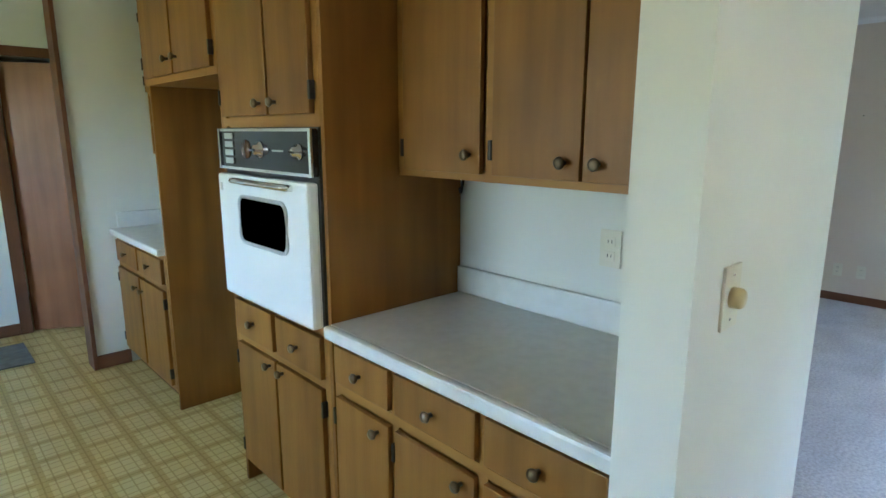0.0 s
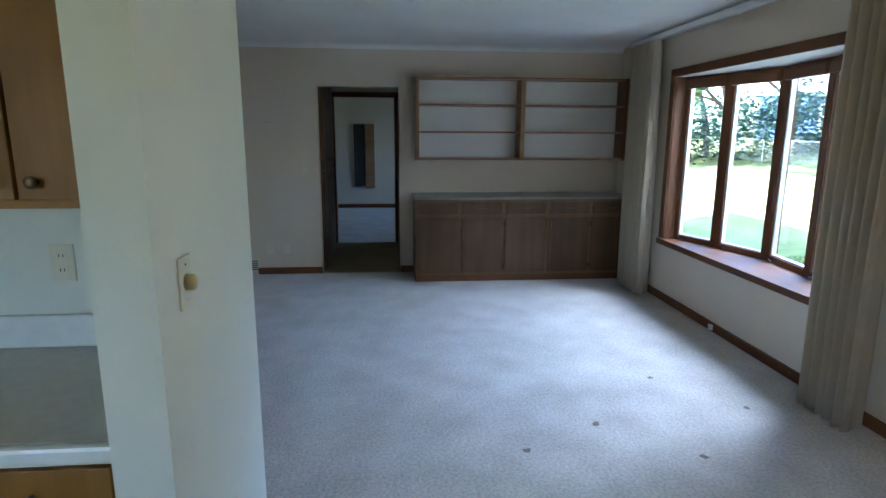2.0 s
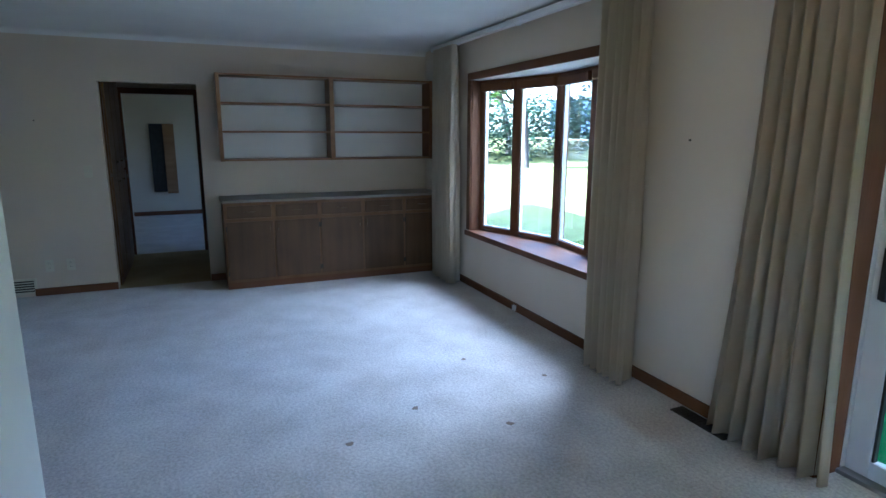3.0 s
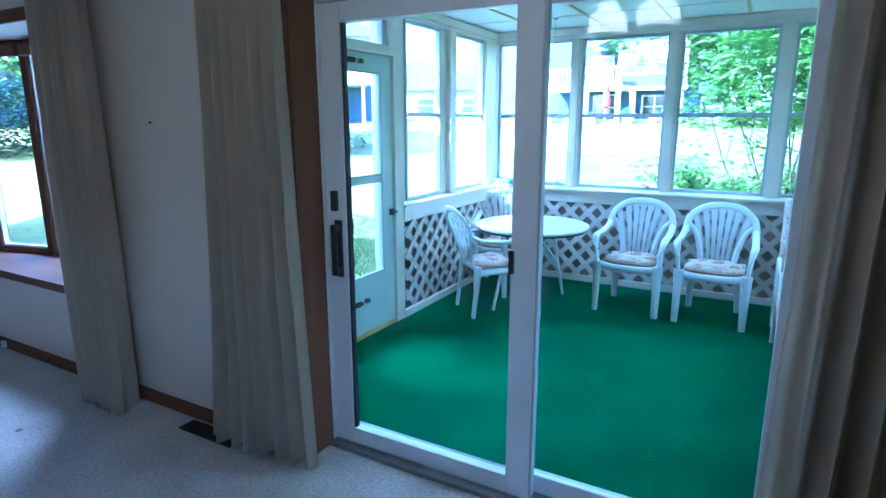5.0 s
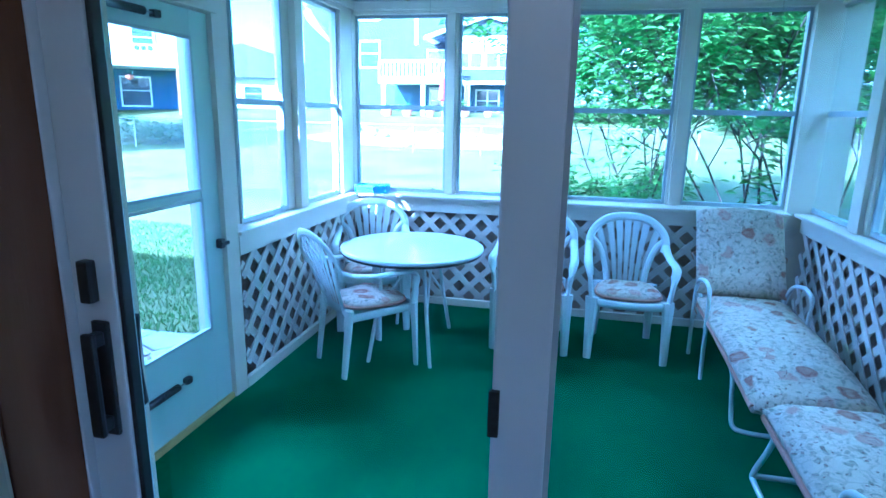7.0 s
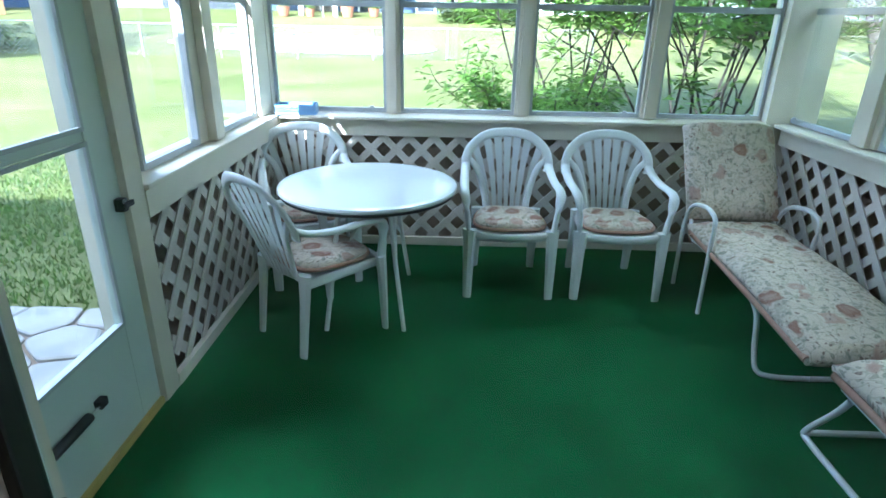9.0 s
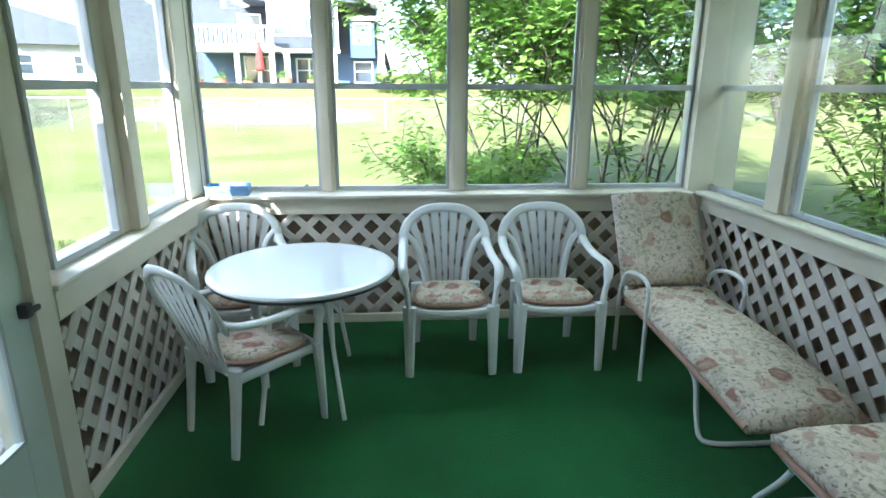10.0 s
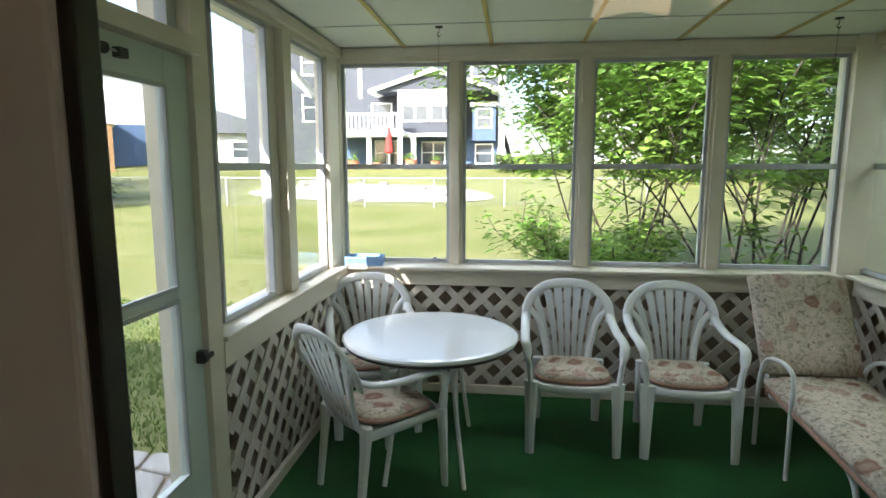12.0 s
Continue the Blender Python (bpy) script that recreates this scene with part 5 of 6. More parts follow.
def seat_cushion():
    c = thing("seat_cushion", "floral cotton chair pad with salmon edging on a garden chair", "cushion", "chair pads")
    bm = bmesh.new()
    n = 20
    prof = ((0.0, 0.0), (0.80, 0.0), (0.97, 0.008), (1.0, 0.02), (0.97, 0.034), (0.80, 0.048), (0.45, 0.054), (0.0, 0.055))
    rings = []
    for r, z in prof[1:-1]:
        ring = []
        for k in range(n * 2):
            a = k * math.pi / n
            ca, sa = math.cos(a), math.sin(a)
            e = (abs(ca) ** 3.2 + abs(sa) ** 3.2) ** (-1 / 3.2)
            x, y = 0.205 * e * ca * (1 - 0.10 * (-sa)), 0.205 * e * sa
            ring.append(bm.verts.new((x * r, y * r, z + 0.004 * math.sin(5 * a) * (z > 0.03))))
        rings.append(ring)
    for A, B in zip(rings, rings[1:]):
        for k in range(len(A)):
            bm.faces.new((A[k], A[(k + 1) % len(A)], B[(k + 1) % len(A)], B[k]))
    bm.faces.new(list(reversed(rings[0])))
    bm.faces.new(rings[-1])
    part("pad", bm, M_FLORAL, c, smooth=True)
    pp = []
    for k in range(n * 2):
        a = k * math.pi / n
        ca, sa = math.cos(a), math.sin(a)
        e = (abs(ca) ** 3.2 + abs(sa) ** 3.2) ** (-1 / 3.2)
        pp.append((0.207 * e * ca * (1 + 0.10 * sa), 0.207 * e * sa, 0.012))
    part("piping", tube(bmesh.new(), pp, 0.011, 6, True), M_PIPE, c, "salmon cloth edging", True)
    return c


CHAIRS = [(0.564, -5.775, 0), (-0.082, -5.785, 0), (1.607, -5.107, 138.4), (1.81, -5.86, 20)]
first, pad = garden_chair(), seat_cushion()
for i, (x, y, rz) in enumerate(CHAIRS):
    m = pose(x, y, PF, 0, 0, rz)
    mc = m @ pose(0, 0.035, 0.418, 0.5, 0, 0)
    if i == 0:
        first.matrix_world, pad.matrix_world = m, mc
    else:
        copy_thing(first, m)
        copy_thing(pad, mc)

tb = thing("patio_table", "round white metal patio table with thin splayed legs", "table", at=pose(1.375, -5.45, PF))
part("tabletop", lathe(bmesh.new(), ((0.46, 0.690), (0.485, 0.695), (0.490, 0.705), (0.485, 0.716), (0.46, 0.720)), 56), M_TABLE, tb, smooth=False)
part("under_edge", lathe(bmesh.new(), ((0.465, 0.676), (0.476, 0.676), (0.476, 0.689), (0.465, 0.689)), 48), M_BLACK, tb, "dark edge strip under the top")
part("apron_ring", lathe(bmesh.new(), ((0.40, 0.672), (0.41, 0.672), (0.41, 0.69), (0.40, 0.69)), 40), M_TUBE, tb)
for k in range(4):
    a = radians((122, 243, 302, 63)[k])
    ca, sa = math.cos(a), math.sin(a)
    lb_ = tube(bmesh.new(), [(0.26 * ca, 0.26 * sa, 0.685), (0.33 * ca, 0.33 * sa, 0.35), (0.42 * ca, 0.42 * sa, 0.0)], 0.013, 8)
    tube(lb_, [(0.06 * ca - 0.14 * sa, 0.06 * sa + 0.14 * ca, 0.685), (0.2 * ca - 0.06 * sa, 0.2 * sa + 0.06 * ca, 0.52), (0.335 * ca, 0.335 * sa, 0.32)], 0.009, 6)
    part("leg", lb_, M_TUBE, tb, smooth=True)
tray = thing("plastic_tray", "shallow stacked blue plastic trays on the window sill", "tray", at=pose(1.99, -6.37, SILL - 0.004, 0, 0, 6))
for i in range(3):
    part("tray", box(box(box(box(boxm(-0.13, 0.13, -0.07, 0.07, i * 0.018, i * 0.018 + 0.004), -0.135, -0.13, -0.075, 0.075, i * 0.018, i * 0.018 + 0.03), 0.13, 0.135, -0.075, 0.075, i * 0.018, i * 0.018 + 0.03), -0.13, 0.13, 0.07, 0.075, i * 0.018, i * 0.018 + 0.03), -0.13, 0.13, -0.075, -0.07, i * 0.018, i * 0.018 + 0.03), M_TRAY, tray)


def cushion_slab(bm, pts, half, thick):
    """A padded slab following a side profile of (y, z) points, with rounded rims and soft dimples."""
    P_ = smooth_path([(0, y, z) for y, z in pts], 6)
    cols = 12
    rows_t, rows_b = [], []
    for j, p in enumerate(P_):
        d = (P_[min(j + 1, len(P_) - 1)] - P_[max(j - 1, 0)]).normalized()
        up = Vector((0, -d.z, d.y))
        if up.z < 0:
            up = -up
        et = min(1.0, min(j, len(P_) - 1 - j) / 2.0)
        a, b = [], []
        for i in range(cols + 1):
            s = i / cols * 2 - 1
            rim = (1 - abs(s) ** 6) * (0.55 + 0.45 * et)
            th = thick * (0.35 + 0.65 * rim) * (0.6 + 0.4 * et) + 0.004 * math.sin(j * 1.1 + i * 1.7)
            a.append(bm.verts.new(Vector((s * half, p.y, p.z)) + up * th * 0.75))
            b.append(bm.verts.new(Vector((s * half * 0.985, p.y, p.z)) - up * th * 0.25))
        rows_t.append(a)
        rows_b.append(b)
    for A, B in zip(rows_t, rows_t[1:]):
        for i in range(cols):
            bm.faces.new((A[i], A[i + 1], B[i + 1], B[i]))
    for A, B in zip(rows_b, rows_b[1:]):
        for i in range(cols):
            bm.faces.new((A[i + 1], A[i], B[i], B[i + 1]))
    n = len(rows_t)
    for j in range(n - 1):
        bm.faces.new((rows_b[j][0], rows_t[j][0], rows_t[j + 1][0], rows_b[j + 1][0]))
        bm.faces.new((rows_t[j][-1], rows_b[j][-1], rows_b[j + 1][-1], rows_t[j + 1][-1]))
    for i in range(cols):
        bm.faces.new((rows_t[0][i], rows_b[0][i], rows_b[0][i + 1], rows_t[0][i + 1]))
        bm.faces.new((rows_b[-1][i], rows_t[-1][i], rows_t[-1][i + 1], rows_b[-1][i + 1]))
    return bm


# chaise: head end at -y, feet towards +y
lo = thing("chaise_lounge", "white tubular chaise lounge frame", "lounge chair", at=pose(-0.80, -5.2, PF))
R = 0.013
for s in (-1, 1):
    part("side_rail", tube(bmesh.new(), smooth_path([(s * 0.25, -0.80, 0.86), (s * 0.25, -0.52, 0.40), (s * 0.25, -0.40, 0.36), (s * 0.25, 0.02, 0.355), (s * 0.25, 0.25, 0.335), (s * 0.25, 0.72, 0.30)], 4), R), M_TUBE, lo, smooth=True)
    part("armrest", tube(bmesh.new(), smooth_path([(s * 0.27, -0.60, 0.0), (s * 0.275, -0.58, 0.40), (s * 0.28, -0.50, 0.55), (s * 0.28, -0.35, 0.60), (s * 0.28, 0.0, 0.605 - 0.02), (s * 0.28, -0.19 + 0.20, 0.55), (s * 0.275, -0.19 + 0.005, 0.36), (s * 0.27, -0.19, 0.0)][:4] + [(s * 0.28, -0.24, 0.60), (s * 0.28, -0.175, 0.555), (s * 0.275, -0.185, 0.36), (s * 0.27, -0.19, 0.0)], 5), R), M_TUBE, lo, "white tubular arm and legs", True)
    part("foot_leg", tube(bmesh.new(), smooth_path([(s * 0.245, 0.28, 0.33), (s * 0.235, 0.335, 0.26), (s * 0.23, 0.37, 0.10), (s * 0.225, 0.42, 0.02), (s * 0.16, 0.46, 0.013), (0.0, 0.47, 0.013)], 5), R), M_TUBE, lo, smooth=True)
for y, z in ((-0.78, 0.83), (-0.42, 0.365), (0.0, 0.35), (0.35, 0.325), (0.70, 0.30)):
    part("cross_bar", tube(bmesh.new(), [(-0.25, y, z), (0.25, y, z)], 0.010), M_TUBE, lo)
lc = thing("chaise_cushion", "long floral cotton cushion on the chaise lounge", "cushion")
lc.matrix_world = pose(-0.80, -5.2, PF)
part("back_section", cushion_slab(bmesh.new(), [(-0.88, 0.955), (-0.83, 0.90), (-0.70, 0.68), (-0.56, 0.45)], 0.275, 0.10), M_FLORAL, lc, smooth=True)
part("seat_section", cushion_slab(bmesh.new(), [(-0.53, 0.415), (-0.35, 0.395), (-0.05, 0.39), (0.20, 0.385), (0.45, 0.362), (0.66, 0.335), (0.80, 0.30)], 0.275, 0.09), M_FLORAL, lc, smooth=True)
for s in (-1, 1):
    part("side_welt", tube(bmesh.new(), smooth_path([(s * 0.268, -0.50, 0.392), (s * 0.268, 0.0, 0.368), (s * 0.268, 0.4, 0.345), (s * 0.268, 0.79, 0.318)], 4), 0.013, 6, flat=1.4), M_PIPE, lc, "salmon side edging", True)
    for z, y in ((0.70, -0.74), (0.40, -0.45)):
        part("tie_cord", tube(bmesh.new(), smooth_path([(s * 0.27, y, z), (s * 0.30, y + 0.02, z - 0.01), (s * 0.285, y + 0.03, z - 0.05)], 4), 0.004, 5), M_PIPE, lc, "cloth tie cord")
# second lounger with its foot end towards the chaise
ac = thing("patio_lounger", "white tubular patio lounger frame facing the chaise", "lounge chair", at=pose(-0.80, -3.70, PF))
for s in (-1, 1):
    part("side_frame", tube(bmesh.new(), smooth_path([(s * 0.25, -0.45, 0.31), (s * 0.25, -0.50, 0.22), (s * 0.25, -0.62, 0.04), (s * 0.25, -0.58, 0.013), (s * 0.25, -0.3, 0.013), (s * 0.25, 0.45, 0.013)], 4), R), M_TUBE, ac, smooth=True)
    part("seat_rail", tube(bmesh.new(), smooth_path([(s * 0.25, -0.50, 0.33), (s * 0.25, 0.1, 0.31), (s * 0.25, 0.48, 0.33), (s * 0.25, 0.64, 0.86)], 4), R), M_TUBE, ac, smooth=True)
    part("armrest", tube(bmesh.new(), smooth_path([(s * 0.28, 0.22, 0.013), (s * 0.285, 0.20, 0.40), (s * 0.285, 0.24, 0.54), (s * 0.285, 0.40, 0.58), (s * 0.28, 0.56, 0.56)], 5), R), M_TUBE, ac, smooth=True)
part("front_bar", tube(bmesh.new(), [(-0.25, -0.62, 0.03), (0.25, -0.62, 0.03)], R), M_TUBE, ac)
ap = thing("lounger_cushion", "floral cotton cushion on the second patio lounger", "cushion")
ap.matrix_world = pose(-0.80, -3.70, PF)
part("seat_section", cushion_slab(bmesh.new(), [(-0.56, 0.375), (-0.40, 0.38), (0.1, 0.355), (0.50, 0.36)], 0.275, 0.09), M_FLORAL, ap, smooth=True)
part("back_section", cushion_slab(bmesh.new(), [(0.52, 0.42), (0.56, 0.62), (0.62, 0.84), (0.64, 0.92)], 0.275, 0.10), M_FLORAL, ap, smooth=True)
for s in (-1, 1):
    part("side_welt", tube(bmesh.new(), smooth_path([(s * 0.272, -0.54, 0.36), (s * 0.272, -0.1, 0.345), (s * 0.272, 0.46, 0.335)], 4), 0.012, 6, flat=1.4), M_PIPE, ap, "salmon side edging", True)

# ---- garden ----
def ground_z(x, y):
    """Lawn that falls away at the house and rises gently towards the neighbours."""
    d = math.hypot(x * 0.6, min(0, y + 6.5)) if y < -6.5 else 0.35 * max(0, x - 3)
    z = -0.30 + 0.022 * max(0.0, d - 1.5) + 0.10 * max(0.0, d - 19.0)
    return min(z, 1.75)


gb = bmesh.new()
xs = [-1500, -400, -150, -90, -60] + [-45 + i * 3 for i in range(31)] + [60, 90, 150, 400, 1500]
ys = [-1500, -400, -150, -90, -65] + [-54 + i * 2 for i in range(37)] + [30, 60, 150, 400, 1500]
gv = [[gb.verts.new((x, y, ground_z(x, y))) for y in ys] for x in xs]
for i in range(len(xs) - 1):
    for j in range(len(ys) - 1):
        gb.faces.new((gv[i][j], gv[i + 1][j], gv[i + 1][j + 1], gv[i][j + 1]))
tagged(link("ground", gb, M_LEAFGRASS, smooth=True), "sunny mown lawn rising towards the neighbours", "lawn", kind="structure")

# flagstone path by the storm door
fl = thing("flagstone_path", "pale irregular flagstones outside the storm door", "path")
fl["kind"] = "structure"
rnd = random.Random(4)
M_STONE = mat("flagstone", (0.42, 0.38, 0.33), 0.85, (0.33, 0.30, 0.26), 7.0, 0.4, 60.0, vary=0.12)
part("mortar_bed", boxm(2.5, 4.6, -5.6, -2.85, -0.36, -0.275), mat("sandy_soil", (0.30, 0.22, 0.15), 0.95, (0.24, 0.17, 0.11), 6.0, 0.6, 80.0), fl)
def clip_half(poly, px, py, nx, ny):
    """Keeps the part of a convex outline on the low side of the line through (px, py) with normal (nx, ny)."""
    out = []
    for (ax, ay), (bx, by) in zip(poly, poly[1:] + poly[:1]):
        da, db = (ax - px) * nx + (ay - py) * ny, (bx - px) * nx + (by - py) * ny
        if da <= 0:
            out.append((ax, ay))
        if da * db < 0:
            t = da / (da - db)
            out.append((ax + (bx - ax) * t, ay + (by - ay) * t))
    return out


# closely laid stones: cells round scattered centres, drawn in by half a joint
seeds = [(2.6 + i * 0.36 + (0.18 if j % 2 else 0) + rnd.uniform(-0.11, 0.11), -5.5 + j * 0.30 + rnd.uniform(-0.10, 0.10)) for i in range(6) for j in range(9)]
for i, (cx, cy) in enumerate(seeds):
    poly = [(2.5, -5.6), (4.6, -5.6), (4.6, -2.9), (2.5, -2.9)]
    for j, (ox, oy) in enumerate(seeds):
        d = math.hypot(ox - cx, oy - cy)
        if j == i or d > 1.2:
            continue
        nx, ny = (ox - cx) / d, (oy - cy) / d
        poly = clip_half(poly, cx + nx * (d / 2 - 0.011), cy + ny * (d / 2 - 0.011), nx, ny)
    if len(poly) < 3:
        continue
    mx, my = sum(p[0] for p in poly) / len(poly), sum(p[1] for p in poly) / len(poly)
    ring = []
    for (ax, ay), (bx, by), (ex, ey) in zip(poly[-1:] + poly[:-1], poly, poly[1:] + poly[:1]):
        ring += [(bx + (ax - bx) * 0.16, by + (ay - by) * 0.16), (bx + (mx - bx) * 0.05, by + (my - by) * 0.05), (bx + (ex - bx) * 0.16, by + (ey - by) * 0.16)]
    zt = -0.25 + rnd.uniform(-0.005, 0.005)
    st = bmesh.new()
    lo_ = [st.verts.new((x, y, -0.29)) for x, y in ring]
    mi_ = [st.verts.new((x, y, zt - 0.008)) for x, y in ring]
    to_ = [st.verts.new((x + (mx - x) * 0.07, y + (my - y) * 0.07, zt)) for x, y in ring]
    for A, B in ((lo_, mi_), (mi_, to_)):
        for q in range(len(A)):
            st.faces.new((A[q], A[(q + 1) % len(A)], B[(q + 1) % len(A)], B[q]))
    st.faces.new(to_)
    bmesh.ops.recalc_face_normals(st, faces=st.faces)
    part("stone", st, M_STONE, fl)

# ---- trees and shrubs ----
M_BARK = mat("bark", (0.055, 0.042, 0.032), 0.9, (0.035, 0.027, 0.02), 12.0, 0.6, 60.0)


def leaf_mat(name, c, c2):
    m = mat(name, c, 0.5, c2, 1.5, spec=0.4)
    nt = m.node_tree
    b = nt.nodes["Principled BSDF"]
    geo = nt.nodes.new("ShaderNodeNewGeometry")
    hs = nt.nodes.new("ShaderNodeHueSaturation")
    mr = nt.nodes.new("ShaderNodeMapRange")
    mr.inputs["To Min"].default_value, mr.inputs["To Max"].default_value = 0.8, 1.85
    nt.links.new(geo.outputs["Random Per Island"], mr.inputs["Value"])
    nt.links.new(mr.outputs[0], hs.inputs["Value"])
    nt.links.new(b.inputs["Base Color"].links[0].from_socket, hs.inputs["Color"])
    nt.links.new(hs.outputs[0], b.inputs["Base Color"])
    tr = nt.nodes.new("ShaderNodeBsdfTranslucent")
    nt.links.new(hs.outputs[0], tr.inputs["Color"])
    mx = nt.nodes.new("ShaderNodeMixShader")
    mx.inputs[0].default_value = 0.5
    out = [x for x in nt.nodes if x.type == "OUTPUT_MATERIAL"][0]
    nt.links.new(b.outputs[0], mx.inputs[1])
    nt.links.new(tr.outputs[0], mx.inputs[2])
    nt.links.new(mx.outputs[0], out.inputs[0])
    return m


M_LEAF = leaf_mat("shrub_leaf", (0.20, 0.31, 0.06), (0.14, 0.24, 0.05))
M_LEAF2 = leaf_mat("tree_leaf", (0.14, 0.215, 0.05), (0.085, 0.15, 0.035))
# shade on the backlit trees, put into a very dark leaf colour
M_LEAF4 = leaf_mat("shade_toned_leaf", (0.030, 0.052, 0.030), (0.020, 0.036, 0.022))
M_LEAF3 = leaf_mat("light_leaf", (0.16, 0.21, 0.07), (0.11, 0.15, 0.05))


def leaves(name, spots, size, material, parent, seed, droop=0.5):
    """Many pointed leaves, each two bent faces, round the given spots (place, outward direction)."""
    rnd = random.Random(seed)
    V, F = [], []
    for p, out in spots:
        yaw = math.atan2(out.y, out.x) + rnd.uniform(-1.3, 1.3)
        L = size * rnd.uniform(0.6, 1.25)
        w = L * rnd.uniform(0.19, 0.27)
        d = Vector((math.cos(yaw), math.sin(yaw), rnd.uniform(-0.9, 0.5) * droop)).normalized()
        s = d.cross(Vector((rnd.uniform(-0.5, 0.5), rnd.uniform(-0.5, 0.5), 1))).normalized()
        u = s.cross(d)
        i = len(V)
        V += [p, p + d * L * 0.45 + s * w + u * L * 0.06, p + d * L - u * L * 0.1, p + d * L * 0.45 - s * w + u * L * 0.06, p + d * L * 0.5 - u * L * 0.02]
        F += [(i, i + 1, i + 4), (i + 1, i + 2, i + 4), (i + 2, i + 3, i + 4), (i + 3, i, i + 4)]
    me = bpy.data.meshes.new(name)
    me.from_pydata([tuple(v) for v in V], [], F)
    me.materials.append(material)
    ob = new(name, me)
    ob.parent = parent
    return ob


def grow(rnd, start, direction, length, radius, depth, segs, tips, bend=0.25, spread=0.6):
    """A recursive limb: returns its polyline into segs, and outer twigs into tips."""
    p, d = start.copy(), direction.normalized()
    pts = [p.copy()]
    n = 4
    for k in range(n):
        d = (d + Vector((rnd.uniform(-bend, bend), rnd.uniform(-bend, bend), rnd.uniform(-bend * 0.3, bend * 0.7)))).normalized()
        p = p + d * length / n
        pts.append(p.copy())
        if depth > 0 and k > 0:
            for _ in range(1 if rnd.random() < 0.75 else 2):
                side = Vector((rnd.uniform(-1, 1), rnd.uniform(-1, 1), rnd.uniform(-0.1, 0.7))).normalized()
                grow(rnd, p, d * (1 - spread) + side * spread, length * rnd.uniform(0.5, 0.7), radius * 0.55, depth - 1, segs, tips, bend, spread)
    segs.append((pts, radius))
    if depth <= 1:
        tips.append(pts)


def tree(name, label, x, y, stems, height, radius, depth, leaf_size, per_tip, material, seed, lean=0.35, spread=0.6, category="tree", bare=0.0):
    rnd = random.Random(seed)
    z = ground_z(x, y) - 0.05
    t = thing(name, label, category)
    segs, tips = [], []
    for k in range(stems):
        a = k * math.tau / stems + rnd.uniform(-0.4, 0.4)
        d = Vector((math.cos(a) * lean, math.sin(a) * lean, 1))
        grow(rnd, Vector((x + 0.12 * math.cos(a) * (stems > 1), y + 0.12 * math.sin(a) * (stems > 1), z)), d, height * rnd.uniform(0.5, 0.65), radius, depth, segs, tips, 0.22, spread)
    bm = bmesh.new()
    for pts, r in segs:
        tube(bm, pts, max(0.006, r), 5, r2=max(0.004, r * 0.5))
    part("trunk", bm, M_BARK, t, "grey-brown stems and limbs", True)
    spots = []
    for pts in tips:
        for _ in range(per_tip):
            i = rnd.randrange(1, len(pts))
            a, b = pts[i - 1], pts[i]
            p = a.lerp(b, rnd.random()) + Vector((rnd.gauss(0, 1), rnd.gauss(0, 1), rnd.gauss(0, 1))) * leaf_size * 0.75
            if p.z - z < bare and rnd.random() < 0.72:
                continue
            spots.append((p, (b - a) + Vector((0.01, 0, 0))))
    leaves("crown", spots, leaf_size, material, t, seed + 1)
    return t


# grass blades on the near lawn
rnd = random.Random(77)
gv, gf = [], []
for i in range(48000):
    if i % 3:
        x, y = rnd.uniform(2.35, 8.0), rnd.uniform(-9.5, -2.6)
        if 2.5 < x < 4.6 and y > -5.58:
            continue
    else:
        x, y = rnd.uniform(-3.5, 3.0), rnd.uniform(-10.5, -6.7)
    z, a, h, w = ground_z(x, y), rnd.uniform(0, math.tau), rnd.uniform(0.025, 0.06), rnd.uniform(0.007, 0.014)
    c, s_, lx, ly = math.cos(a) * w, math.sin(a) * w, rnd.uniform(-0.03, 0.03), rnd.uniform(-0.03, 0.03)
    k = len(gv)
    gv += [(x - c, y - s_, z - 0.005), (x + c, y + s_, z - 0.005), (x + lx, y + ly, z + h)]
    gf.append((k, k + 1, k + 2))
gm_ = bpy.data.meshes.new("grass")
gm_.from_pydata(gv, [], gf)
gm_.materials.append(leaf_mat("grass_blade", (0.085, 0.145, 0.026), (0.115, 0.150, 0.038)))
tagged(new("grass", gm_), "short green grass blades on the lawn beside the porch", "grass", kind="stuff")

# large shrub trees close to the porch windows
SH = "tall leafy multi-stemmed shrub outside the porch windows"
tree("garden_shrub", SH, -1.95, -10.0, 7, 4.8, 0.021, 3, 0.145, 54, M_LEAF, 11, 0.40, 0.62, "shrub", 1.75)
tree("garden_shrub", SH, -0.55, -10.3, 6, 4.2, 0.018, 3, 0.14, 50, M_LEAF, 23, 0.40, 0.62, "shrub", 1.75)
tree("garden_shrub", SH, -3.2, -11.5, 6, 5.2, 0.024, 3, 0.16, 42, M_LEAF, 29, 0.40, 0.62, "shrub", 1.75)
tree("garden_shrub", "low spreading leafy shrub outside the porch windows", -0.1, -9.7, 7, 1.5, 0.010, 2, 0.13, 26, M_LEAF, 31, 0.9, 0.62, "shrub")
tree("garden_shrub", "dense low leafy shrub beside the porch", -3.5, -6.3, 8, 2.1, 0.012, 2, 0.13, 34, M_LEAF, 51, 0.7, 0.62, "shrub")
tree("garden_shrub", "leafy shrub beside the porch", -4.3, -7.6, 7, 4.4, 0.024, 3, 0.15, 64, M_LEAF, 37, 0.45, 0.62, "shrub")
tree("garden_shrub", "leafy shrub beside the porch", -4.4, -4.6, 7, 3.6, 0.022, 3, 0.15, 64, M_LEAF, 41, 0.45, 0.62, "shrub")
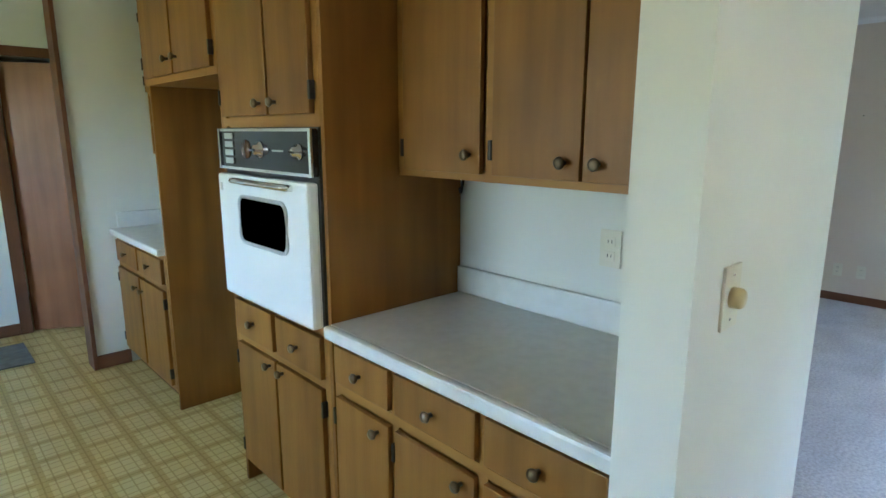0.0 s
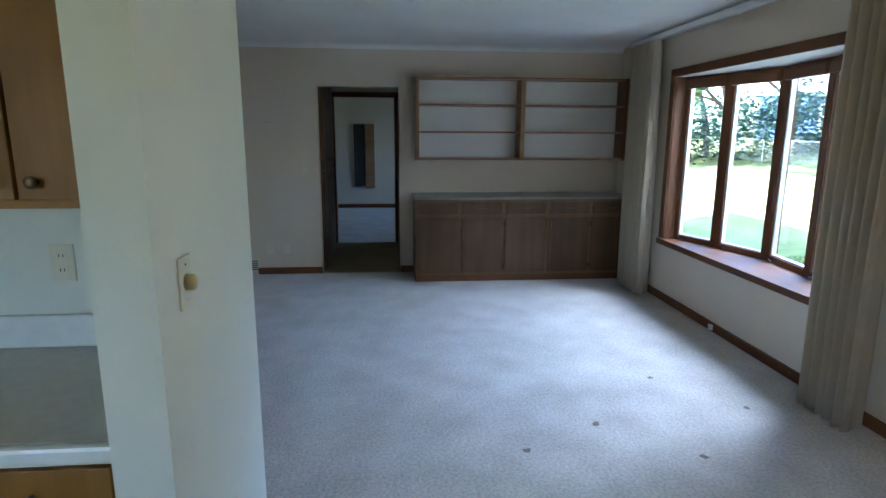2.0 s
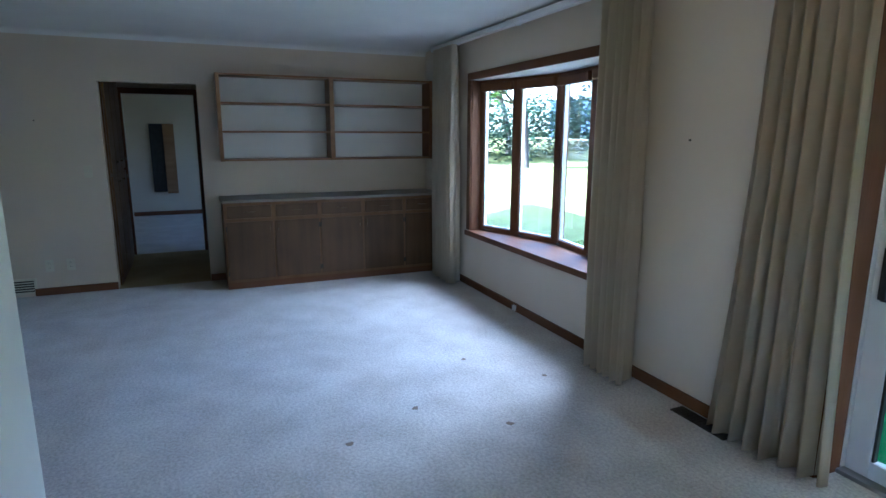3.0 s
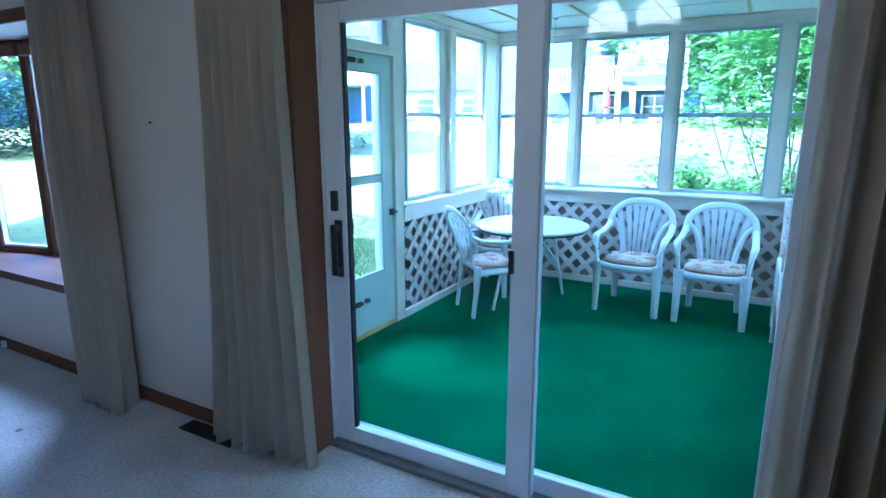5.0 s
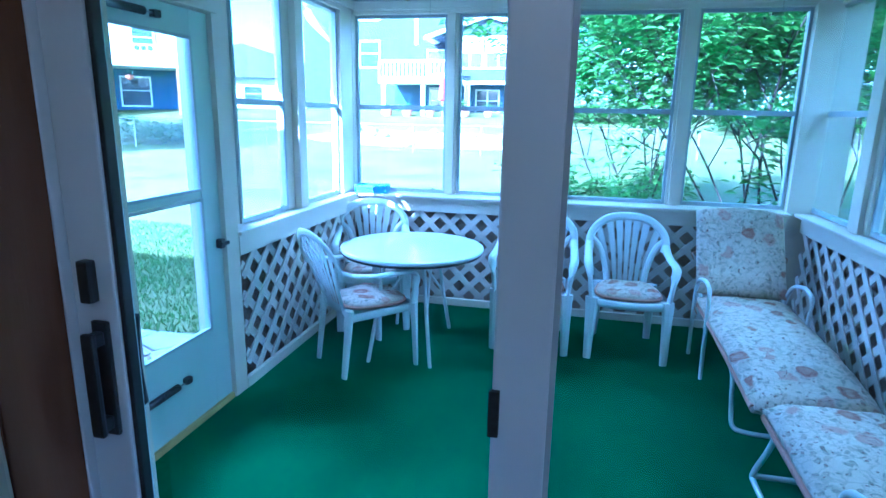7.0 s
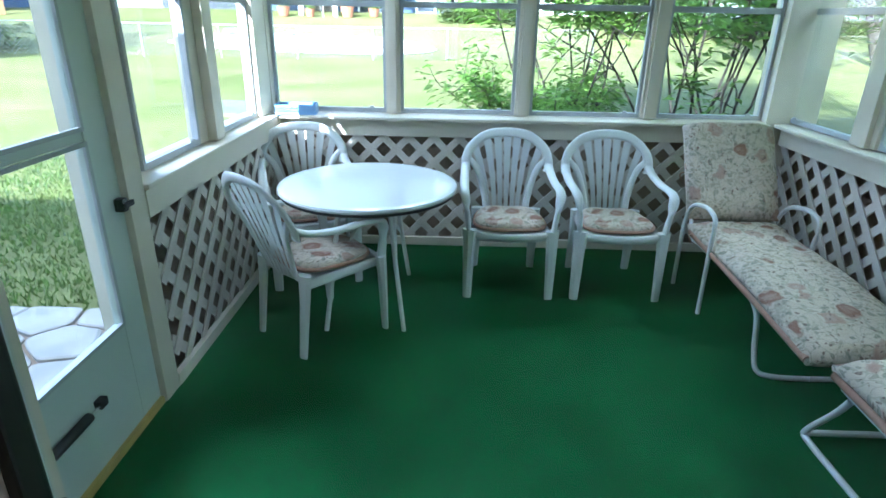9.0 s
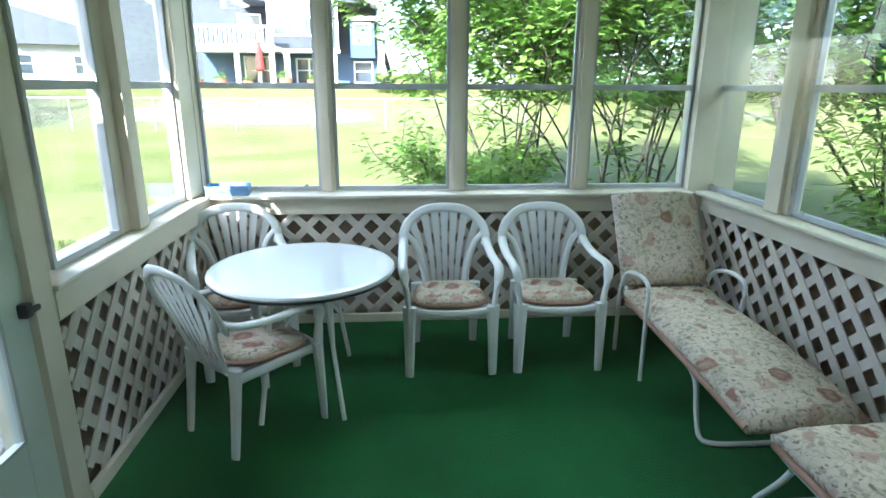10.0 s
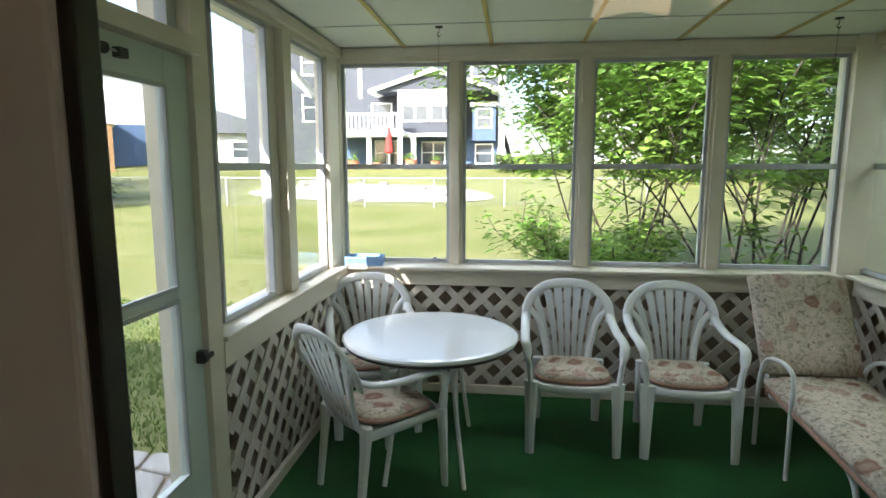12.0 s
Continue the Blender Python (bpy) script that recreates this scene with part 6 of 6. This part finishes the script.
# large shade trees behind
tree("shade_tree", "large leafy shade tree on the lawn", -7.5, -17.0, 1, 11.0, 0.22, 4, 0.34, 13, M_LEAF2, 53, 0.1, 0.66)
tree("shade_tree", "large leafy shade tree on the lawn", -14.0, -24.0, 1, 12.0, 0.24, 4, 0.38, 12, M_LEAF2, 59, 0.1, 0.66)
tree("distant_tree", "light green tree beside the neighbouring house", 1.2, -46.0, 1, 11.0, 0.2, 4, 0.5, 9, M_LEAF3, 61, 0.1, 0.55)
# side-lawn trees; M_LEAF4 carries their shade as dark leaf colour
tree("distant_tree", "leafy tree beyond the side lawn", 19.0, -16.5, 1, 8.0, 0.16, 4, 0.36, 20, M_LEAF4, 67, 0.1, 0.62)
tree("distant_tree", "leafy tree beyond the side lawn", 24.0, -10.5, 1, 9.0, 0.18, 4, 0.40, 20, M_LEAF4, 71, 0.1, 0.62)
tree("distant_tree", "leafy tree beyond the side lawn", 23.0, -14.0, 1, 8.0, 0.18, 4, 0.40, 16, M_LEAF2, 73, 0.1, 0.62)


# backlit trees, their shade painted into the leaves
tree("shade_toned_tree", "tree beyond the side lawn, leaves coloured dark for shade", 30.0, -17.0, 1, 11.0, 0.2, 4, 0.45, 22, M_LEAF4, 137, 0.08, 0.6)
tree("shade_toned_tree", "tree beyond the side lawn, leaves coloured dark for shade", 33.0, -24.0, 1, 10.0, 0.2, 4, 0.45, 22, M_LEAF4, 139, 0.08, 0.6)


def hedge(name, label, x0, x1, y0, y1, h, n, size, material, seed):
    rnd = random.Random(seed)
    t = thing(name, label, "bush")
    t["kind"] = "stuff"
    spots = []
    for _ in range(n):
        x, y = rnd.uniform(x0, x1), rnd.uniform(y0, y1)
        top = h * (0.65 + 0.35 * noise.noise(Vector((x * 0.6, y * 0.6, seed))))
        p = Vector((x, y, ground_z(x, y) + rnd.uniform(0, 1) ** 0.7 * top))
        spots.append((p, Vector((rnd.uniform(-1, 1), rnd.uniform(-1, 1), 0.2))))
    leaves("foliage", spots, size, material, t, seed)
    return t


hedge("hedge", "green hedge along the neighbours' fence", -2.6, 2.0, -36.5, -34.5, 1.5, 2600, 0.30, M_LEAF3, 81)
hedge("hedge", "dark bushes at the lawn edge", -30, -6, -34, -30, 3.2, 7000, 0.5, M_LEAF2, 83)
hedge("hedge", "green bushes behind the side fence", 16.5, 31, -24.5, -22.5, 1.4, 3000, 0.32, M_LEAF3, 85)
# shaded hedge, darkened by leaf colour
hedge("hedge", "hedge along the side fence, leaves coloured dark for shade", 26.5, 33, -24, -9, 4.6, 7200, 0.42, M_LEAF4, 89)
hedge("hedge", "low juniper at the porch corner", -3.2, -1.9, -7.4, -6.9, 0.8, 900, 0.12, M_LEAF, 87)

# ---- chain-link fence ----
M_GALV = mat("galvanised_steel", (0.45, 0.46, 0.46), 0.45, (0.38, 0.39, 0.39), 20.0, metal=0.5)
def fence_run(x0, y0, x1, y1, n):
    f = thing("chain_link_fence", "low grey chain-link fence across the lawn", "fence")
    pts = [(x0 + (x1 - x0) * i / n, y0 + (y1 - y0) * i / n) for i in range(n + 1)]
    for x, y in pts:
        part("post", tube(bmesh.new(), [(x, y, ground_z(x, y) - 0.1), (x, y, ground_z(x, y) + 1.12)], 0.03, 8), M_GALV, f)
    part("top_rail", tube(bmesh.new(), [(x, y, ground_z(x, y) + 1.09) for x, y in pts], 0.022, 6), M_GALV, f)
    wire = bmesh.new()
    for (xa, ya), (xb, yb) in zip(pts, pts[1:]):
        a, b = Vector((xa, ya, ground_z(xa, ya))), Vector((xb, yb, ground_z(xb, yb)))
        d = b - a
        L = d.length
        k = int(L / 0.16)
        for i in range(-6, k):
            for s in (1, -1):
                u0, u1 = i * 0.16, i * 0.16 + 1.0
                z0, z1 = (0.05, 1.05) if s > 0 else (1.05, 0.05)
                ca, cb_ = max(0, u0), min(L, u1)
                if cb_ - ca < 0.05:
                    continue
                za, zb = z0 + (z1 - z0) * (ca - u0), z0 + (z1 - z0) * (cb_ - u0)
                p, q = a + d * (ca / L) + Vector((0, 0, za)), a + d * (cb_ / L) + Vector((0, 0, zb))
                w = Vector((0, 0, 0.004))
                o = Vector((0.004, 0.004, 0))
                va = [wire.verts.new(v) for v in (p - w, p + w, q + w, q - w)]
                wire.faces.new(va)
                vb = [wire.verts.new(v) for v in (p - o, p + o, q + o, q - o)]
                wire.faces.new(vb)
    m = part("mesh", wire, M_GALV, f)
    m["kind"] = "stuff"
    return f


fence_run(14.5, -23.0, -4.0, -24.6, 7)
fence_run(14.5, -23.0, 30.0, -17.0, 5)

# rock garden behind the fence
M_ROCK = mat("garden_rock", (0.30, 0.27, 0.24), 0.9, (0.20, 0.18, 0.16), 5.0, 0.6, 30.0, vary=0.25)
gr = bmesh.new()
ring = [(7.2 + 5.2 * math.cos(a) * (1 + 0.12 * math.sin(3 * a)), -27.5 + 2.6 * math.sin(a) * (1 + 0.15 * math.cos(2 * a))) for a in [i * math.tau / 28 for i in range(28)]]
gr.faces.new([gr.verts.new((x, y, ground_z(x, y) + 0.06)) for x, y in ring])
bmesh.ops.triangulate(gr, faces=gr.faces)
tagged(link("gravel_bed", gr, mat("pale_gravel", (0.55, 0.50, 0.44), 0.95, (0.45, 0.41, 0.36), 12.0, 0.8, 30.0)), "pale gravel rock garden bed", "gravel bed", kind="stuff")
rnd = random.Random(9)
for i in range(16):
    x, y, r = 7.2 + rnd.uniform(-4.6, 4.6), -27.4 + rnd.uniform(-2.0, 2.2), rnd.uniform(0.14, 0.34)
    bm = bmesh.new()
    bmesh.ops.create_icosphere(bm, subdivisions=2, radius=r)
    for v in bm.verts:
        v.co *= 1 + 0.28 * noise.noise(v.co * 4 + Vector((i, 0, 0)))
        v.co.z *= 0.7
    rk = thing("garden_rock", "rough grey-brown boulder in the gravel bed", "rock", "garden rocks", pose(x, y, ground_z(x, y) + 0.06 + r * 0.35))
    part("stone", bm, M_ROCK, rk)

# ---- neighbouring houses ----
M_SIDE = mat("grey_blue_siding", (0.042, 0.047, 0.062), 0.7, (0.036, 0.04, 0.054), 3.0)
M_SIDE2 = mat("white_siding", (0.72, 0.72, 0.70), 0.7, (0.67, 0.67, 0.65), 3.0)
M_SIDE3 = mat("slate_blue_siding", (0.06, 0.10, 0.18), 0.7, (0.05, 0.085, 0.155), 3.0)
M_WHITE = mat("white_trim_paint", (0.78, 0.78, 0.76), 0.5, (0.74, 0.74, 0.72), 3.0)
M_SHING = mat("grey_shingles", (0.105, 0.11, 0.12), 0.9, (0.085, 0.09, 0.10), 6.0, 0.5, 30.0)
M_DARKG = mat("dark_window", (0.05, 0.06, 0.07), 0.08, (0.06, 0.07, 0.085), 2.0)
M_RED = mat("red_canvas", (0.55, 0.04, 0.03), 0.8, (0.45, 0.03, 0.025), 5.0)
M_TERRA = mat("terracotta", (0.42, 0.17, 0.09), 0.8, (0.35, 0.13, 0.07), 8.0)


def siding(bm, x0, x1, y, z0, z1, step=0.16, depth=0.025):
    """Lapped boards on a face towards +y."""
    z = z0
    while z < z1 - 0.02:
        t = min(z + step, z1)
        v = [bm.verts.new(q) for q in ((x0, y + depth, z), (x1, y + depth, z), (x1, y + 0.002, t), (x0, y + 0.002, t))]
        bm.faces.new(v)
        w = [bm.verts.new(q) for q in ((x0, y, z), (x1, y, z), (x1, y + depth, z), (x0, y + depth, z))]
        bm.faces.new(w)
        z = t
    return bm


def hwin(parent, x0, x1, y, z0, z1, mull=()):
    w = part("window", box(box(box(box(bmesh.new(), x0 - 0.10, x0, y, y + 0.07, z0 - 0.1, z1 + 0.1), x1, x1 + 0.10, y, y + 0.07, z0 - 0.1, z1 + 0.1), x0, x1, y, y + 0.07, z1, z1 + 0.1), x0, x1, y, y + 0.07, z0 - 0.1, z0), M_WHITE, parent, "white trimmed window")
    for u in mull:
        part("mullion", boxm(u - 0.05, u + 0.05, y + 0.03, y + 0.06, z0, z1), M_WHITE, w)
    part("sash_rail", boxm(x0, x1, y + 0.025, y + 0.05, z0 + (z1 - z0) * 0.52, z0 + (z1 - z0) * 0.52 + 0.06), M_WHITE, w)
    part("pane", boxm(x0, x1, y + 0.01, y + 0.02, z0, z1), M_DARKG, w)
    return w


HY, HZ = -40.0, 1.6
h1 = thing("neighbour_house", "grey-blue sided three-storey neighbour house with white trim and deck", "house")
part("wall", boxm(1.75, 19.0, HY - 10, HY, HZ - 1.5, 12.0), M_SIDE, h1, "grey-blue wall")
part("siding", siding(bmesh.new(), 1.75, 19.0, HY, HZ, 12.0), M_SIDE, h1)
part("corner_board", boxm(1.6, 1.85, HY - 0.1, HY + 0.06, HZ - 0.5, 12.0), M_WHITE, h1)
part("corner_board", boxm(10.9, 11.15, HY, HY + 0.06, HZ + 4.4, 12.0), M_WHITE, h1)
part("main_roof", boxm(1.2, 19.6, HY - 10.5, HY + 0.6, 12.0, 12.3), M_SHING, h1)


def gable(x0, x1, y0, y1, z, rise):
    bm = bmesh.new()
    xm = (x0 + x1) / 2
    a = [bm.verts.new((x, y0, zz)) for x, zz in ((x0, z), (x1, z), (xm, z + rise))]
    b = [bm.verts.new((x, y1, zz)) for x, zz in ((x0, z), (x1, z), (xm, z + rise))]
    bm.faces.new(a)
    bm.faces.new(list(reversed(b)))
    for i in range(3):
        j = (i + 1) % 3
        bm.faces.new((a[i], b[i], b[j], a[j]))
    bmesh.ops.recalc_face_normals(bm, faces=bm.faces)
    return bm


BY = HY + 2.2      # face of the gabled room
part("bay_wall", boxm(4.25, 8.05, HY, BY, 3.55, 6.25), M_SIDE, h1)
part("siding", siding(bmesh.new(), 4.25, 8.05, BY, 3.55, 6.2), M_SIDE, h1)
part("gable_wall", gable(2.3, 9.5, HY, BY + 0.02, 6.12, 1.1), M_SIDE, h1)
for s in (-1, 1):
    rk_ = bmesh.new()
    xm, w = 5.9, 3.95
    p = [(xm, 7.22), (xm + s * w, 6.0), (xm + s * w, 6.22), (xm, 7.46)]
    a = [rk_.verts.new((x, HY, z)) for x, z in p]
    b = [rk_.verts.new((x, BY + 0.35, z)) for x, z in p]
    rk_.faces.new(a)
    rk_.faces.new(list(reversed(b)))
    for i in range(4):
        rk_.faces.new((a[i], b[i], b[(i + 1) % 4], a[(i + 1) % 4]))
    bmesh.ops.recalc_face_normals(rk_, faces=rk_.faces)
    part("roof", rk_, M_WHITE, h1, "white rake of the gable roof")
part("eave_board", boxm(4.2, 8.1, BY, BY + 0.08, 6.02, 6.2), M_WHITE, h1)
for u0 in (4.55, 6.3):
    w = hwin(h1, u0, u0 + 1.45, BY, 4.4, 6.0, (u0 + 0.725,))
    part("blind", boxm(u0, u0 + 1.45, BY + 0.022, BY + 0.028, 5.3, 5.95), M_WHITE, w, "white drawn blind")
for x in (4.15, 7.95):
    part("corner_board", boxm(x, x + 0.16, BY, BY + 0.05, 3.5, 6.2), M_WHITE, h1)
part("porch_beam", boxm(4.1, 8.2, BY - 0.25, BY + 0.1, 3.4, 3.6), M_WHITE, h1)
for x in (4.3, 7.0):
    part("post", boxm(x, x + 0.24, BY - 0.25, BY, HZ - 0.3, 3.4), M_WHITE, h1)
part("deck", boxm(7.5, 12.4, HY, HY + 3.6, 3.45, 3.7), M_WHITE, h1, "white deck")
part("deck_skirt", boxm(7.5, 12.4, HY + 3.6, HY + 3.68, 3.35, 3.75), M_WHITE, h1)
for i in range(20):
    part("baluster", boxm(7.6 + i * 0.25, 7.68 + i * 0.25, HY + 3.5, HY + 3.58, 3.75, 4.62), M_WHITE, h1)
part("deck_rail", boxm(7.5, 12.4, HY + 3.46, HY + 3.62, 4.62, 4.74), M_WHITE, h1)
for x in (7.6, 9.5, 12.0):
    part("post", boxm(x, x + 0.25, HY + 3.3, HY + 3.55, HZ - 0.3, 3.45), M_WHITE, h1)
# lower storey in slate blue with doors and windows, set back under the deck
part("lower_wall", boxm(1.9, 12.5, HY, HY + 0.06, HZ - 0.5, 3.45), M_SIDE3, h1, "slate-blue lower wall")
hwin(h1, 5.5, 6.9, HY + 0.06, HZ + 0.15, HZ + 1.5, (6.2,))
hwin(h1, 8.6, 10.0, HY + 0.06, HZ + 0.0, HZ + 1.6, (9.3,))
hwin(h1, 2.4, 3.4, HY + 0.06, HZ + 0.2, HZ + 1.35)
hwin(h1, 9.0, 10.2, HY, 4.2, 5.6)
hwin(h1, 13.6, 14.9, HY, HZ + 3.0, HZ + 4.6)
hwin(h1, 13.6, 14.9, HY, HZ + 6.0, HZ + 7.4)
hwin(h1, 2.3, 3.7, HY, 7.3, 8.4)
part("bay_box", boxm(2.15, 3.6, HY, HY + 0.9, 3.2, 5.3), M_SIDE3, h1, "blue bay window box")
part("bay_roof", prism(bmesh.new(), [(1.95, HY + 0.06), (3.85, HY + 0.06), (3.75, HY + 1.15), (2.0, HY + 1.15)], 5.3, 5.55), M_WHITE, h1, "white shallow bay roof")
hwin(h1, 2.45, 3.3, HY + 0.9, 4.05, 5.1)
part("downspout", tube(bmesh.new(), [(1.95, HY + 0.15, 12.0), (1.95, HY + 0.15, HZ)], 0.09, 6), M_WHITE, h1)
part("downspout", tube(bmesh.new(), smooth_path([(8.1, BY + 0.1, 3.75), (7.6, BY + 0.12, 3.65), (7.25, BY + 0.15, 3.3), (7.22, BY + 0.15, HZ)], 4), 0.08, 6), M_WHITE, h1)
um = thing("patio_umbrella", "closed red patio umbrella by the neighbour house", "umbrella", at=pose(8.3, HY + 3.95, ground_z(8.3, HY + 3.95)))
part("canopy", lathe(bmesh.new(), ((0.06, 0.9), (0.24, 1.0), (0.16, 1.9), (0.04, 2.5)), 10), M_RED, um)
part("pole", tube(bmesh.new(), [(0, 0, 0), (0, 0, 2.6)], 0.03, 8), M_WHITE, um)
for x, y, r in ((5.6, -36.6, 0.3), (7.0, -36.2, 0.38), (9.0, -35.9, 0.28), (10.4, -35.8, 0.34), (11.6, -35.7, 0.3)):
    pt = thing("flower_pot", "terracotta pot with a small plant by the neighbour patio", "flower pot", "patio pots", pose(x, y, ground_z(x, y)))
    part("pot", lathe(bmesh.new(), ((r * 0.7, 0), (r, r * 1.4), (r * 1.05, r * 1.5), (r * 0.8, r * 1.5)), 14), M_TERRA, pt)
    rr_ = random.Random(int(x * 10))
    leaves("plant", [(Vector((rr_.gauss(0, r * 0.5), rr_.gauss(0, r * 0.5), r * 1.5 + abs(rr_.gauss(0, r * 0.6)))), Vector((rr_.uniform(-1, 1), rr_.uniform(-1, 1), 0))) for _ in range(60)], r * 0.7, M_LEAF, pt, int(x))

# white house with raised deck and blue lower storey, seen through the storm door
h2 = thing("neighbour_house", "white upper and slate-blue lower neighbour house with raised deck", "house")
q = pose(30.0, -30.0, ground_z(30, -30), 0, 0, 38)
h2.matrix_world = q
part("lower_wall", boxm(-9, 9, -8, 0, -1, 2.7), M_SIDE3, h2, "slate-blue lower wall")
part("upper_wall", boxm(-9, 9, -8, 0, 2.7, 5.8), M_SIDE2, h2, "white upper wall")
part("siding", siding(bmesh.new(), -9, 9, 0, 2.7, 5.8), M_SIDE2, h2)
part("roof", gable(-9.6, 9.6, -8.5, 0.7, 5.8, 2.6), M_SHING, h2)
part("deck", boxm(-7, 6, 0, 3.2, 2.5, 2.75), M_WHITE, h2)
part("deck_rail", boxm(-7, 6, 3.1, 3.2, 3.6, 3.7), M_WHITE, h2)
for i in range(40):
    part("baluster", boxm(-6.9 + i * 0.33, -6.82 + i * 0.33, 3.1, 3.2, 2.75, 3.6), M_WHITE, h2)
for x in (-6.8, -2.4, 2.0, 5.8):
    part("post", boxm(x, x + 0.22, 2.9, 3.12, -1, 2.5), M_SHELF, h2)
for x in (-5.5, -1.0, 3.4):
    hwin(h2, x, x + 1.1, 0.03, 3.6, 5.0)
    hwin(h2, x + 0.4, x + 1.9, 0.03, 0.4, 2.0)
for x in (-4.2, -0.6, 3.2):
    hb2 = thing("hanging_basket", "hanging flower basket under the neighbour deck", "hanging basket", "hanging baskets", q @ pose(x, 2.8, 1.75))
    part("bowl", lathe(bmesh.new(), ((0.06, 0), (0.2, 0.12), (0.24, 0.25), (0.1, 0.26)), 12), M_TERRA, hb2)
    part("cord", tube(bmesh.new(), [(0, 0, 0.2), (0, 0, 0.74)], 0.01, 5), M_IRON, hb2)
# low house with a grey roof between them
h3 = thing("neighbour_house", "low white neighbour house with a grey shingled roof", "house")
h3.matrix_world = pose(31.0, -52.0, 1.6, 0, 0, 20)
part("wall", boxm(-9, 9, -7, 0, -1, 3.0), M_SIDE2, h3)
part("roof", gable(-10, 10, -7.6, 0.8, 3.0, 3.0), M_SHING, h3)
for x in (-6, -1.5, 3.5):
    hwin(h3, x, x + 1.6, 0.03, 0.8, 2.2)
# white house behind the trees
h4 = thing("neighbour_house", "white neighbour house partly hidden by trees", "house")
h4.matrix_world = pose(-9.0, -55.0, 1.6, 0, 0, -6)
part("wall", boxm(-8, 6.8, -8, 0, -1, 8.5), M_SIDE2, h4)
part("siding", siding(bmesh.new(), -8, 6.8, 0, 0, 8.5), M_SIDE2, h4)
part("roof", gable(-8.7, 7.5, -8.6, 0.7, 8.5, 3.2), M_SHING, h4)
for x in (-5, -1, 3.8):
    for z in (1.2, 4.6):
        hwin(h4, x, x + 1.2, 0.03, z, z + 1.6)
# house beyond the bow window, its shaded side put into dark blue walls
h5 = thing("neighbour_house", "distant house beyond the side lawn, walls coloured dark blue for shade", "house")
h5.matrix_world = pose(44.0, -13.0, 1.0, 0, 0, 75)
part("wall", boxm(-9, 9, -7, 0, -1, 3.4), M_SIDE3, h5)
part("roof", gable(-10, 10, -7.6, 0.8, 3.4, 3.0), M_SHING, h5)
for x in (-6, -1.5, 3.5):
    hwin(h5, x, x + 1.6, 0.03, 0.8, 2.2)
